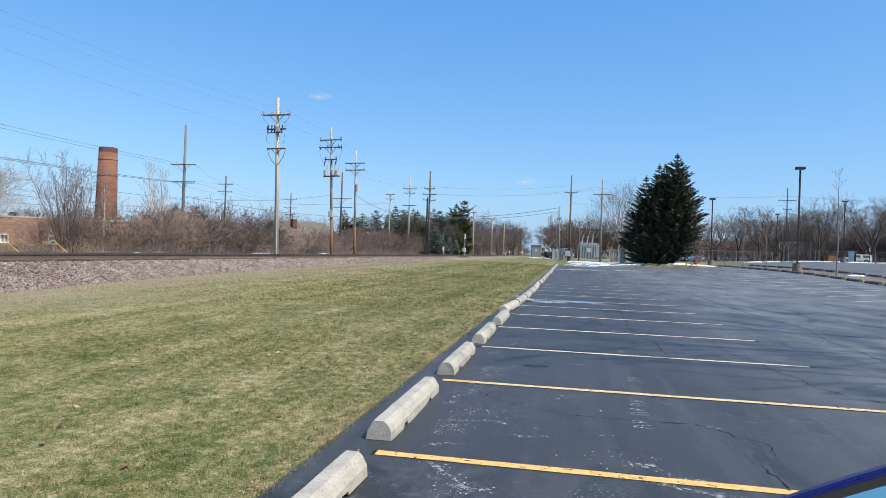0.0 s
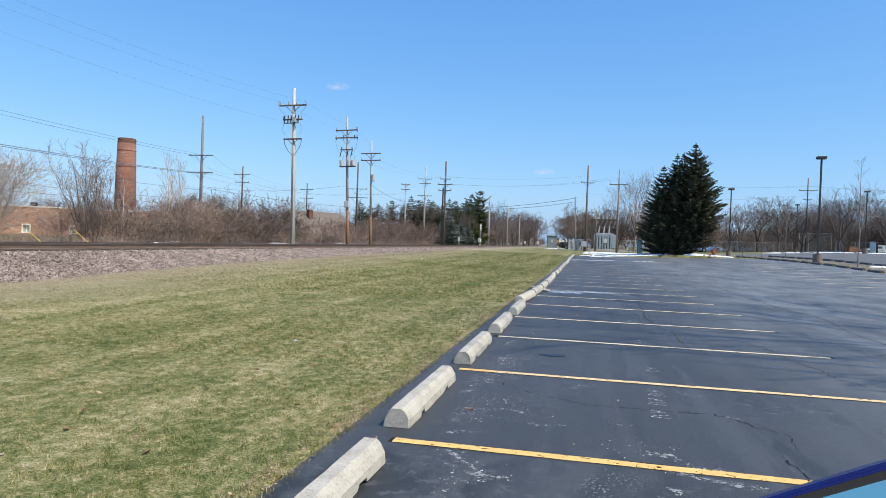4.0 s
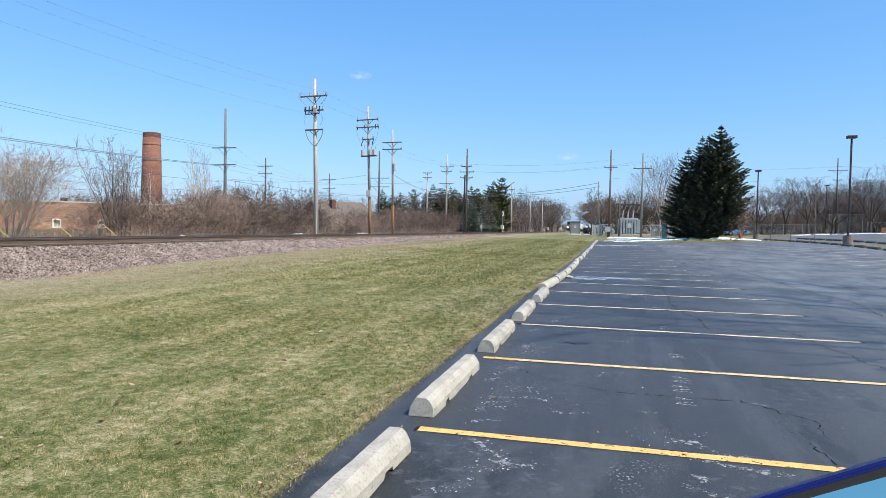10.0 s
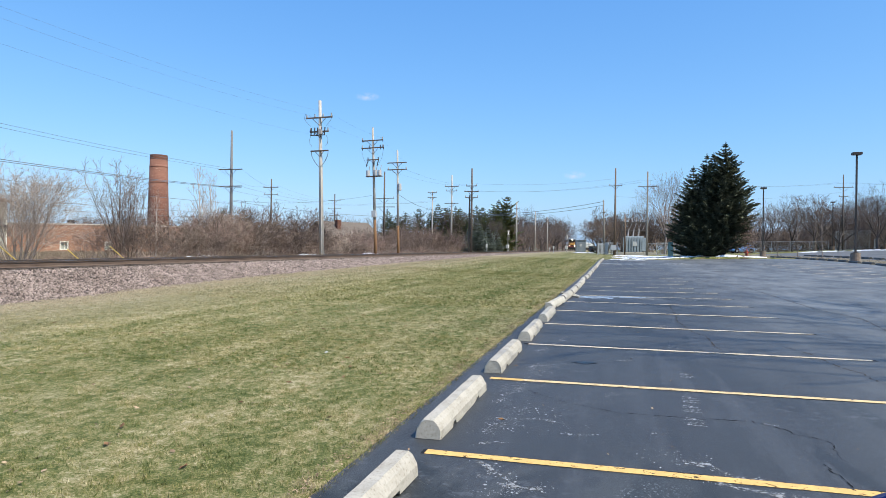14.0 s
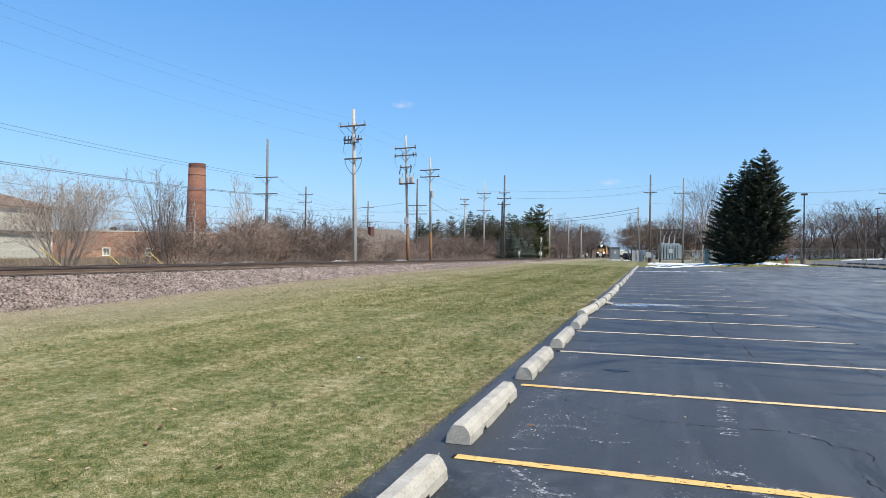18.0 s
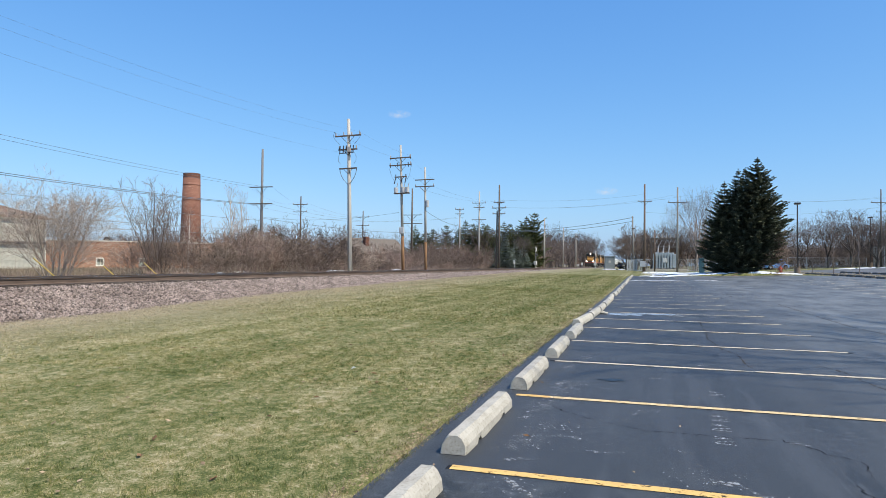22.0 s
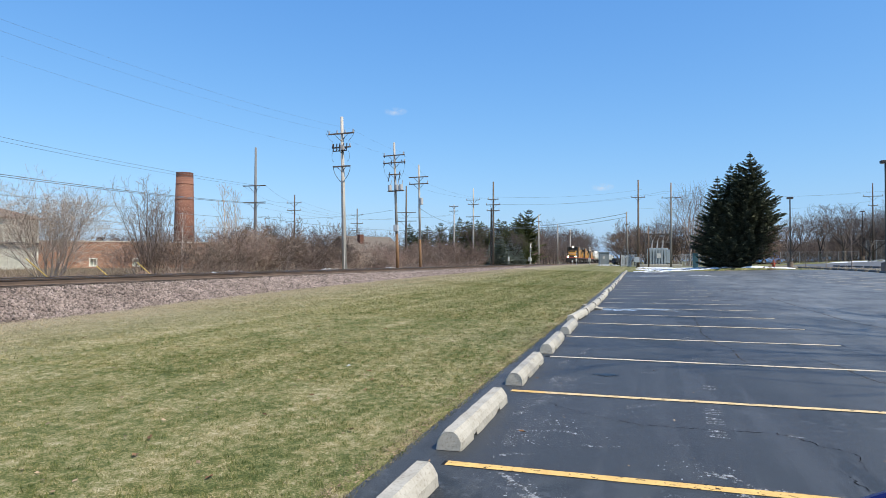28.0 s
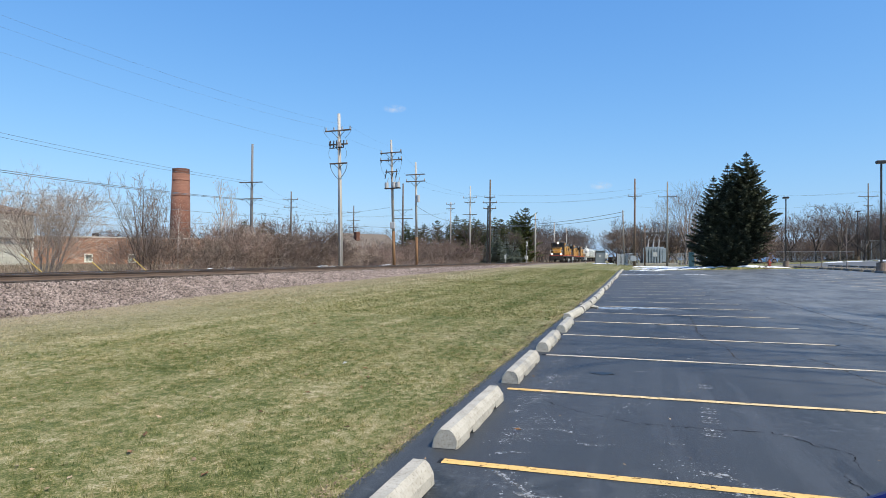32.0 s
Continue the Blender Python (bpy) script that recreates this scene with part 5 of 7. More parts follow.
chim = empty("brick_chimney", -67.0, 82.5, 0.3)
part("shaft", cylinder((0, 0, -0.2), (0, 0, 14.1), 1.66, 1.29, 36), M_BRICK, chim, "", True)
for z in (10.6, 13.0):
    part("steel_band", cylinder((0, 0, z - 0.05), (0, 0, z + 0.05), 1.67 - 0.026 * z + 0.015, 1.67 - 0.026 * z + 0.012, 36), M_SOOT, chim, "dark band")
part("rim", cylinder((0, 0, 14.1), (0, 0, 14.85), 1.29, 1.27, 36), M_SOOT, chim, "soot-stained rim")
tagged(chim, "tall round tapered red brick chimney with a soot-stained rim", "chimney")

M_BRICKWALL = material("weathered_brown_brick", [(0.3, (0.20, 0.10, 0.065)), (0.7, (0.44, 0.255, 0.17))], scale=9, detail=9, stretch=(0.5, 0.5, 2.2), scale2=0.6, stops2=[(0.3, (0.22, 0.125, 0.085)), (0.7, (0.44, 0.26, 0.18))], mix2=0.5, bump=0.5, bump_scale=25, dist=0.02, rough=0.92)
add_flecks(M_BRICKWALL, (0.46, 0.34, 0.27), 2.6, 0.4, 0.44, (0.7, 0.7, 2.0), 0.57)
add_flecks(M_BRICKWALL, (0.14, 0.075, 0.055), 1.4, 0.25, 0.45, (0.5, 0.5, 1.2), 0.55)
M_DUSTY = simple("dusty_pale_glass", (0.33, 0.36, 0.32), rough=0.3, vary=0.3)
# long brick building: its face runs along local x
brick = empty("brick_building", -57.5, 66.9, 0.3, 36.7)
WALL_L = 34.0
cuts = [(-8.4, 0.95), (-3.5, 0.95), (8.0, 0.95)]
x = -WALL_L / 2
for cx, w in cuts:
    part("wall_bay", box((x + cx - w / 2) / 2, 0, 1.7, cx - w / 2 - x, 0.4, 3.4), M_BRICKWALL, brick)
    part("wall_bay", box(cx, 0, 0.15, w, 0.4, 0.3), M_BRICKWALL, brick)
    part("wall_bay", box(cx, 0, 2.4, w, 0.4, 2.0), M_BRICKWALL, brick)
    win = part("window", box(cx, 0.08, 0.85, w - 0.05, 0.03, 1.06), M_DUSTY, brick, "small dusty window")
    for s in (-1, 1):
        part("window_frame", box(cx + s * (w / 2 - 0.07), -0.1, 0.85, 0.14, 0.28, 1.1, 0.01), M_WINDOWWHITE, win)
        part("window_frame", box(cx, -0.1, 0.85 + s * 0.48, w - 0.28, 0.28, 0.14, 0.01), M_WINDOWWHITE, win)
    part("muntin", box(cx, 0.02, 0.85, 0.05, 0.06, 0.82), M_WINDOWWHITE, win)
    x = cx + w / 2
part("wall_bay", box((x + WALL_L / 2) / 2, 0, 1.7, WALL_L / 2 - x, 0.4, 3.4), M_BRICKWALL, brick)
for s in (-1, 1):
    part("end_wall", box(s * (WALL_L / 2 - 0.2), 6.1, 1.7, 0.4, 11.8, 3.4), M_BRICKWALL, brick)
part("back_wall", box(0, 12.2, 1.7, WALL_L, 0.4, 3.4), M_BRICKWALL, brick)
part("roof", box(0, 6.1, 3.3, WALL_L - 0.9, 11.7, 0.15), M_GREYROOF, brick)
part("coping", box(0, 0, 3.48, WALL_L + 0.1, 0.52, 0.16, 0.02), M_COPING, brick, "pale stone coping")
part("roof_vent", box(-8.2, 4, 3.75, 0.8, 0.7, 0.75, 0.05), M_DARKMETAL, brick, "dark roof vent")
tagged(brick, "long low red brick building with a pale coping", "building")

# pale clapboard shed
shed = empty("clapboard_shed", -58.0, 48.2, 0.3)
part("frame_wall", box(-6, -11.9, 2.6, 11.9, 23.7, 5.2), M_SIDING, shed)
for i in range(24):
    z = 0.1 + i * 0.215
    if 10 < i < 13:
        continue
    part("siding_board", box(0.03, -11.9, z + 0.1, 0.06, 23.8, 0.19, 0.008), M_SIDING, shed)
    part("siding_board", box(-6, 0.03, z + 0.1, 12.0, 0.06, 0.19, 0.008), M_SIDING, shed)
# dark strip draws the shadow line under the eave
part("canopy", box(0.2, -11.9, 2.75, 0.4, 23.6, 0.25, 0.02), M_DARKMETAL, shed, "thin canopy, its dark colour standing for the shadow below it")
part("corner_board", box(0.08, 0.0, 2.6, 0.16, 0.16, 5.2, 0.01), M_WINDOWWHITE, shed)
mesh_thing("roof", [(0.5, 0.5, 5.2), (0.5, -24.3, 5.2), (-12.5, -24.3, 5.2), (-12.5, 0.5, 5.2), (-6, -3.5, 7.3), (-6, -20, 7.3), (0.5, 0.5, 5.36), (0.5, -24.3, 5.36), (-12.5, -24.3, 5.36), (-12.5, 0.5, 5.36)], [(0, 3, 2, 1), (0, 1, 7, 6), (1, 2, 8, 7), (2, 3, 9, 8), (3, 0, 6, 9), (6, 7, 5, 4), (7, 8, 5), (8, 9, 4, 5), (9, 6, 4)], M_ROOF, shed, "brown hipped shingle roof")
tagged(shed, "pale clapboard shed with a brown roof", "shed")

# house among the brush
M_GABLE = simple("dark_gable_boards", (0.09, 0.075, 0.065), rough=0.85)
house = empty("house", -39.4, 89.6, -0.2, 58)
part("wall", box(0, 0, 1.5, 8.4, 7.0, 3.0), M_HOUSE, house)
for s in (-1, 1):
    bm = bmesh.new()
    tri = [[bm.verts.new((s * 4.2 + d, y, z)) for y, z in ((-3.5, 3.0), (3.5, 3.0), (0, 5.15))] for d in (-0.1, 0.1)]
    bm.faces.new(tri[0])
    bm.faces.new(tri[1][::-1])
    for a in range(3):
        bm.faces.new((tri[0][a], tri[1][a], tri[1][(a + 1) % 3], tri[0][(a + 1) % 3]))
    bmesh.ops.recalc_face_normals(bm, faces=bm.faces)
    part("gable", bm, M_GABLE, house, "dark brown gable end")
    part("roof_slope", box(0, s * 2.0, 4.12, 9.6, 4.72, 0.16, 0.02, turn=pose(0, 0, 0, -s * 31.6, 0, 0)), M_GREYROOF, house, "weathered grey brown shingle slope")
for dx in (-2.0, 1.8):
    w = part("window", box(dx, -3.52, 1.6, 1.0, 0.06, 1.2), M_PANE, house)
    part("window_frame", box(dx, -3.53, 2.25, 1.2, 0.1, 0.1), M_WINDOWWHITE, w)
    part("window_frame", box(dx, -3.53, 0.95, 1.2, 0.1, 0.1), M_WINDOWWHITE, w)
part("house_chimney", box(-2.0, -1.7, 4.4, 0.7, 0.7, 2.4, 0.02), M_SOOT, house, "red brick chimney")
tagged(house, "low tan house with a weathered gable roof", "house")

# yellow guards on the guy wires
M_GUARD = simple("yellow_plastic", (0.60, 0.45, 0.13), rough=0.5)
for y0, z0, y1, z1 in ((14.8, 1.5, 16.4, 0.5), (18.2, 1.2, 19.5, 0.5), (20.6, 1.35, 22.2, 0.5)):
    ob = part("guy_guard", cylinder((-21, y1, z1 - 0.2), (-21, y0, z0), 0.024, sides=8), M_GUARD)
    tagged(ob, "slanted yellow plastic guy wire guard", "guy guard", "guy guards")


# ---- crossing signals and huts by the track ----
M_WHITE_ENAMEL = simple("weathered_white_enamel", (0.52, 0.52, 0.50), rough=0.5)
M_HUT = simple("grey_hut_paint", (0.24, 0.275, 0.295), rough=0.5, vary=0.08)


def signal(x, y, face=0):
    ob = empty("crossing_signal", x, y, float(lie(x, y)), face)
    part("base", cylinder((0, 0, -0.1), (0, 0, 0.35), 0.25, 0.2, 8), M_CONCRETE, ob)
    part("mast", cylinder((0, 0, 0.3), (0, 0, 4.1), 0.06, 0.05, 8), M_GREYMETAL, ob)
    for a in (-45, 45):
        part("crossbuck_blade", box(0, -0.08, 3.6, 1.2, 0.03, 0.22, turn=pose(0, 0, 0, 0, a, 0)), M_WHITE_ENAMEL, ob, "white crossbuck blade")
    part("lamp_arm", box(0, -0.06, 2.6, 1.1, 0.06, 0.06), M_DARKMETAL, ob)
    for s in (-1, 1):
        part("lamp_disc", cylinder((s * 0.45, -0.1, 2.6), (s * 0.45, -0.04, 2.6), 0.26, 0.26, 14), M_DARKMETAL, ob)
    part("gate_box", box(0.1, 0.1, 1.1, 0.5, 0.5, 0.7, 0.04), M_WHITE_ENAMEL, ob)
    return tagged(ob, "railway crossing signal with crossbuck and dark lamp discs", "crossing signal", "crossing signals")


signal(-17.9, 116, 80)
signal(-9.6, 150, 80)


def marker(x, y, h, w, label):
    ob = empty("track_marker", x, y, float(lie(x, y)))
    part("post", box(0, 0, h * 0.4, 0.08, 0.06, h * 0.8 + 0.2), M_GREYMETAL, ob)
    part("plate", box(0, -0.05, h * 0.8, w, 0.02, h * 0.4, 0.004), M_WHITE_ENAMEL, ob)
    return tagged(ob, label, "marker post", "track markers")


marker(-9.9, 120, 1.3, 0.3, "white plate on a short post beside the track")
marker(-18.6, 99, 1.5, 0.3, "white plate on a short post beside the track")
marker(-11.4, 128, 1.0, 0.3, "white plate on a short post beside the track")

hut = empty("signal_hut", -6.0, 141, float(lie(-6, 141)), 8)
part("body", box(0, 0, 1.3, 2.0, 2.4, 2.6, 0.03), M_HUT, hut)
part("roof", box(0, 0, 2.7, 2.3, 2.7, 0.16, 0.03), M_HUT, hut, "overhanging flat roof")
part("plinth", box(0, 0, 0.02, 2.1, 2.5, 0.2), M_CONCRETE, hut)
door = part("door", box(-0.1, -1.22, 1.2, 0.9, 0.05, 2.0, 0.01), M_HUT, hut)
part("notice_plate", box(-0.1, -1.26, 1.6, 0.45, 0.02, 0.5), M_WHITE_ENAMEL, door, "white plate")
tagged(hut, "grey metal railway signal hut with a flat roof", "signal hut")


# ---- substation beyond the lot ----
M_TANK = simple("pale_blue_grey_tank", (0.28, 0.325, 0.345), rough=0.5, vary=0.12)
M_STEELFRAME = simple("weathered_steel_frame", (0.10, 0.085, 0.075), rough=0.8)
sub = empty("transformer", 4.3, 104.5, float(lie(4.3, 104.5)))
part("plinth", box(0, -0.4, 0.15, 6.5, 3.2, 0.5, 0.03), M_CONCRETE, sub)
part("tank", box(-0.2, 0.2, 1.7, 3.0, 1.6, 2.5, 0.05), M_TANK, sub)
for i in range(7):
    part("radiator_fin", box(-1.68 + 0.42 * i, -0.95, 1.6, 0.24, 0.5, 2.3, 0.03), M_TANK, sub)
part("notice_plate", box(0.0, -1.22, 1.75, 0.6, 0.02, 0.7), M_WHITE_ENAMEL, sub, "white notice plate")
for dx in (-1.1, -0.3, 0.5):
    part("bushing", cylinder((dx, 0.2, 2.9), (dx + 0.15, 0.2, 4.2), 0.14, 0.06, 8), M_INSUL, sub, "ribbed pale insulator")
part("side_cabinet", box(1.35, -0.5, 1.65, 0.62, 1.1, 2.1, 0.04), M_TANK, sub)
tagged(sub, "large pale grey transformer with cooling fins on a concrete plinth", "transformer")

gan = empty("steel_gantry", 4.2, 107, float(lie(4.2, 107)))
for sx in (-1.9, 1.9):
    for sy in (-0.8, 0.8):
        part("column", box(sx, sy, 2.65, 0.16, 0.16, 5.5, 0.01), M_STEELFRAME, gan)
for z in (3.9, 5.2):
    for sy in (-0.8, 0.8):
        part("beam", box(0, sy, z, 4.0, 0.2, 0.22, 0.01), M_STEELFRAME, gan)
for i in range(6):
    part("insulator", cylinder((-1.6 + 0.64 * i, -0.8, 5.3), (-1.6 + 0.64 * i, -0.8, 6.0), 0.09, 0.07, 8), M_INSUL, gan)
for i in range(5):
    quick_mesh("jumper", *tubes([((-1.5 + 0.7 * i, -0.8, 4.0), (-1.0 + 0.7 * i, -0.8, 5.1), 0.03, 0.03)], 5), M_INSUL, gan)
tagged(gan, "dark steel gantry with insulators above the transformer", "gantry")


M_GALV = simple("bright_galvanised_wire", (0.62, 0.66, 0.68), rough=0.5)


def mesh_fence(x0, y0, x1, y1, h, label, pitch=0.22, wire_r=0.006):
    """Chain-link: posts, rails and a woven wire sheet."""
    L = math.hypot(x1 - x0, y1 - y0)
    turn = math.degrees(math.atan2(y1 - y0, x1 - x0))
    ob = empty("chain_link_fence", x0, y0, float(lie(x0, y0)), turn)
    n = max(1, round(L / 3))
    for i in range(n + 1):
        part("post", cylinder((L * i / n, 0, -0.4), (L * i / n, 0, h + 0.05), 0.04, sides=6), M_GREYMETAL, ob)
    for z in (h, 0.12):
        part("rail", cylinder((0, 0, z), (L, 0, z), 0.025, sides=5), M_GREYMETAL, ob)
    segs = []
    k = int((L + h) / pitch)
    for i in range(k):
        a = i * pitch
        p0, p1 = (max(0, a - h), 0, max(0.0, h - a)), None
        for s in (1, -1):
            xa, xb = a - h, a
            za, zb = 0.0, h
            if xa < 0:
                za, xa = -xa, 0
            if xb > L:
                zb, xb = h - (xb - L), L
            if xb > xa:
                pa, pb = (xa, 0, za), (xb, 0, zb)
                if s < 0:
                    pa, pb = (xa, 0.01, h - za), (xb, 0.01, h - zb)
                segs.append((pa, pb, wire_r, wire_r))
    quick_mesh("wire_mesh", *tubes(segs, 3), M_GREYMETAL if wire_r < 0.01 else M_GALV, ob)
    return tagged(ob, label, "fence", "fences")


mesh_fence(-0.2, 110, 11.5, 110, 1.9, "grey chain-link fence round the substation")
mesh_fence(-0.2, 101.5, 1.6, 101.5, 1.9, "grey chain-link fence round the substation", 0.16)
mesh_fence(7.4, 101.5, 11.5, 101.5, 1.9, "grey chain-link fence round the substation")
mesh_fence(26, 128, 38, 126, 2.2, "grey chain-link fence along the field")
mesh_fence(44.5, 124, 62, 112, 2.0, "grey chain-link fence along the field")
mesh_fence(40.4, 125, 43.8, 124, 3.4, "tall grey chain-link backstop", 0.17, 0.006)
mesh_fence(39.2, 126.3, 40.4, 125, 3.4, "tall grey chain-link backstop", 0.17, 0.006)

gate = empty("slatted_gate", -0.6, 100, float(lie(-0.6, 100)), 10)
for i in range(7):
    part("slat", box(-0.6 + 0.2 * i, 0, 0.95, 0.13, 0.04, 1.7, 0.008), M_GREYMETAL, gate)
for z in (0.3, 1.6):
    part("rail", box(0, 0.05, z, 1.4, 0.05, 0.1), M_GREYMETAL, gate)
for s in (-0.72, 0.72):
    part("post", box(s, 0, 0.95, 0.1, 0.1, 1.95), M_GREYMETAL, gate)
tagged(gate, "grey slatted metal gate beside the substation", "gate")

mail = empty("control_box", 1.0, 92.0, float(lie(1, 92)))
part("post", box(0, 0, 0.4, 0.12, 0.12, 1.0), M_DARKMETAL, mail)
part("box", box(0, 0, 1.15, 0.7, 0.4, 0.75, 0.03), M_GREYMETAL, mail, "grey box")
tagged(mail, "grey control box on a dark post", "control box")

M_TEAL = simple("teal_enamel", (0.03, 0.075, 0.09), rough=0.5)
cab = empty("utility_cabinet", 8.1, 84, float(lie(8.1, 84)) + 0.02)
part("body", box(0, 0, 0.95, 0.6, 0.6, 1.8, 0.03), M_TEAL, cab)
part("lid", box(0, -0.03, 1.88, 0.68, 0.68, 0.08, 0.02), M_TEAL, cab)
part("pad", box(0, 0, 0.02, 0.9, 0.9, 0.14), M_CONCRETE, cab)
tagged(cab, "dark teal metal utility cabinet on a pad", "utility cabinet")

# ---- broken pieces beside a knocked wheel stop ----
def rubble(x, y, size, seed, mat, label):
    bm = bmesh.new()
    bmesh.ops.create_icosphere(bm, subdivisions=2, radius=size)
    rng = random.Random(seed)
    for v in bm.verts:
        v.co *= rng.uniform(0.72, 1.1)
        v.co.z *= 0.62
    ob = part("concrete_rubble", bm, mat)
    ob.matrix_basis = pose(x, y, float(lie(x, y)) + size * 0.45, 0, 0, seed * 37)
    return tagged(ob, label, "rubble", "broken concrete")


for i, (x, y, s) in enumerate(((0.12, 15.6, 0.10), (0.24, 15.4, 0.07), (-0.32, 16.9, 0.07), (-0.40, 12.7, 0.045), (0.16, 15.95, 0.05))):
    rubble(x, y, s, i + 3, M_CONCRETE, "broken lump of pale concrete beside a wheel stop")


# ---- the island, kerb blocks, hydrant and saplings ----
dark_meshes = []
for me in stop_meshes:
    d = me.copy()
    d.materials[0] = M_KERBDARK
    dark_meshes.append(d)
for k in range(4, 29):
    for row, x, lab in ((0, 19.45, "kerb block along the grass strip, shade put into its dark colour"), (1, 23.3, "kerb block along the second lot, shade put into its dark colour")):
        y = 3.1 + STALL * k + row * 0.9
        ob = new("kerb_block", dark_meshes[(k + row) % 4])
        ob.matrix_basis = pose(x + shift.uniform(-0.04, 0.04), y, float(lie(x, y)) + 0.0, 0.3, 0, shift.uniform(-0.8, 0.8)) @ Matrix.Diagonal((1.4, 1.05, 1.15, 1))
        tagged(ob, lab, "kerb block", "kerb blocks")

M_RED = simple("red_hydrant_paint", (0.45, 0.05, 0.03), rough=0.5)
hyd = empty("fire_hydrant", 15.3, 74, float(lie(15.3, 74)) + 0.22)
part("barrel", cylinder((0, 0, -0.2), (0, 0, 0.55), 0.14, 0.13, 12), M_RED, hyd, "", True)
part("bonnet", cylinder((0, 0, 0.55), (0, 0, 0.75), 0.17, 0.05, 12), M_RED, hyd)
part("outlet", cylinder((-0.24, 0, 0.42), (0.24, 0, 0.42), 0.07, sides=8), M_RED, hyd)
part("flange", cylinder((0, 0, 0.08), (0, 0, 0.14), 0.2, sides=12), M_RED, hyd)
tagged(hyd, "red fire hydrant beside the lot", "fire hydrant")

sap = [slim_tree("sapling", 91 + i, 6.0, 0.05, M_TWIG, M_TWIG, "slim leafless young tree on the grass strip", clear=0.3, reach=0.22, lean=0.85, side=2, rmin=0.006) for i in range(2)]
for i, (x, y, s) in enumerate(((21.0, 86.0, 0.85), (21.0, 76.6, 0.95), (21.0, 67.7, 1.0), (21.0, 49.5, 1.3), (21.0, 96, 0.85))):
    tagged(place(sap[i % 2], x, y, s, 70 * i, sx=s * 0.95), group="saplings on the grass strip")
for t in sap:
    retire(t)


def snow_patch(name, cx, cy, rx, ry, h, seed, label, mat=M_SNOW, category="snow", group="snow patches"):
    """A flat irregular patch of old snow with a thin rounded edge."""
    rng = random.Random(seed)
    ph = [rng.uniform(0, 6.28) for _ in range(6)]
    V, F = [], []
    rings, spokes = 7, 72
    for i in range(rings + 1):
        f = i / rings
        for k in range(spokes):
            a = 6.2832 * k / spokes
            wob = 1 + 0.2 * math.sin(2 * a + ph[0]) + 0.22 * math.sin(5 * a + ph[1]) + 0.16 * math.sin(9 * a + ph[2]) + 0.10 * math.sin(17 * a + ph[3])
            x, y = cx + rx * f * wob * math.cos(a), cy + ry * f * wob * math.sin(a)
            g = float(ground_height(np.array([x]), np.array([y]))[0]) if not ((LOT_X0 < x < LOT_X1 and y < 70) or (22.7 < x < 57 and y < 110)) else float(lie(x, y)) + 0.012
            bumpy = 0.35 * noise.noise((x * 0.9, y * 0.9, seed)) * h
            V.append((x, y, g + (h * (1 - f ** 3) + bumpy * (1 - f) + 0.012 if i < rings else -0.02)))
    for i in range(rings):
        for k in range(spokes):
            j = (k + 1) % spokes
            F.append((i * spokes + k, (i + 1) * spokes + k, (i + 1) * spokes + j, i * spokes + j))
    ob = mesh_thing(name, V, F, mat, smooth=True)
    return tagged(ob, label, category, group, "structure")


for i, (cx, cy, rx, ry, h) in enumerate(((3.4, 70.4, 2.4, 0.28, 0.07), (7.0, 70.6, 1.9, 0.3, 0.07), (5.2, 71.9, 1.5, 0.35, 0.08), (9.2, 71.2, 1.3, 0.35, 0.08), (4.4, 74.8, 2.0, 0.7, 0.08), (7.9, 74.2, 2.4, 1.5, 0.09), (6.2, 79.5, 2.6, 1.0, 0.09), (2.6, 67.6, 1.4, 0.16, 0.03), (5.6, 80, 3.4, 5.0, 0.07), (3.6, 90, 2.4, 4.5, 0.07), (8.4, 86, 2.6, 4.5, 0.07), (13.3, 70.6, 1.5, 0.45, 0.16), (15.2, 70.5, 1.1, 0.3, 0.12), (-4.4, 128, 1.6, 1.6, 0.15), (22.2, 49, 0.45, 0.4, 0.12), (33, 112, 3, 0.8, 0.12), (40, 110, 2.6, 0.9, 0.14), (45, 108, 3.4, 1.2, 0.16), (51, 106, 4.5, 1.6, 0.2), (58, 103, 4.5, 1.8, 0.2), (-33, 70, 3.0, 3, 0.2), (-28, 47, 2.2, 1.2, 0.3), (-24.4, 33.3, 0.9, 0.5, 0.5), (-22.4, 43.5, 0.9, 1.8, 0.5), (-22.6, 58, 0.9, 2.6, 0.46), (-21.4, 27.0, 0.4, 0.6, 0.5))):
    snow_patch("snow_patch", cx, cy, rx, ry, h, i, "patch of old melting snow")
M_SLUSH = material("thin_grey_slush", [(0.35, (0.16, 0.17, 0.18)), (0.6, (0.50, 0.52, 0.55))], scale=3.0, bump=0.3, bump_scale=9, dist=0.02, rough=0.6)
for i, (cx, cy, rx, ry) in enumerate(((2.2, 54.1, 1.7, 0.32), (5.9, 53.6, 0.8, 0.12))):
    snow_patch("slush_patch", cx, cy, rx, ry, 0.008, 60 + i, "thin grey remains of melting snow", M_SLUSH)
for i, (cx, cy, rx, ry) in enumerate(((8.2, 80.5, 1.6, 1.5), (6.4, 84.0, 2.2, 1.6))):
    snow_patch("snow_patch", cx, cy, rx, ry, 0.05, 64 + i, "patch of old melting snow")


snow_patch("needle_litter", 12.0, 72.8, 4.6, 2.6, 0.03, 40, "brown fallen needles and soil under the spruces", M_LITTER, "leaf litter", "")


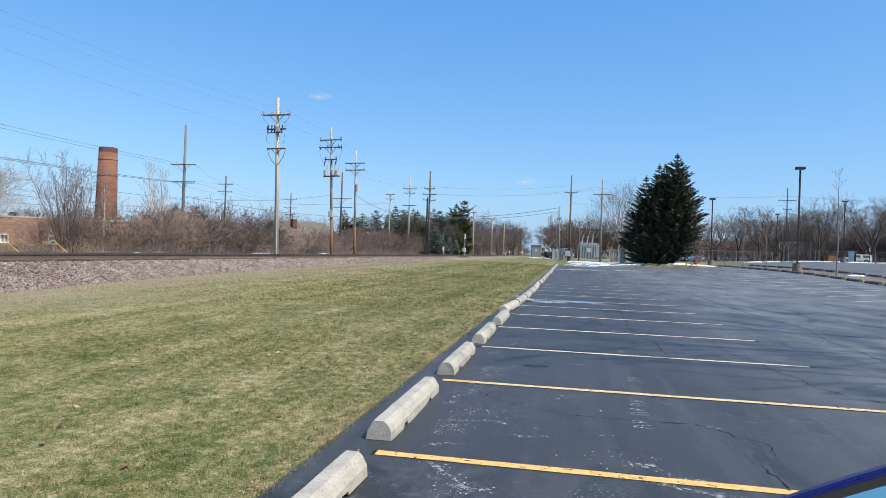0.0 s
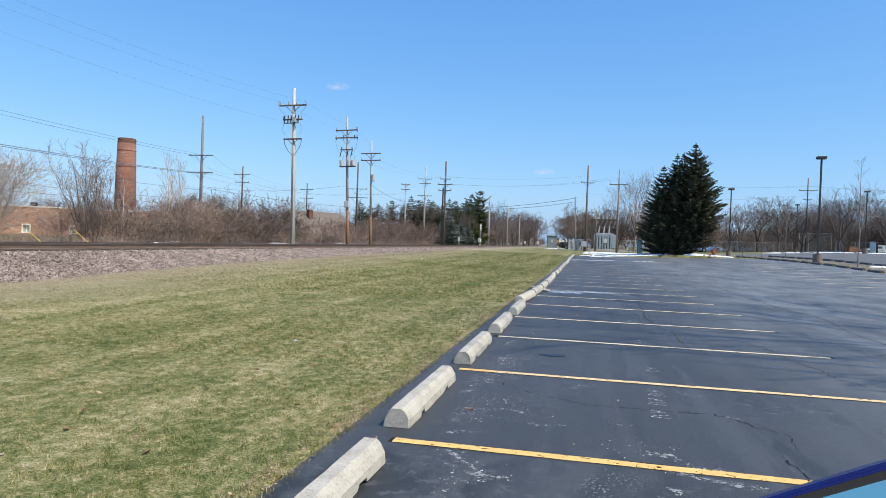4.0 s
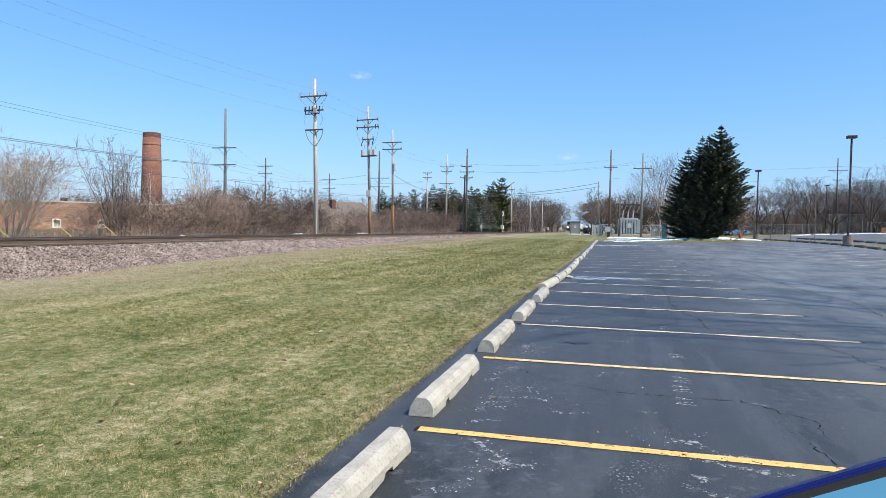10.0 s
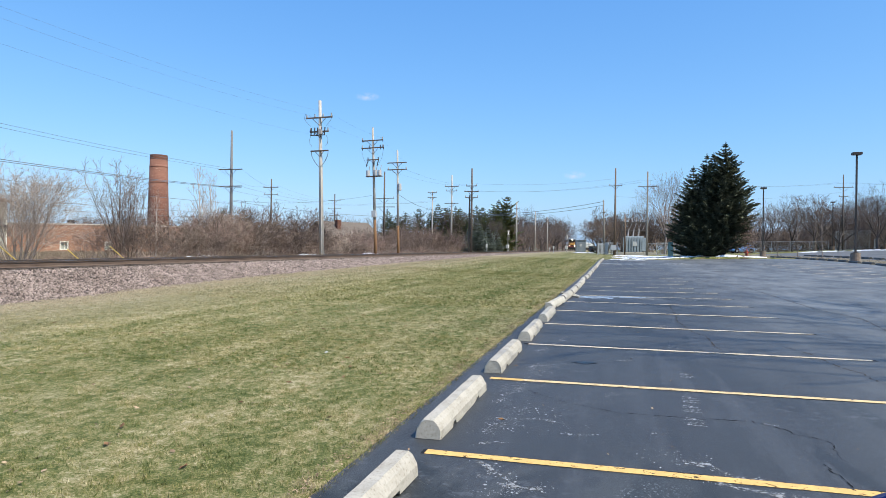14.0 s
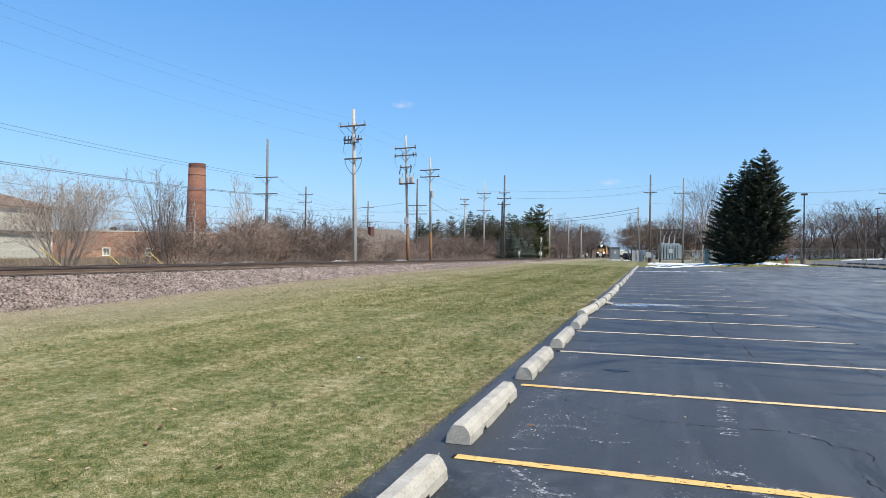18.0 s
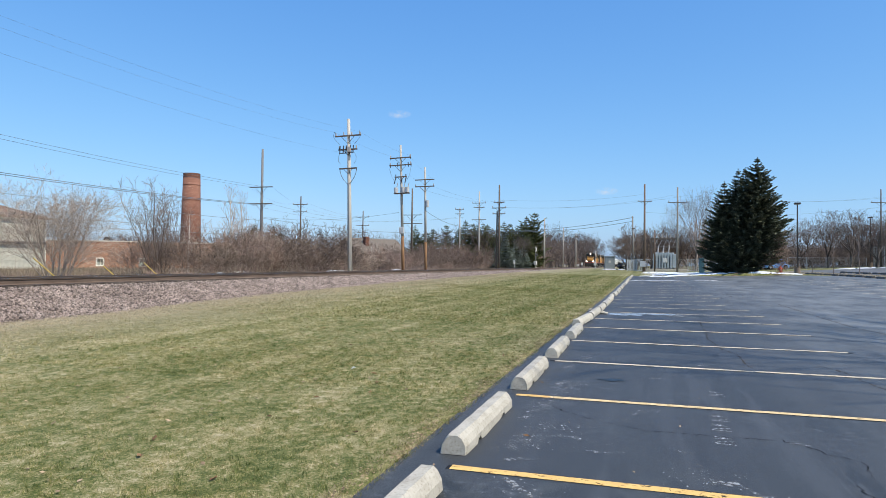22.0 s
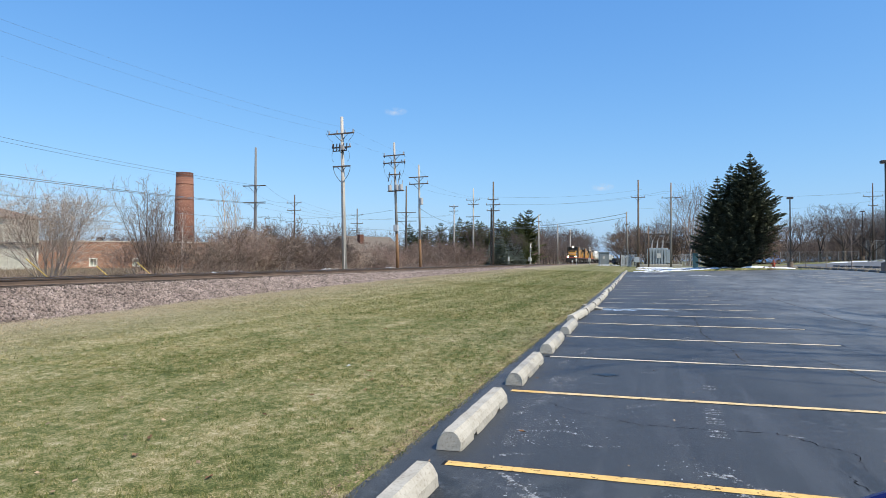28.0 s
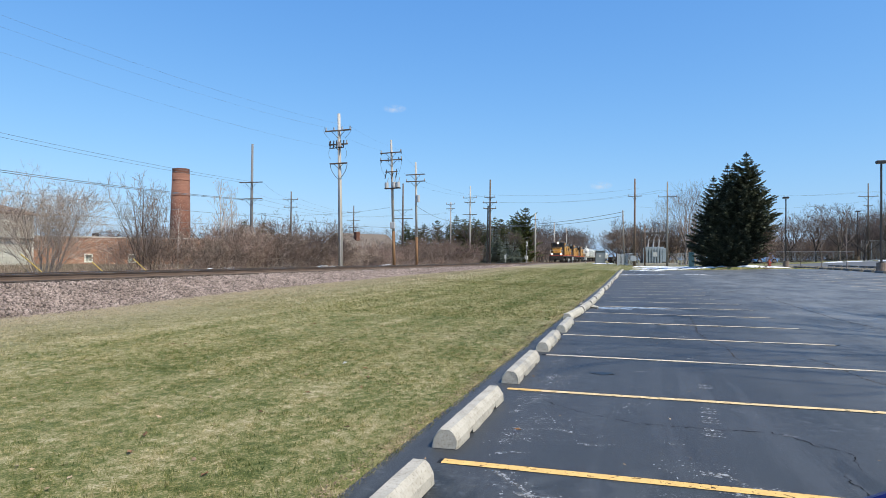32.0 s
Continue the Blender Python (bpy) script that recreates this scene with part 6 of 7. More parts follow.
# ---- small things beyond the second lot ----
M_CUBICLE = simple("pale_blue_plastic", (0.42, 0.52, 0.56), rough=0.5)
M_SIGNYELLOW = simple("yellow_sign_paint", (0.62, 0.44, 0.06), rough=0.5)
M_RUST = simple("rusty_brown_bin_paint", (0.26, 0.12, 0.06), rough=0.7)
wc = empty("toilet_cubicle", 45.8, 112, float(lie(45.8, 112)), -20)
part("cabin", box(0, 0, 1.05, 1.1, 1.1, 2.1, 0.04), M_CUBICLE, wc)
part("door", box(0, -0.56, 1.0, 0.8, 0.04, 1.8, 0.01), M_CUBICLE, wc)
part("roof", box(0, 0, 2.2, 1.2, 1.2, 0.22, 0.08), M_INSUL, wc, "pale domed roof")
part("side_panel", box(0.75, 0.1, 0.95, 0.35, 1.0, 1.9, 0.03), M_DARKMETAL, wc, "dark side panel")
wc.scale = (0.75, 0.75, 0.85)
tagged(wc, "pale blue plastic toilet cubicle beside the second lot", "toilet cubicle")
sign = empty("yellow_sign", 48.5, 112, float(lie(48.5, 112)), 0)
part("post", cylinder((0, 0, -0.2), (0, 0, 2.6), 0.05, sides=6), M_DARKMETAL, sign)
part("plate", box(0, -0.06, 2.3, 0.24, 0.03, 0.8, 0.01), M_SIGNYELLOW, sign, "yellow sign plate")
tagged(sign, "narrow yellow sign on a dark post", "sign")
bin_ = empty("waste_bin", 42.9, 112, float(lie(42.9, 112)), 10)
part("body", box(0, 0, 0.5, 1.5, 0.9, 1.0, 0.05), M_RUST, bin_)
part("lid", box(0, 0, 1.04, 1.55, 0.95, 0.08, 0.02), M_DARKMETAL, bin_)
tagged(bin_, "rusty brown waste bin beyond the second lot", "waste bin")


# ---- vehicles in the distance ----
M_VAN = simple("light_blue_van_paint", (0.17, 0.36, 0.72), rough=0.35, vary=0.05)
M_TYRE = simple("tyre_rubber", (0.02, 0.02, 0.02), rough=0.9)
M_TAIL = simple("red_lens", (0.25, 0.02, 0.02), rough=0.2)
M_RIM = simple("wheel_rim", (0.4, 0.4, 0.4), rough=0.4, metal=0.7)
M_BLACKCAR = simple("black_car_paint", (0.02, 0.02, 0.022), rough=0.3)
M_WHITECAR = simple("white_car_paint", (0.7, 0.7, 0.7), rough=0.35)


def wheel(parent, x, y, r, w=0.22):
    tyre = part("wheel", cylinder((x - w / 2, y, r), (x + w / 2, y, r), r, sides=18), M_TYRE, parent, "", True)
    part("rim", cylinder((x - w / 2 - 0.01, y, r), (x + w / 2 + 0.01, y, r), r * 0.6, sides=14), M_RIM, tyre, "steel rim")


def vehicle(name, x, y, turn, mat, length, height, label, category, hood=0.28, z=None):
    ob = empty(name, x, y, float(lie(x, y)) if z is None else z, turn)
    w = 1.8
    bm = bmesh.new()
    rings = []
    for f, lo, hi, hw in ((-0.5, 0.26, 0.50, 0.84), (-0.49, 0.20, 0.56, 0.93), (-0.42, 0.15, 0.585, 0.99), (-0.2, 0.13, 0.585, 1), (0.0, 0.13, 0.58, 1), (0.2, 0.13, 0.57, 1), (0.36, 0.14, 0.535, 0.98), (0.46, 0.17, 0.48, 0.92), (0.49, 0.2, 0.44, 0.85), (0.5, 0.24, 0.40, 0.78)):
        c = hw * w / 2
        lo, hi = lo * height, hi * height
        ring = [(-c * 0.9, lo), (-c * 0.985, lo + 0.06), (-c, lo * 0.5 + hi * 0.5), (-c * 0.97, hi - 0.06), (-c * 0.88, hi), (0, hi + 0.015), (c * 0.88, hi), (c * 0.97, hi - 0.06), (c, lo * 0.5 + hi * 0.5), (c * 0.985, lo + 0.06), (c * 0.9, lo)]
        rings.append([bm.verts.new((px, f * length, pz)) for px, pz in ring])
    for ra, rb in zip(rings, rings[1:]):
        for i in range(11):
            j = (i + 1) % 11
            bm.faces.new((ra[i], ra[j], rb[j], rb[i]))
    bm.faces.new(rings[0][::-1])
    bm.faces.new(rings[-1])
    bmesh.ops.recalc_face_normals(bm, faces=bm.faces)
    shell_body = part("body", bm, mat, ob, "", True)
    for s in (-1, 1):
        for yy in (-length * 0.3, length * 0.32):
            part("wheel_arch", cylinder((s * (w / 2 - 0.2), yy, height * 0.22), (s * (w / 2 + 0.004), yy, height * 0.22), height * 0.245, sides=20), M_TYRE, shell_body, "dark wheel arch")
        part("tail_light", box(s * w * 0.39, -length * 0.497, height * 0.46, 0.22, 0.06, 0.14, 0.02), M_TAIL, ob, "red tail light")
        part("door_handle", box(s * (w / 2 + 0.008), -length * 0.08, height * 0.52, 0.03, 0.16, 0.03, 0.005), M_DARKMETAL, ob)
        for yy in (-length * 0.13, length * 0.15):
            part("door_seam", box(s * (w / 2 - 0.001), yy, height * 0.37, 0.012, 0.012, height * 0.36), M_TYRE, ob, "dark door gap")
    h0 = length * (0.5 - hood)
    bm = bmesh.new()
    for s in (-1, 1):
        for yy, zz, ww in ((-length * 0.48, height * 0.55, w), (h0 + 0.25, height * 0.55, w), (h0 - 0.35, height, w * 0.86), (-length * 0.46, height, w * 0.86)):
            bm.verts.new((s * ww / 2, yy, zz))
    v = list(bm.verts)
    for f in ((0, 1, 2, 3), (7, 6, 5, 4), (0, 4, 5, 1), (1, 5, 6, 2), (2, 6, 7, 3), (3, 7, 4, 0)):
        bm.faces.new([v[i] for i in f])
    bmesh.ops.bevel(bm, geom=list(bm.edges), offset=0.07, segments=2, affect="EDGES")
    cabin = part("cabin", bm, mat, ob)
    part("windscreen", box(0, h0 - 0.03, height * 0.77, w * 0.78, 0.04, height * 0.34, 0.01, turn=pose(0, 0, 0, 33, 0, 0)), M_PANE, cabin)
    for s in (-1, 1):
        for yy in (-length * 0.3, -length * 0.02):
            part("side_window", box(s * w * 0.472, yy, height * 0.78, 0.03, length * 0.2, height * 0.26, 0.01, turn=pose(0, 0, 0, 0, -s * 8, 0)), M_PANE, cabin)
        for yy in (-length * 0.3, length * 0.32):
            wheel(ob, s * (w / 2 - 0.09), yy, height * 0.21)
        part("headlight", box(s * 0.55, length / 2 - 0.03, height * 0.42, 0.35, 0.10, 0.13, 0.03), M_INSUL, ob)
    part("bumper", box(0, length / 2 - 0.01, height * 0.27, w * 0.76, 0.12, 0.16, 0.04), M_DARKMETAL, ob)
    part("rear_bumper", box(0, -length / 2 + 0.01, height * 0.30, w * 0.82, 0.12, 0.16, 0.04), M_DARKMETAL, ob)
    return tagged(ob, label, category)


vehicle("van", 25.4, 136, -70, M_VAN, 4.8, 2.0, "light blue van parked beyond the spruces", "van", hood=0.18)
vehicle("pickup_truck", -2.6, 152, -60, M_BLACKCAR, 4.2, 1.5, "black vehicle parked beside the crossing", "car", hood=0.3)
vehicle("car", 47.6, 115, 80, M_WHITECAR, 4.6, 1.45, "white car parked near the fence", "car")

# ---- the train ----
M_LOCO = simple("grimy_yellow_locomotive_paint", (0.44, 0.235, 0.05), rough=0.55, vary=0.55, scale=1.6)
M_LOCOGREY = simple("grey_locomotive_paint", (0.085, 0.085, 0.085), rough=0.6)
M_LOCODARK = simple("grimy_underframe", (0.04, 0.035, 0.032), rough=0.85)
M_REDSTRIPE = simple("red_stripe", (0.45, 0.04, 0.03), rough=0.5)
M_CAR = simple("pale_grey_hopper_paint", (0.50, 0.52, 0.51), rough=0.6, random_amount=0.2)
M_CARWHITE = simple("whitish_hopper_paint", (0.68, 0.68, 0.66), rough=0.6)
M_GLASS = simple("dark_cab_glass", (0.02, 0.025, 0.03), rough=0.1)
M_BEAM = simple("lit_headlight", (1.0, 0.88, 0.65), emit=14.0, vary=0.0, bump=0)
axles = []


def truck_set(parent, y, axle_ys, r, frame_w, mat):
    tr = part("truck", box(-frame_w / 2, y, r + 0.02, 0.18, axle_ys[-1] - axle_ys[0] + 1.1, 0.45, 0.05), mat, parent)
    part("side_frame", box(frame_w / 2, y, r + 0.02, 0.18, axle_ys[-1] - axle_ys[0] + 1.1, 0.45, 0.05), mat, tr)
    part("bolster", box(0, y, r + 0.1, frame_w - 0.2, 0.5, 0.35, 0.03), mat, tr)
    for a in axle_ys:
        bm = cylinder((-0.80, 0, 0), (0.80, 0, 0), 0.09, sides=8)
        for s in (-0.72, 0.72):
            cylinder((s - 0.07, 0, 0), (s + 0.07, 0, 0), r, sides=18, bm=bm)
        ob = part("wheelset", bm, M_LOCODARK, parent)
        ob.location = (0, a, r)
        axles.append((ob, a, r))


def locomotive(lit):
    ob = empty("locomotive", 0, 0, 0)
    part("underframe", box(0, 11, 1.25, 2.95, 21.2, 0.32, 0.03), M_LOCODARK, ob)
    part("sill_stripe", box(0, 11, 1.46, 2.98, 21.0, 0.09, 0.01), M_REDSTRIPE, ob, "red sill stripe")
    part("pilot", box(0, 0.55, 0.75, 2.7, 0.4, 0.8, 0.05), M_LOCODARK, ob, "dark snow plow")
    part("coupler", box(0, 0.15, 0.85, 0.3, 0.7, 0.3, 0.04), M_LOCODARK, ob)
    nose = part("nose", box(0, 2.35, 2.35, 1.9, 2.2, 1.8, 0.15), M_LOCO, ob)
    # panels on the nose and cab front are darker than the yellow sides
    part("nose_panel", box(0, 1.245, 1.75, 1.6, 0.03, 0.6, 0.005), M_LOCODARK, nose, "dark lower front panel")
    part("nose_brow", box(0, 1.26, 3.1, 1.7, 0.06, 0.22, 0.02), M_LOCODARK, nose, "dark brow")
    for s in (-1, 1):
        part("nose_door", box(s * 0.96, 2.35, 2.3, 0.03, 1.4, 1.3, 0.005), M_LOCOGREY, nose, "grey side door")
        part("front_handrail", cylinder((s * 1.35, 0.75, 1.4), (s * 1.35, 0.75, 2.6), 0.03, sides=5), M_INSUL, ob, "pale handrail")
    part("front_handrail", cylinder((-1.35, 0.75, 2.55), (1.35, 0.75, 2.55), 0.03, sides=5), M_INSUL, ob, "pale handrail")
    cabn = part("cab", box(0, 4.6, 2.85, 3.05, 2.6, 2.7, 0.1), M_LOCO, ob)
    part("cab_roof", box(0, 4.6, 4.25, 3.0, 2.8, 0.22, 0.08), M_LOCOGREY, cabn, "grey cab roof")
    part("cab_face", box(0, 3.29, 2.85, 2.95, 0.03, 2.65, 0.01), M_LOCODARK, cabn, "dark cab front")
    for s in (-1, 1):
        part("windscreen", box(s * 0.62, 3.27, 3.75, 0.85, 0.04, 0.55, 0.01), M_GLASS, cabn)
        part("side_window", box(s * 1.53, 4.6, 3.6, 0.04, 1.5, 0.6, 0.01), M_GLASS, cabn)
    hood = part("hood", box(0, 13.4, 2.6, 1.9, 15.0, 2.3, 0.06), M_LOCO, ob)
    for i in range(12):
        for s in (-1, 1):
            part("hood_door", box(s * 0.96, 7.0 + 1.15 * i, 2.5, 0.04, 1.0, 1.7, 0.01), M_LOCO, hood)
            part("door_gap", box(s * 0.955, 7.57 + 1.15 * i, 2.5, 0.03, 0.14, 1.8), M_LOCODARK, hood, "dark gap between doors")
            if i in (1, 2, 5, 8, 9, 10):
                part("air_grille", box(s * 0.985, 7.0 + 1.15 * i, 2.95, 0.02, 0.85, 0.7), M_LOCODARK, hood, "dark air grille")
    part("hood_roof", box(0, 13.4, 3.98, 2.05, 15.0, 0.5, 0.1), M_LOCOGREY, ob, "grey hood roof")
    part("radiator_wing", box(0, 19.2, 4.1, 2.9, 3.4, 0.55, 0.08), M_LOCOGREY, ob)
    for y in (15.8, 17.0, 19.0, 20.2):
        part("roof_fan", cylinder((0, y, 4.2), (0, y, 4.45), 0.55, sides=16), M_LOCODARK, ob)
    part("exhaust_stack", box(0, 11.5, 4.35, 0.5, 1.0, 0.35, 0.03), M_LOCODARK, ob)
    part("fuel_tank", box(0, 11, 0.72, 2.6, 5.6, 0.75, 0.12), M_LOCODARK, ob)
    for y, ax in ((4.6, (3.0, 4.6, 6.2)), (17.4, (15.8, 17.4, 19.0))):
        truck_set(ob, y, ax, 0.5, 2.3, M_LOCOGREY)
    for s in (-1, 1):
        part("hand_rail", cylinder((s * 1.42, 6.2, 2.45), (s * 1.42, 21, 2.45), 0.03, sides=5), M_LOCO, ob)
        for i in range(9):
            part("rail_post", cylinder((s * 1.42, 6.2 + i * 1.85, 1.4), (s * 1.42, 6.2 + i * 1.85, 2.45), 0.022, sides=5), M_LOCO, ob)
        for y in (0.9, 21.2):
            part("step_well", box(s * 1.35, y, 0.75, 0.3, 0.6, 0.9, 0.03), M_LOCODARK, ob)
        part("ditch_light", cylinder((s * 1.0, 0.42, 1.75), (s * 1.0, 0.56, 1.75), 0.16), M_BEAM if lit else M_INSUL, ob, "lit white lamp" if lit else "")
        part("number_board", box(s * 0.8, 3.22, 4.22, 0.5, 0.05, 0.2, 0.01), M_GLASS, ob)
    part("headlight", cylinder((0, 3.1, 4.25), (0, 3.22, 4.25), 0.17), M_BEAM if lit else M_INSUL, ob, "lit white lamp" if lit else "")
    return tagged(ob, "yellow diesel locomotive with grey roof and lit headlights" if lit else "yellow diesel locomotive with grey roof coupled in line", "locomotive", "freight train")


def hopper(mat, tone_word):
    ob = empty("hopper_car", 0, 0, 0)
    bm = bmesh.new()
    prof = [(-1.55, 1.6), (-1.6, 3.6), (-1.3, 4.35), (0, 4.6), (1.3, 4.35), (1.6, 3.6), (1.55, 1.6), (0.8, 1.1), (-0.8, 1.1)]
    rings = [[bm.verts.new((x, y, z if 1.0 < y < 15.2 or z > 2 else max(z, 2.4))) for x, z in prof] for y in (0.9, 2.6, 13.8, 15.4)]
    k = len(prof)
    for a, b in zip(rings, rings[1:]):
        for i in range(k):
            bm.faces.new((a[i], a[(i + 1) % k], b[(i + 1) % k], b[i]))
    bm.faces.new(rings[0][::-1])
    bm.faces.new(rings[-1])
    bmesh.ops.recalc_face_normals(bm, faces=bm.faces)
    part("body", bm, mat, ob)
    for i in range(12):
        for s in (-1, 1):
            part("side_rib", box(s * 1.6, 1.8 + 1.17 * i, 2.6, 0.1, 0.1, 2.0, 0.01), mat, ob)
    part("centre_sill", box(0, 8.15, 1.0, 0.6, 15.4, 0.35), M_LOCODARK, ob)
    part("roof_walk", box(0, 8.15, 4.66, 0.6, 13.5, 0.06), M_LOCOGREY, ob)
    for y in (4.5, 8.15, 11.8):
        bm = bmesh.new()
        bmesh.ops.create_cone(bm, cap_ends=True, segments=4, radius1=0.5, radius2=1.5, depth=0.9, matrix=pose(0, y, 0.85, 0, 0, 45))
        part("outlet_hopper", bm, M_LOCODARK, ob)
    for y in (2.2, 14.1):
        truck_set(ob, y, (y - 0.85, y + 0.85), 0.45, 2.1, M_LOCODARK)
    for y in (0.2, 16.1):
        part("coupler", box(0, y, 0.85, 0.3, 0.6, 0.3, 0.03), M_LOCODARK, ob)
    return tagged(ob, tone_word + " covered hopper rail car", "rail car", "freight train")


consist = [(locomotive(True), 0), (locomotive(False), 22.3), (locomotive(False), 44.6)] + [(hopper(M_CARWHITE if i in (0, 5) else M_CAR, "whitish" if i in (0, 5) else "pale grey"), 67 + 16.5 * i) for i in range(11)]

# ---- the blue car beside the camera; only its door mirror reaches into view ----
M_CARBLUE = simple("deep_blue_car_paint", (0.007, 0.013, 0.11), rough=0.3, vary=0.1, spec=0.25)
M_SEAL = simple("black_rubber_seal", (0.015, 0.015, 0.015), rough=0.7)
M_MIRROR = simple("mirror_glass", (0.36, 0.56, 0.53), rough=0.04, metal=1.0, vary=0.03, bump=0.0)
auto = vehicle("blue_car", 3.17, -4.38, 0, M_CARBLUE, 4.1, 1.42, "small deep blue car standing beside the stalls", "car", z=0.0)


def slab(points, y0, y1, bevel):
    """An upright plate from an outline in x and z."""
    bm = bmesh.new()
    a = [bm.verts.new((x, y0, z)) for x, z in points]
    b = [bm.verts.new((x, y1, z)) for x, z in points]
    n = len(points)
    bm.faces.new(a)
    bm.faces.new(b[::-1])
    for i in range(n):
        bm.faces.new((a[(i + 1) % n], a[i], b[i], b[(i + 1) % n]))
    bmesh.ops.recalc_face_normals(bm, faces=bm.faces)
    if bevel:
        bmesh.ops.bevel(bm, geom=list(bm.edges), offset=bevel, segments=2, affect="EDGES")
    return bm


MX, MY, MZ = 1.70, -3.40, 1.098
shell = [(-0.23, -0.105), (-0.20, -0.086), (-0.10, -0.043), (0.0, 0.0), (0.10, 0.043), (0.17, 0.072), (0.22, 0.068), (0.25, 0.03), (0.25, -0.18), (0.20, -0.22), (-0.14, -0.24), (-0.22, -0.20)]
inner = [(x * 0.95 + 0.002, z * 0.93 - 0.010) for x, z in shell]
glass = [(x * 0.91 + 0.004, z * 0.87 - 0.022) for x, z in shell]
tilt = pose(MX - 3.17, MY + 4.38, MZ - 0.013, -18, 0.8, 0)
mirror = part("door_mirror", slab(shell, 0.0, 0.05, 0.006), M_CARBLUE, auto, "deep blue mirror housing")
mirror.matrix_basis = tilt
part("mirror_seal", slab(inner, -0.004, 0.004, 0.0), M_SEAL, mirror, "black rubber surround")
part("mirror_glass", slab(glass, -0.008, 0.003, 0.0), M_MIRROR, mirror, "reflecting mirror glass")
part("mirror_stalk", box(2.12 - 3.17, MY + 4.38 + 0.02, 0.96, 0.42, 0.08, 0.07, 0.02), M_SEAL, auto)


# ---- marks on the asphalt ----
M_CRACK = simple("dark_crack", (0.012, 0.012, 0.012), rough=0.95)
M_SEALCRACK = simple("brown_sealed_crack", (0.06, 0.05, 0.042), rough=0.95)


def crack(points, width, mat, seed, label):
    rng = random.Random(seed)
    pts = []
    for (xa, ya), (xb, yb) in zip(points, points[1:]):
        n = max(2, int(math.hypot(xb - xa, yb - ya) / 0.04))
        for i in range(n):
            f = i / n
            pts.append((xa + (xb - xa) * f + rng.uniform(-1, 1) * 0.020, ya + (yb - ya) * f + rng.uniform(-1, 1) * 0.020))
    V, F = [], []
    for i, (x, y) in enumerate(pts):
        j = min(i + 1, len(pts) - 1)
        h = max(1, i)
        dx, dy = pts[j][0] - pts[h - 1][0], pts[j][1] - pts[h - 1][1]
        L = math.hypot(dx, dy) + 1e-6
        w = width * rng.uniform(0.1, 1.0) * (0.12 if rng.random() < 0.2 else 1)
        for s in (-0.5, 0.5):
            px, py = x - dy / L * w * s, y + dx / L * w * s
            V.append((px, py, float(lie(px, py)) + 0.004))
    for i in range(len(pts) - 1):
        F.append((2 * i, 2 * i + 2, 2 * i + 3, 2 * i + 1))
    return tagged(mesh_thing("asphalt_crack", V, F, mat), label, "crack", "asphalt cracks", "structure")


crack([(0.45, 2.25), (0.58, 2.09), (0.9, 1.82), (1.33, 1.57), (1.98, 1.56), (2.46, 1.6)], 0.015, M_CRACK, 1, "thin crack in the asphalt")
crack([(2.46, 1.6), (2.61, 1.49), (2.76, 1.25), (2.9, 1.19), (2.94, 1.07), (2.9, 0.86), (2.89, 0.61)], 0.014, M_CRACK, 2, "open jagged crack in the asphalt")
crack([(2.74, 0.51), (2.75, 0.31), (2.77, 0.18), (2.77, 0.05)], 0.014, M_CRACK, 3, "open jagged crack in the asphalt")
crack([(2.7, 14), (2.62, 11), (2.54, 9.53), (2.65, 7.87), (2.82, 7.24), (2.79, 6.33), (2.82, 5.75)], 0.035, M_SEALCRACK, 4, "brown weathered crack in the asphalt")
crack([(3.79, 6.46), (4.02, 5.87), (4.05, 5.23), (4.11, 4.72), (4.23, 4.37), (4.2, 3.89), (4.35, 3.62), (4.41, 3.34), (4.68, 3.21), (5.4, 3.0)], 0.03, M_SEALCRACK, 5, "brown weathered crack in the asphalt")
crack([(6.3, 24), (6.22, 17.15), (6.19, 13.92), (6.46, 11.35), (6.12, 8.78), (6.12, 7.54), (6.06, 6.46), (6.2, 3)], 0.04, M_SEALCRACK, 6, "long crack down the middle of the lot")
for i in range(12):
    r = random.Random(200 + i)
    x, y = r.uniform(5, 18), r.uniform(12, 62)
    pts = [(x, y)]
    for _ in range(5):
        x, y = x + r.uniform(-1.2, 1.2), y + r.uniform(-0.3, 1.5)
        pts.append((x, y))
    crack(pts, 0.05, M_SEALCRACK, 20 + i, "weathered crack in the asphalt")


M_OIL = simple("oil_stain", (0.012, 0.013, 0.015), rough=0.4)


def blotch(name, cx, cy, rx, ry, turn, mat, seed, label):
    """A ragged flat patch lying on the asphalt."""
    rng = random.Random(seed)
    V, F = [(cx, cy, float(lie(cx, cy)) + 0.006)], []
    n = 40
    c, s = math.cos(radians(turn)), math.sin(radians(turn))
    for k in range(n):
        a = 6.2832 * k / n
        f = rng.uniform(0.45, 1.1)
        u, v = rx * f * math.cos(a), ry * f * math.sin(a)
        x, y = cx + c * u - s * v, cy + s * u + c * v
        V.append((x, y, float(lie(x, y)) + 0.006))
    F = [(0, 1 + k, 1 + (k + 1) % n) for k in range(n)]
    return tagged(mesh_thing(name, V, F, mat), label, "road marking", "worn paint remains", "structure")


blotch("oil_stain", 0.93, 4.08, 0.16, 0.12, 20, M_OIL, 11, "small dark oil stain on the asphalt")


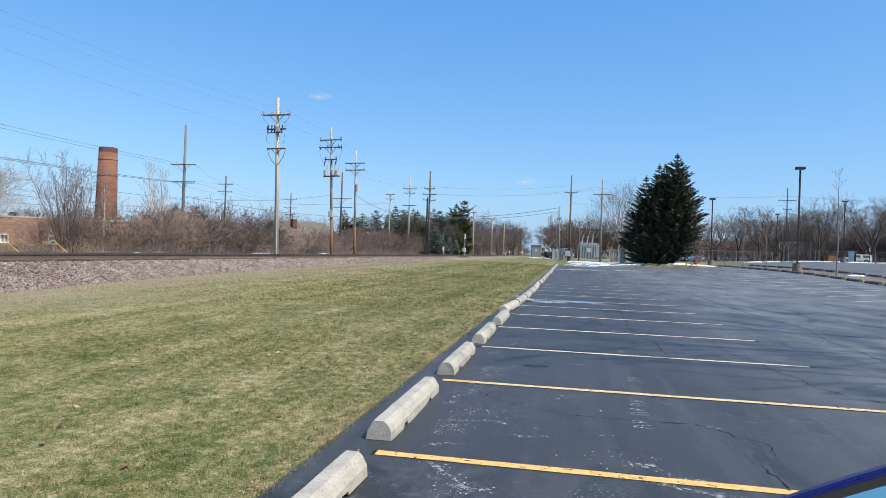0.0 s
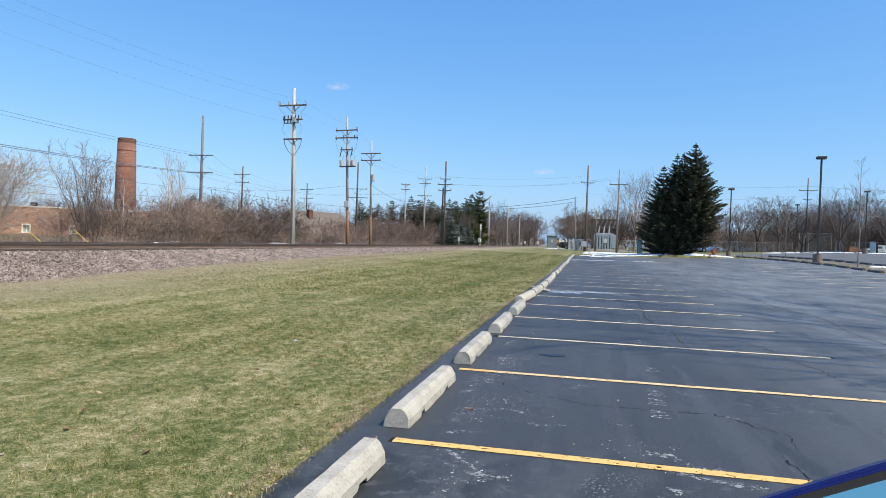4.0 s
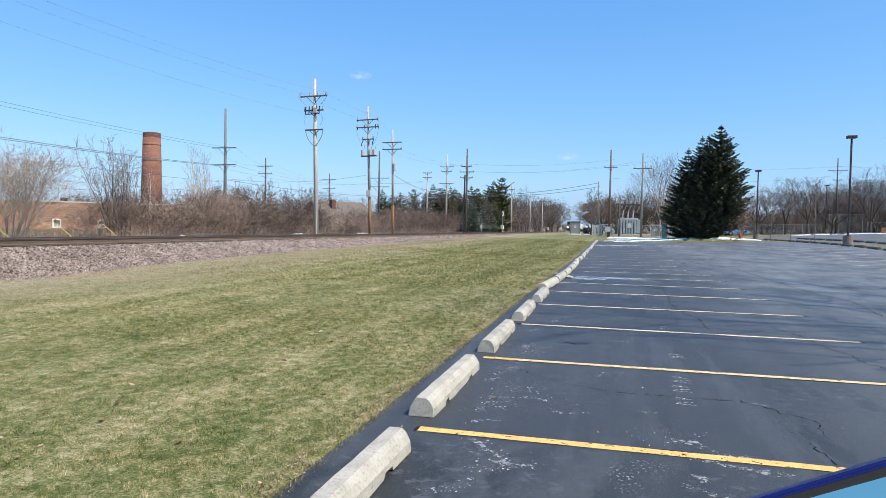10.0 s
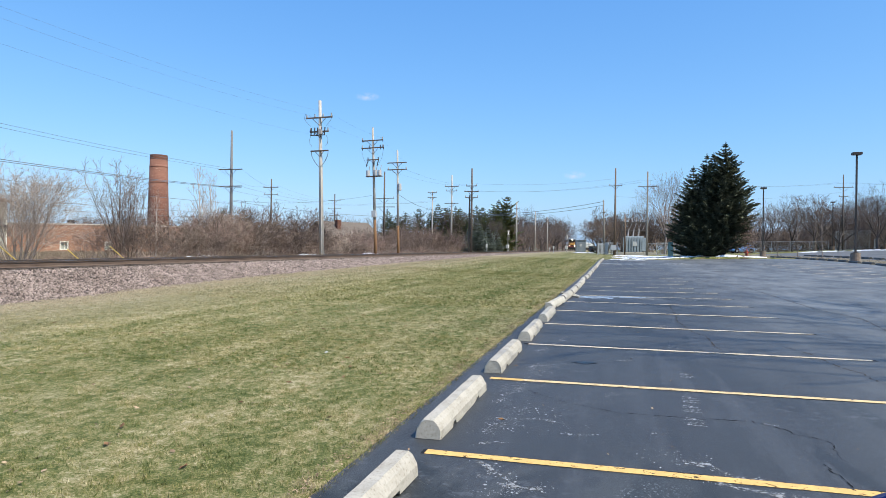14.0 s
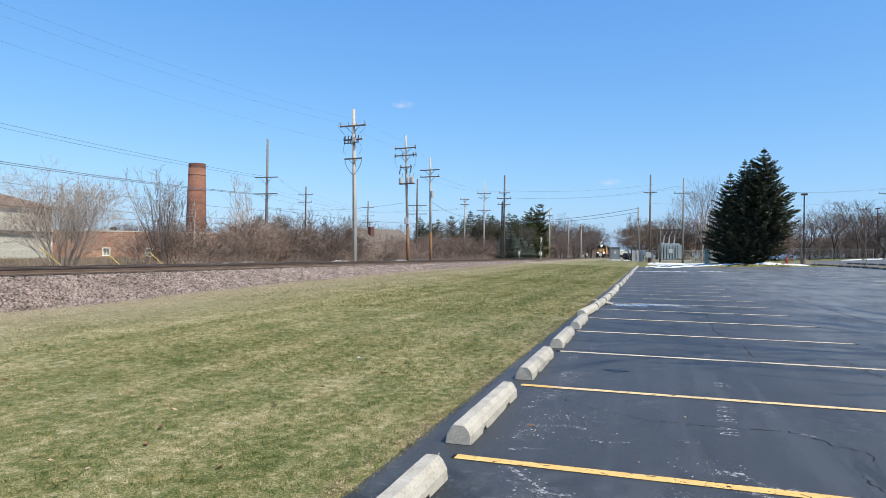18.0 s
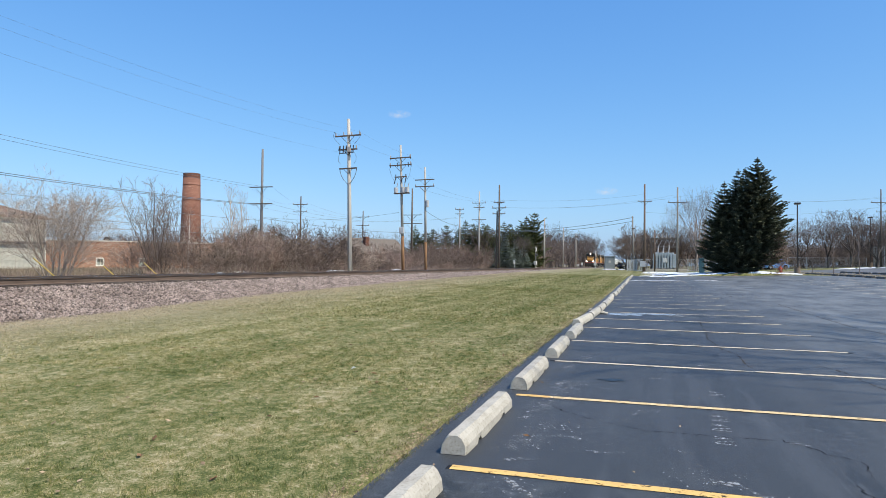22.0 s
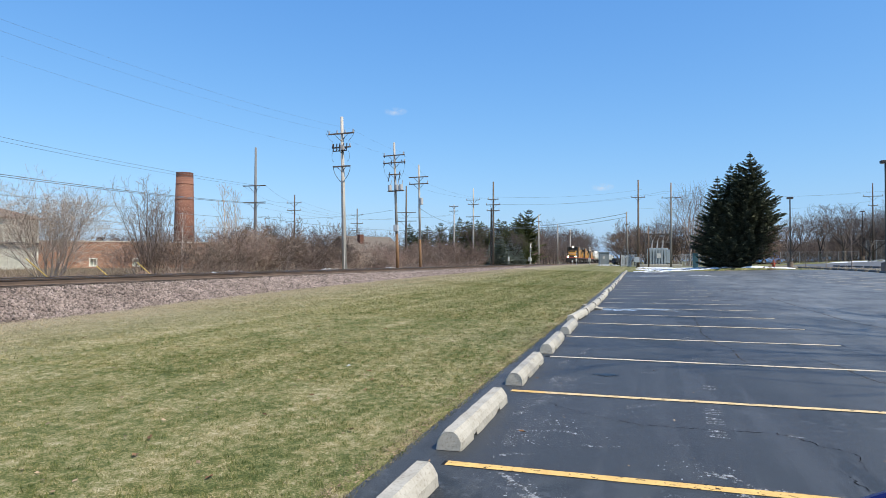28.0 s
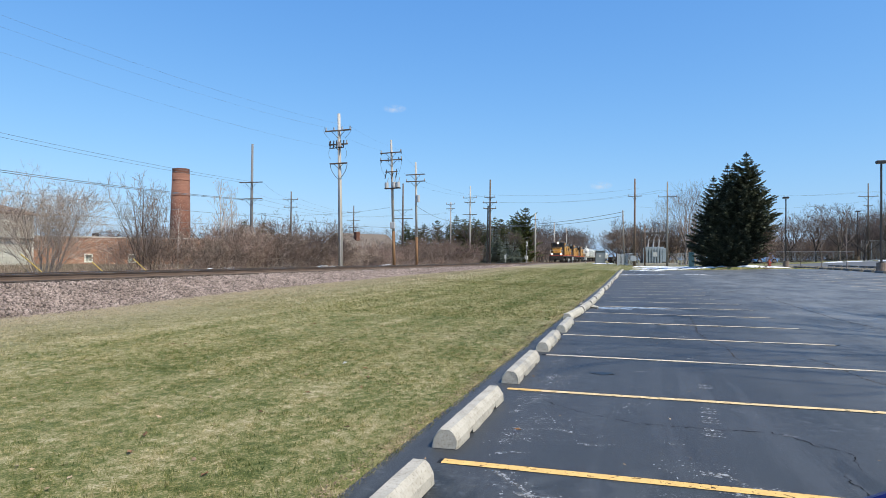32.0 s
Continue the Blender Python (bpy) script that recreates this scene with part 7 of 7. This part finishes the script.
def smear(points, width, seed, count=1.0):
    """A broken streak of old chalky paint, left as many small flakes."""
    r = np.random.RandomState(seed)
    p = np.array(points, float)
    seg = np.linalg.norm(np.diff(p, axis=0), axis=1)
    run = np.concatenate([[0], np.cumsum(seg)])
    n = int(run[-1] * 430 * count)
    s = np.sort(r.rand(n)) * run[-1]
    s = s[np.sin(s * 23 + seed) + 0.6 * np.sin(s * 61 + 2 * seed) > -0.55]
    n = len(s)
    x = np.interp(s, run, p[:, 0]) + r.normal(0, width * 0.45, n) + 0.03 * np.sin(s * 17 + seed)
    y = np.interp(s, run, p[:, 1]) + r.normal(0, width * 0.45, n) + 0.03 * np.sin(s * 13 + 2 * seed)
    size = np.clip(np.exp(r.normal(-6.05, 0.65, n)), 0.001, 0.013)
    k = 8
    a = np.arange(k) * 6.2832 / k
    rad = size[:, None] * r.uniform(0.2, 1.4, (n, k))
    X, Y = x[:, None] + rad * np.cos(a) * 1.1, y[:, None] + rad * np.sin(a) * 1.2
    V = np.stack([X, Y, lie(X, Y) + 0.002], -1).reshape(-1, 3)
    ob = quick_mesh("paint_smear", V, np.arange(n * k).reshape(-1, k), M_FLAKE)
    return tagged(ob, "chalky smear of old white paint on the asphalt", "road marking", "worn paint remains", "structure")


def chalk(points, width, seed):
    """A thin ragged film of chalky residue."""
    rng = random.Random(seed)
    pts = []
    for (xa, ya), (xb, yb) in zip(points, points[1:]):
        n = max(2, int(math.hypot(xb - xa, yb - ya) / 0.02))
        pts += [(xa + (xb - xa) * i / n, ya + (yb - ya) * i / n) for i in range(n)]
    V, m = [], len(pts)
    for i, (x, y) in enumerate(pts):
        w = width * (0.55 + 0.25 * math.sin(i * 0.31 + seed) + 0.2 * math.sin(i * 0.83 + 2 * seed)) * min(1, 5 * i / m, 5 * (m - 1 - i) / m)
        o = 0.25 * width * math.sin(i * 0.19 + seed)
        for s in (-0.5, 0.5):
            yy = y + o + w * s * rng.uniform(0.8, 1.2)
            V.append((x, yy, float(lie(x, yy)) + 0.0025))
    ob = mesh_thing("chalk_film", V, [(2 * i, 2 * i + 2, 2 * i + 3, 2 * i + 1) for i in range(m - 1)], M_FILM)
    return tagged(ob, "pale chalky residue on the asphalt", "road marking", "worn paint remains", "structure")


for i, (pts, w) in enumerate(((((1.73, 0.24), (1.96, 0.25), (2.06, 0.11), (2.2, 0.05), (2.34, 0.04)), 0.06), (((1.87, -0.11), (2.11, -0.13), (2.26, -0.16), (2.47, -0.24)), 0.05), (((1.83, -0.41), (1.96, -0.43)), 0.05), (((1.76, -0.54), (1.87, -0.6), (1.99, -0.73)), 0.06), (((1.6, 0.99), (1.75, 0.98)), 0.035), (((2.48, 1.59), (2.64, 1.54)), 0.03), (((0.38, -0.08), (0.55, -0.3), (0.75, -0.48)), 0.05), (((0.28, 0.24), (0.42, 0.36), (0.58, 0.44)), 0.035), (((0.6, -0.52), (0.9, -0.5)), 0.04))):
    chalk(pts, w * 2.3, i)
    smear(pts, w * 0.8, 540 + i, 0.6)
for x, y in ((1.97, 2.31), (1.94, 1.92), (1.92, 1.45), (2.06, 3.6), (2.1, 5.9), (2.15, 8.6)):
    for k in range(4):
        smear(((x - 0.02, y - 0.11 + 0.07 * k), (x + 0.13, y - 0.09 + 0.07 * k)), 0.012, 570 + k, 1.0)
for i, (pts, w) in enumerate(((((0.2, 1.55), (0.3, 2.0), (0.39, 2.45)), 0.05), (((0.18, 2.1), (0.22, 2.5)), 0.06), (((0.3, 3.3), (0.38, 3.9)), 0.05), (((0.25, 1.0), (0.6, 1.15), (0.95, 1.05)), 0.04), (((0.9, 0.75), (1.2, 0.8)), 0.03), (((0.24, 4.7), (0.36, 5.2)), 0.06), (((1.3, 4.3), (1.6, 4.5)), 0.035), (((0.3, -1.1), (0.6, -0.85)), 0.06), (((0.3, 0.6), (0.5, 1.7)), 0.14), (((0.35, 2.6), (0.6, 3.9)), 0.14), (((0.5, -0.7), (0.9, -0.5)), 0.10), (((0.45, 5.6), (0.6, 6.6)), 0.14), (((1.2, 2.2), (1.5, 2.5)), 0.1))):
    smear(pts, w, 500 + i, 1.1)
for i, (x, y, w, k) in enumerate(((0.62, 1.35, 0.26, 1.2), (0.45, 0.75, 0.2, 1.3), (0.42, 2.35, 0.16, 1.4), (0.95, 0.95, 0.18, 0.7), (0.55, -0.35, 0.22, 0.7), (1.1, 1.9, 0.2, 0.8), (0.4, 3.6, 0.15, 1.4), (1.75, 0.35, 0.2, 0.8))):
    smear(((x - 0.18, y - 0.1), (x + 0.05, y + 0.15), (x + 0.2, y + 0.05)), w, 640 + i, k)
blotch("blue_marking", 0.75, 15.7, 0.75, 0.55, 4, M_BLUE, 300, "worn blue accessible-stall paint")
blotch("blue_marking", 1.7, 16.1, 0.9, 0.3, 0, M_BLUE, 301, "worn blue accessible-stall paint")
for i, (cx, cy, rx, ry) in enumerate(((2.2, 15.7, 0.3, 0.5), (5.6, 15.6, 0.7, 0.15), (0.6, 15.6, 0.45, 0.22), (2.6, 15.4, 1.2, 0.08), (1.9, 19.5, 0.2, 0.7))):
    blotch("paint_residue", cx, cy, rx, ry, 8, M_WHITE, 310 + i, "worn whitish residue on the asphalt")


# ---- lawn, ballast stones and litter ----
def blades(name, count, x0, x1, y0, y1, length, width, mat, seed, label, power=1.0, upright=0.45):
    """Short grass as single slim blades over a stretch of lawn."""
    r = np.random.RandomState(seed)
    x = r.uniform(x0, x1, count)
    y = y0 + (y1 - y0) * r.rand(count) ** power
    z = lie(x, y) - 0.012
    a = r.uniform(0, 6.283, count)
    ln = length * r.uniform(0.45, 1.25, count) * (0.75 + 0.45 * np.sin(x * 17 + 3 * np.sin(y * 5)) * np.sin(y * 19 + 2 * np.sin(x * 7)))
    lean = r.uniform(upright, upright + 0.95, count)
    b = r.uniform(0, 6.283, count)
    tip = np.stack([x + np.cos(b) * ln * np.sin(lean), y + np.sin(b) * ln * np.sin(lean), z + 0.008 + ln * np.cos(lean)], 1)
    d = np.stack([np.cos(a), np.sin(a), 0 * a], 1) * (width * r.uniform(0.6, 1.4, count))[:, None]
    p = np.stack([x, y, z], 1)
    V = np.stack([p - d, p + d, tip], 1).reshape(-1, 3)
    return tagged(quick_mesh(name, V, np.arange(count * 3).reshape(-1, 3), mat), label, "grass", kind="stuff")


M_STRIP = material("dormant_strip_grass", [(0.3, (0.16, 0.135, 0.10)), (0.7, (0.30, 0.26, 0.20))], scale=0.8, island=0.3, bump=0, rough=0.9)
M_WEEDS = material("dry_weeds", [(0.3, (0.13, 0.10, 0.07)), (0.7, (0.31, 0.25, 0.18))], scale=0.6, island=0.45, bump=0, rough=0.9)
M_STRAW = material("dead_grass", [(0.3, (0.22, 0.175, 0.12)), (0.7, (0.43, 0.36, 0.26))], scale=3, island=0.35, bump=0, rough=0.9)
blades("lawn_grass", 260000, -6.2, -0.52, -3.0, 6, 0.036, 0.0031, M_BLADES, 1, "short half-dormant lawn grass")
blades("lawn_grass", 240000, -12.5, -0.52, 4, 20, 0.042, 0.0046, M_BLADES, 2, "short half-dormant lawn grass", 1.2)
blades("lawn_grass", 120000, -12.6, -0.52, 18, 68, 0.045, 0.008, M_BLADES, 3, "short half-dormant lawn grass", 1.3)
blades("grass_tufts", 50000, -7.0, -0.52, -3.0, 4.5, 0.030, 0.0075, M_TUFTS, 21, "small tufts of green and straw-coloured lawn grass", 1.0, 0.1)
blades("grass_tufts", 60000, -12.5, -0.52, 2.5, 13, 0.038, 0.014, M_TUFTS, 22, "small tufts of green and straw-coloured lawn grass", 1.1, 0.1)
blades("grass_tufts", 60000, -12.5, -0.52, 11, 32, 0.05, 0.026, M_TUFTS, 23, "small tufts of green and straw-coloured lawn grass", 1.1, 0.1)
blades("grass_tufts", 30000, -12.5, -0.52, 28, 68, 0.06, 0.045, M_TUFTS, 24, "small tufts of green and straw-coloured lawn grass", 1.1, 0.1)
blades("lawn_grass", 60000, -12.6, -6, -3, 6, 0.036, 0.0036, M_BLADES, 6, "short half-dormant lawn grass")
blades("dead_grass", 14000, -12.9, -11.9, 2, 60, 0.085, 0.005, M_STRAW, 4, "dry straw-coloured grass along the ballast", 1.4)
blades("dead_grass", 90000, -12.9, -10.6, 2, 60, 0.05, 0.006, M_STRAW, 14, "dry straw-coloured grass along the ballast", 1.3)
blades("dead_grass", 26000, -0.62, -0.40, -3, 30, 0.03, 0.003, M_STRAW, 5, "dry grass and thatch along the asphalt edge", 1.6)
blades("edge_thatch", 16000, -0.56, -0.35, -3, 26, 0.022, 0.004, M_WEEDS, 16, "brown thatch and soil along the asphalt edge", 1.5, 0.6)
blades("lawn_edge_grass", 14000, -0.56, -0.37, -3, 20, 0.05, 0.0035, M_BLADES, 15, "grass tufts leaning over the asphalt edge", 1.5)
blades("dry_weeds", 60000, -56, -19.6, 10, 52, 0.50, 0.016, M_WEEDS, 31, "tall dry weeds in front of the brick wall", 1.0, 0.05)
blades("dry_weeds", 16000, -23.5, -19.2, 34, 100, 0.40, 0.014, M_WEEDS, 32, "tall dry weeds along the far side of the track", 1.0, 0.05)
blades("strip_grass", 60000, 19.7, 22.6, 30, 95, 0.06, 0.014, M_STRIP, 7, "dry grass on the strip between the lots")


def stones(name, count, seed, y0, y1, size, power):
    r = np.random.RandomState(seed)
    x = r.uniform(-14.05, -12.2, count)
    y = y0 + (y1 - y0) * r.rand(count) ** power
    z = ballast_height(x, y) + 0.004
    base = np.array([(1, 0, 0), (-1, 0, 0), (0, 1, 0), (0, -1, 0), (0, 0, 1), (0, 0, -1)], float)
    tri = np.array([(0, 2, 4), (2, 1, 4), (1, 3, 4), (3, 0, 4), (2, 0, 5), (1, 2, 5), (3, 1, 5), (0, 3, 5)])
    s = size * r.uniform(0.6, 1.35, (count, 1, 1)) * r.uniform(0.6, 1.2, (count, 6, 1))
    q = r.normal(size=(count, 4))
    q /= np.linalg.norm(q, axis=1, keepdims=True)
    w, a, b, c = q.T
    R = np.stack([1 - 2 * (b * b + c * c), 2 * (a * b - c * w), 2 * (a * c + b * w), 2 * (a * b + c * w), 1 - 2 * (a * a + c * c), 2 * (b * c - a * w), 2 * (a * c - b * w), 2 * (b * c + a * w), 1 - 2 * (a * a + b * b)], 1).reshape(-1, 3, 3)
    V = np.einsum("nij,nkj->nki", R, base[None] * s) + np.stack([x, y, z], 1)[:, None, :]
    F = (np.arange(count)[:, None, None] * 6 + tri[None]).reshape(-1, 3)
    return tagged(quick_mesh(name, V.reshape(-1, 3), F, M_STONE), "loose pinkish grey crushed stone on the railway bank", "ballast", kind="stuff")


stones("ballast_stones", 44000, 1, 3, 34, 0.041, 1.0)
stones("ballast_stones", 26000, 2, 20, 85, 0.062, 1.15)


def litter(name, count, seed, mat, size, label, spread, mid, y1, power):
    """Dead leaf crumbs gathered in drifts along the asphalt edge."""
    r = np.random.RandomState(seed)
    y = -3.5 + (y1 + 3.5) * r.rand(count) ** power
    drift = 0.5 + 0.5 * np.sin(y * 2.3 + 1.5 * np.sin(y * 0.9)) * np.sin(y * 0.57 + 1)
    keep = r.rand(count) < 0.25 + 0.75 * drift
    y = y[keep]
    k = len(y)
    x = mid + r.normal(0, spread, k) + 0.03 * np.sin(y * 3.1)
    a, s = r.uniform(0, 6.283, k), size * r.uniform(0.5, 1.4, k)
    z = lie(x, y) + 0.010 + 0.012 * r.rand(k)
    u = np.stack([np.cos(a), np.sin(a), r.uniform(-0.4, 0.4, k)], 1) * s[:, None]
    w = np.stack([-np.sin(a), np.cos(a), r.uniform(-0.5, 0.5, k)], 1) * s[:, None] * 0.55
    p = np.stack([x, y, z], 1)
    V = np.stack([p - u, p + w, p + u, p - w], 1).reshape(-1, 3)
    return tagged(quick_mesh(name, V, np.arange(k * 4).reshape(-1, 4), mat), label, "leaf litter", kind="stuff")


M_CRUMB = material("leaf_crumbs", [(0.3, (0.15, 0.10, 0.06)), (0.7, (0.40, 0.29, 0.19))], scale=6, island=0.5, bump=0, rough=0.95)
litter("leaf_litter", 9000, 71, M_CRUMB, 0.0105, "brown leaf crumbs along the asphalt edge", 0.05, -0.49, 45, 1.5)
litter("leaf_litter", 1200, 72, M_CRUMB, 0.022, "brown leaf crumbs scattered on the lawn", 2.6, -3.6, 25, 1.2)

M_LEAF = material("dead_leaf", [(0.3, (0.12, 0.06, 0.03)), (0.7, (0.28, 0.16, 0.08))], scale=6, random_amount=0.3, bump=0)
leaf = [(0, 0, 0.01), (0.03, 0.018, 0.022), (0.07, 0.012, 0.016), (0.085, 0, 0.03), (0.07, -0.014, 0.018), (0.03, -0.02, 0.026)]
leaf_me = bpy.data.meshes.new("dead_leaf")
leaf_me.from_pydata(leaf, [], [(0, 1, 2), (0, 2, 3), (0, 3, 4), (0, 4, 5)])
leaf_me.materials.append(M_LEAF)
rl = random.Random(44)
spots = [(0.42, 0.98), (-2.0, 1.8), (-1.6, 2.2)] + [(-0.5 - rl.random() * 8, rl.uniform(-1, 16)) for _ in range(34)]
for x, y in spots:
    ob = new("dead_leaf", leaf_me)
    ob.matrix_basis = pose(x, y, float(lie(x, y)) + 0.004, rl.uniform(-8, 8), rl.uniform(-8, 8), rl.uniform(0, 360))
    tagged(ob, "curled brown dead leaf lying on the ground", "leaf", "dead leaves")
scrap = mesh_thing("paper_scrap", [(0, 0, 0.02), (0.09, 0.01, 0.05), (0.08, 0.08, 0.03), (0.01, 0.07, 0.06), (0.045, 0.04, 0.075)], [(0, 1, 4), (1, 2, 4), (2, 3, 4), (3, 0, 4)], M_WHITE_ENAMEL)
scrap.matrix_basis = pose(-2.5, 3.65, float(lie(-2.5, 3.65)) + 0.0)
scrap.scale = (0.65, 0.65, 0.55)
tagged(scrap, "crumpled scrap of white paper on the lawn", "litter")


# ---- two small clouds ----
def cloud_material():
    m = bpy.data.materials.new("thin_cloud")
    m.use_nodes = True
    n, l = m.node_tree.nodes, m.node_tree.links
    n.remove(n["Principled BSDF"])
    out = n["Material Output"]
    co, t = n.new("ShaderNodeTexCoord"), n.new("ShaderNodeTexNoise")
    t.inputs["Scale"].default_value, t.inputs["Detail"].default_value = 0.045, 8.0
    l.new(co.outputs["Object"], t.inputs["Vector"])
    g = n.new("ShaderNodeTexGradient")
    g.gradient_type = "SPHERICAL"
    mp = n.new("ShaderNodeMapping")
    mp.inputs["Scale"].default_value = (1 / 40, 1, 1 / 14)
    l.new(co.outputs["Object"], mp.inputs["Vector"])
    l.new(mp.outputs["Vector"], g.inputs["Vector"])
    mul = n.new("ShaderNodeMath")
    mul.operation = "MULTIPLY"
    l.new(g.outputs["Fac"], mul.inputs[0])
    r = n.new("ShaderNodeMapRange")
    r.inputs["From Min"].default_value, r.inputs["From Max"].default_value = 0.38, 0.75
    l.new(t.outputs["Fac"], r.inputs["Value"])
    l.new(r.outputs["Result"], mul.inputs[1])
    e, tr, mx = n.new("ShaderNodeEmission"), n.new("ShaderNodeBsdfTransparent"), n.new("ShaderNodeMixShader")
    e.inputs["Color"].default_value, e.inputs["Strength"].default_value = (0.92, 0.95, 1, 1), 0.85
    l.new(mul.outputs[0], mx.inputs["Fac"])
    l.new(tr.outputs[0], mx.inputs[1])
    l.new(e.outputs[0], mx.inputs[2])
    l.new(mx.outputs[0], out.inputs["Surface"])
    return m


M_CLOUD = cloud_material()
clouds = []
for x, z, s, drift in ((-364, 221, 0.48, 24), (-61, 101, 0.42, 17)):
    ob = mesh_thing("cloud", [(-45, 0, -16), (45, 0, -16), (45, 0, 16), (-45, 0, 16)], [(0, 1, 2, 3)], M_CLOUD)
    ob.matrix_basis = pose(x, 900, z, 0, 0, 18 if x < -100 else 3)
    clouds.append((ob, x, z, drift, 18 if x < -100 else 3))
    ob.scale = (s, 1, s)
    tagged(ob, "small thin white wisp of cloud", "cloud", kind="structure")


# ---- everything that moves ----
def motions():
    for car, back in consist:
        walk(car, [(t, pose(TRACK_X, 140.4 + back + 6.55 * (32 - t), RAIL_Z)) for t in range(0, 33, 2)])
    # the clouds drift slowly
    for ob, x, z, drift, turn in clouds:
        walk(ob, [(t, pose(x + drift * t / 32, 900, z, 0, 0, turn)) for t in (0, 8, 16, 24, 32)])
    # the leading locomotive's wheelsets roll
    for ob, y, r in axles[:6]:
        walk(ob, [(0.1 * i, Matrix.Translation((0, y, r)) @ Matrix.Rotation(6.55 * 0.1 * i / r, 4, "X")) for i in range(321)])


motions()
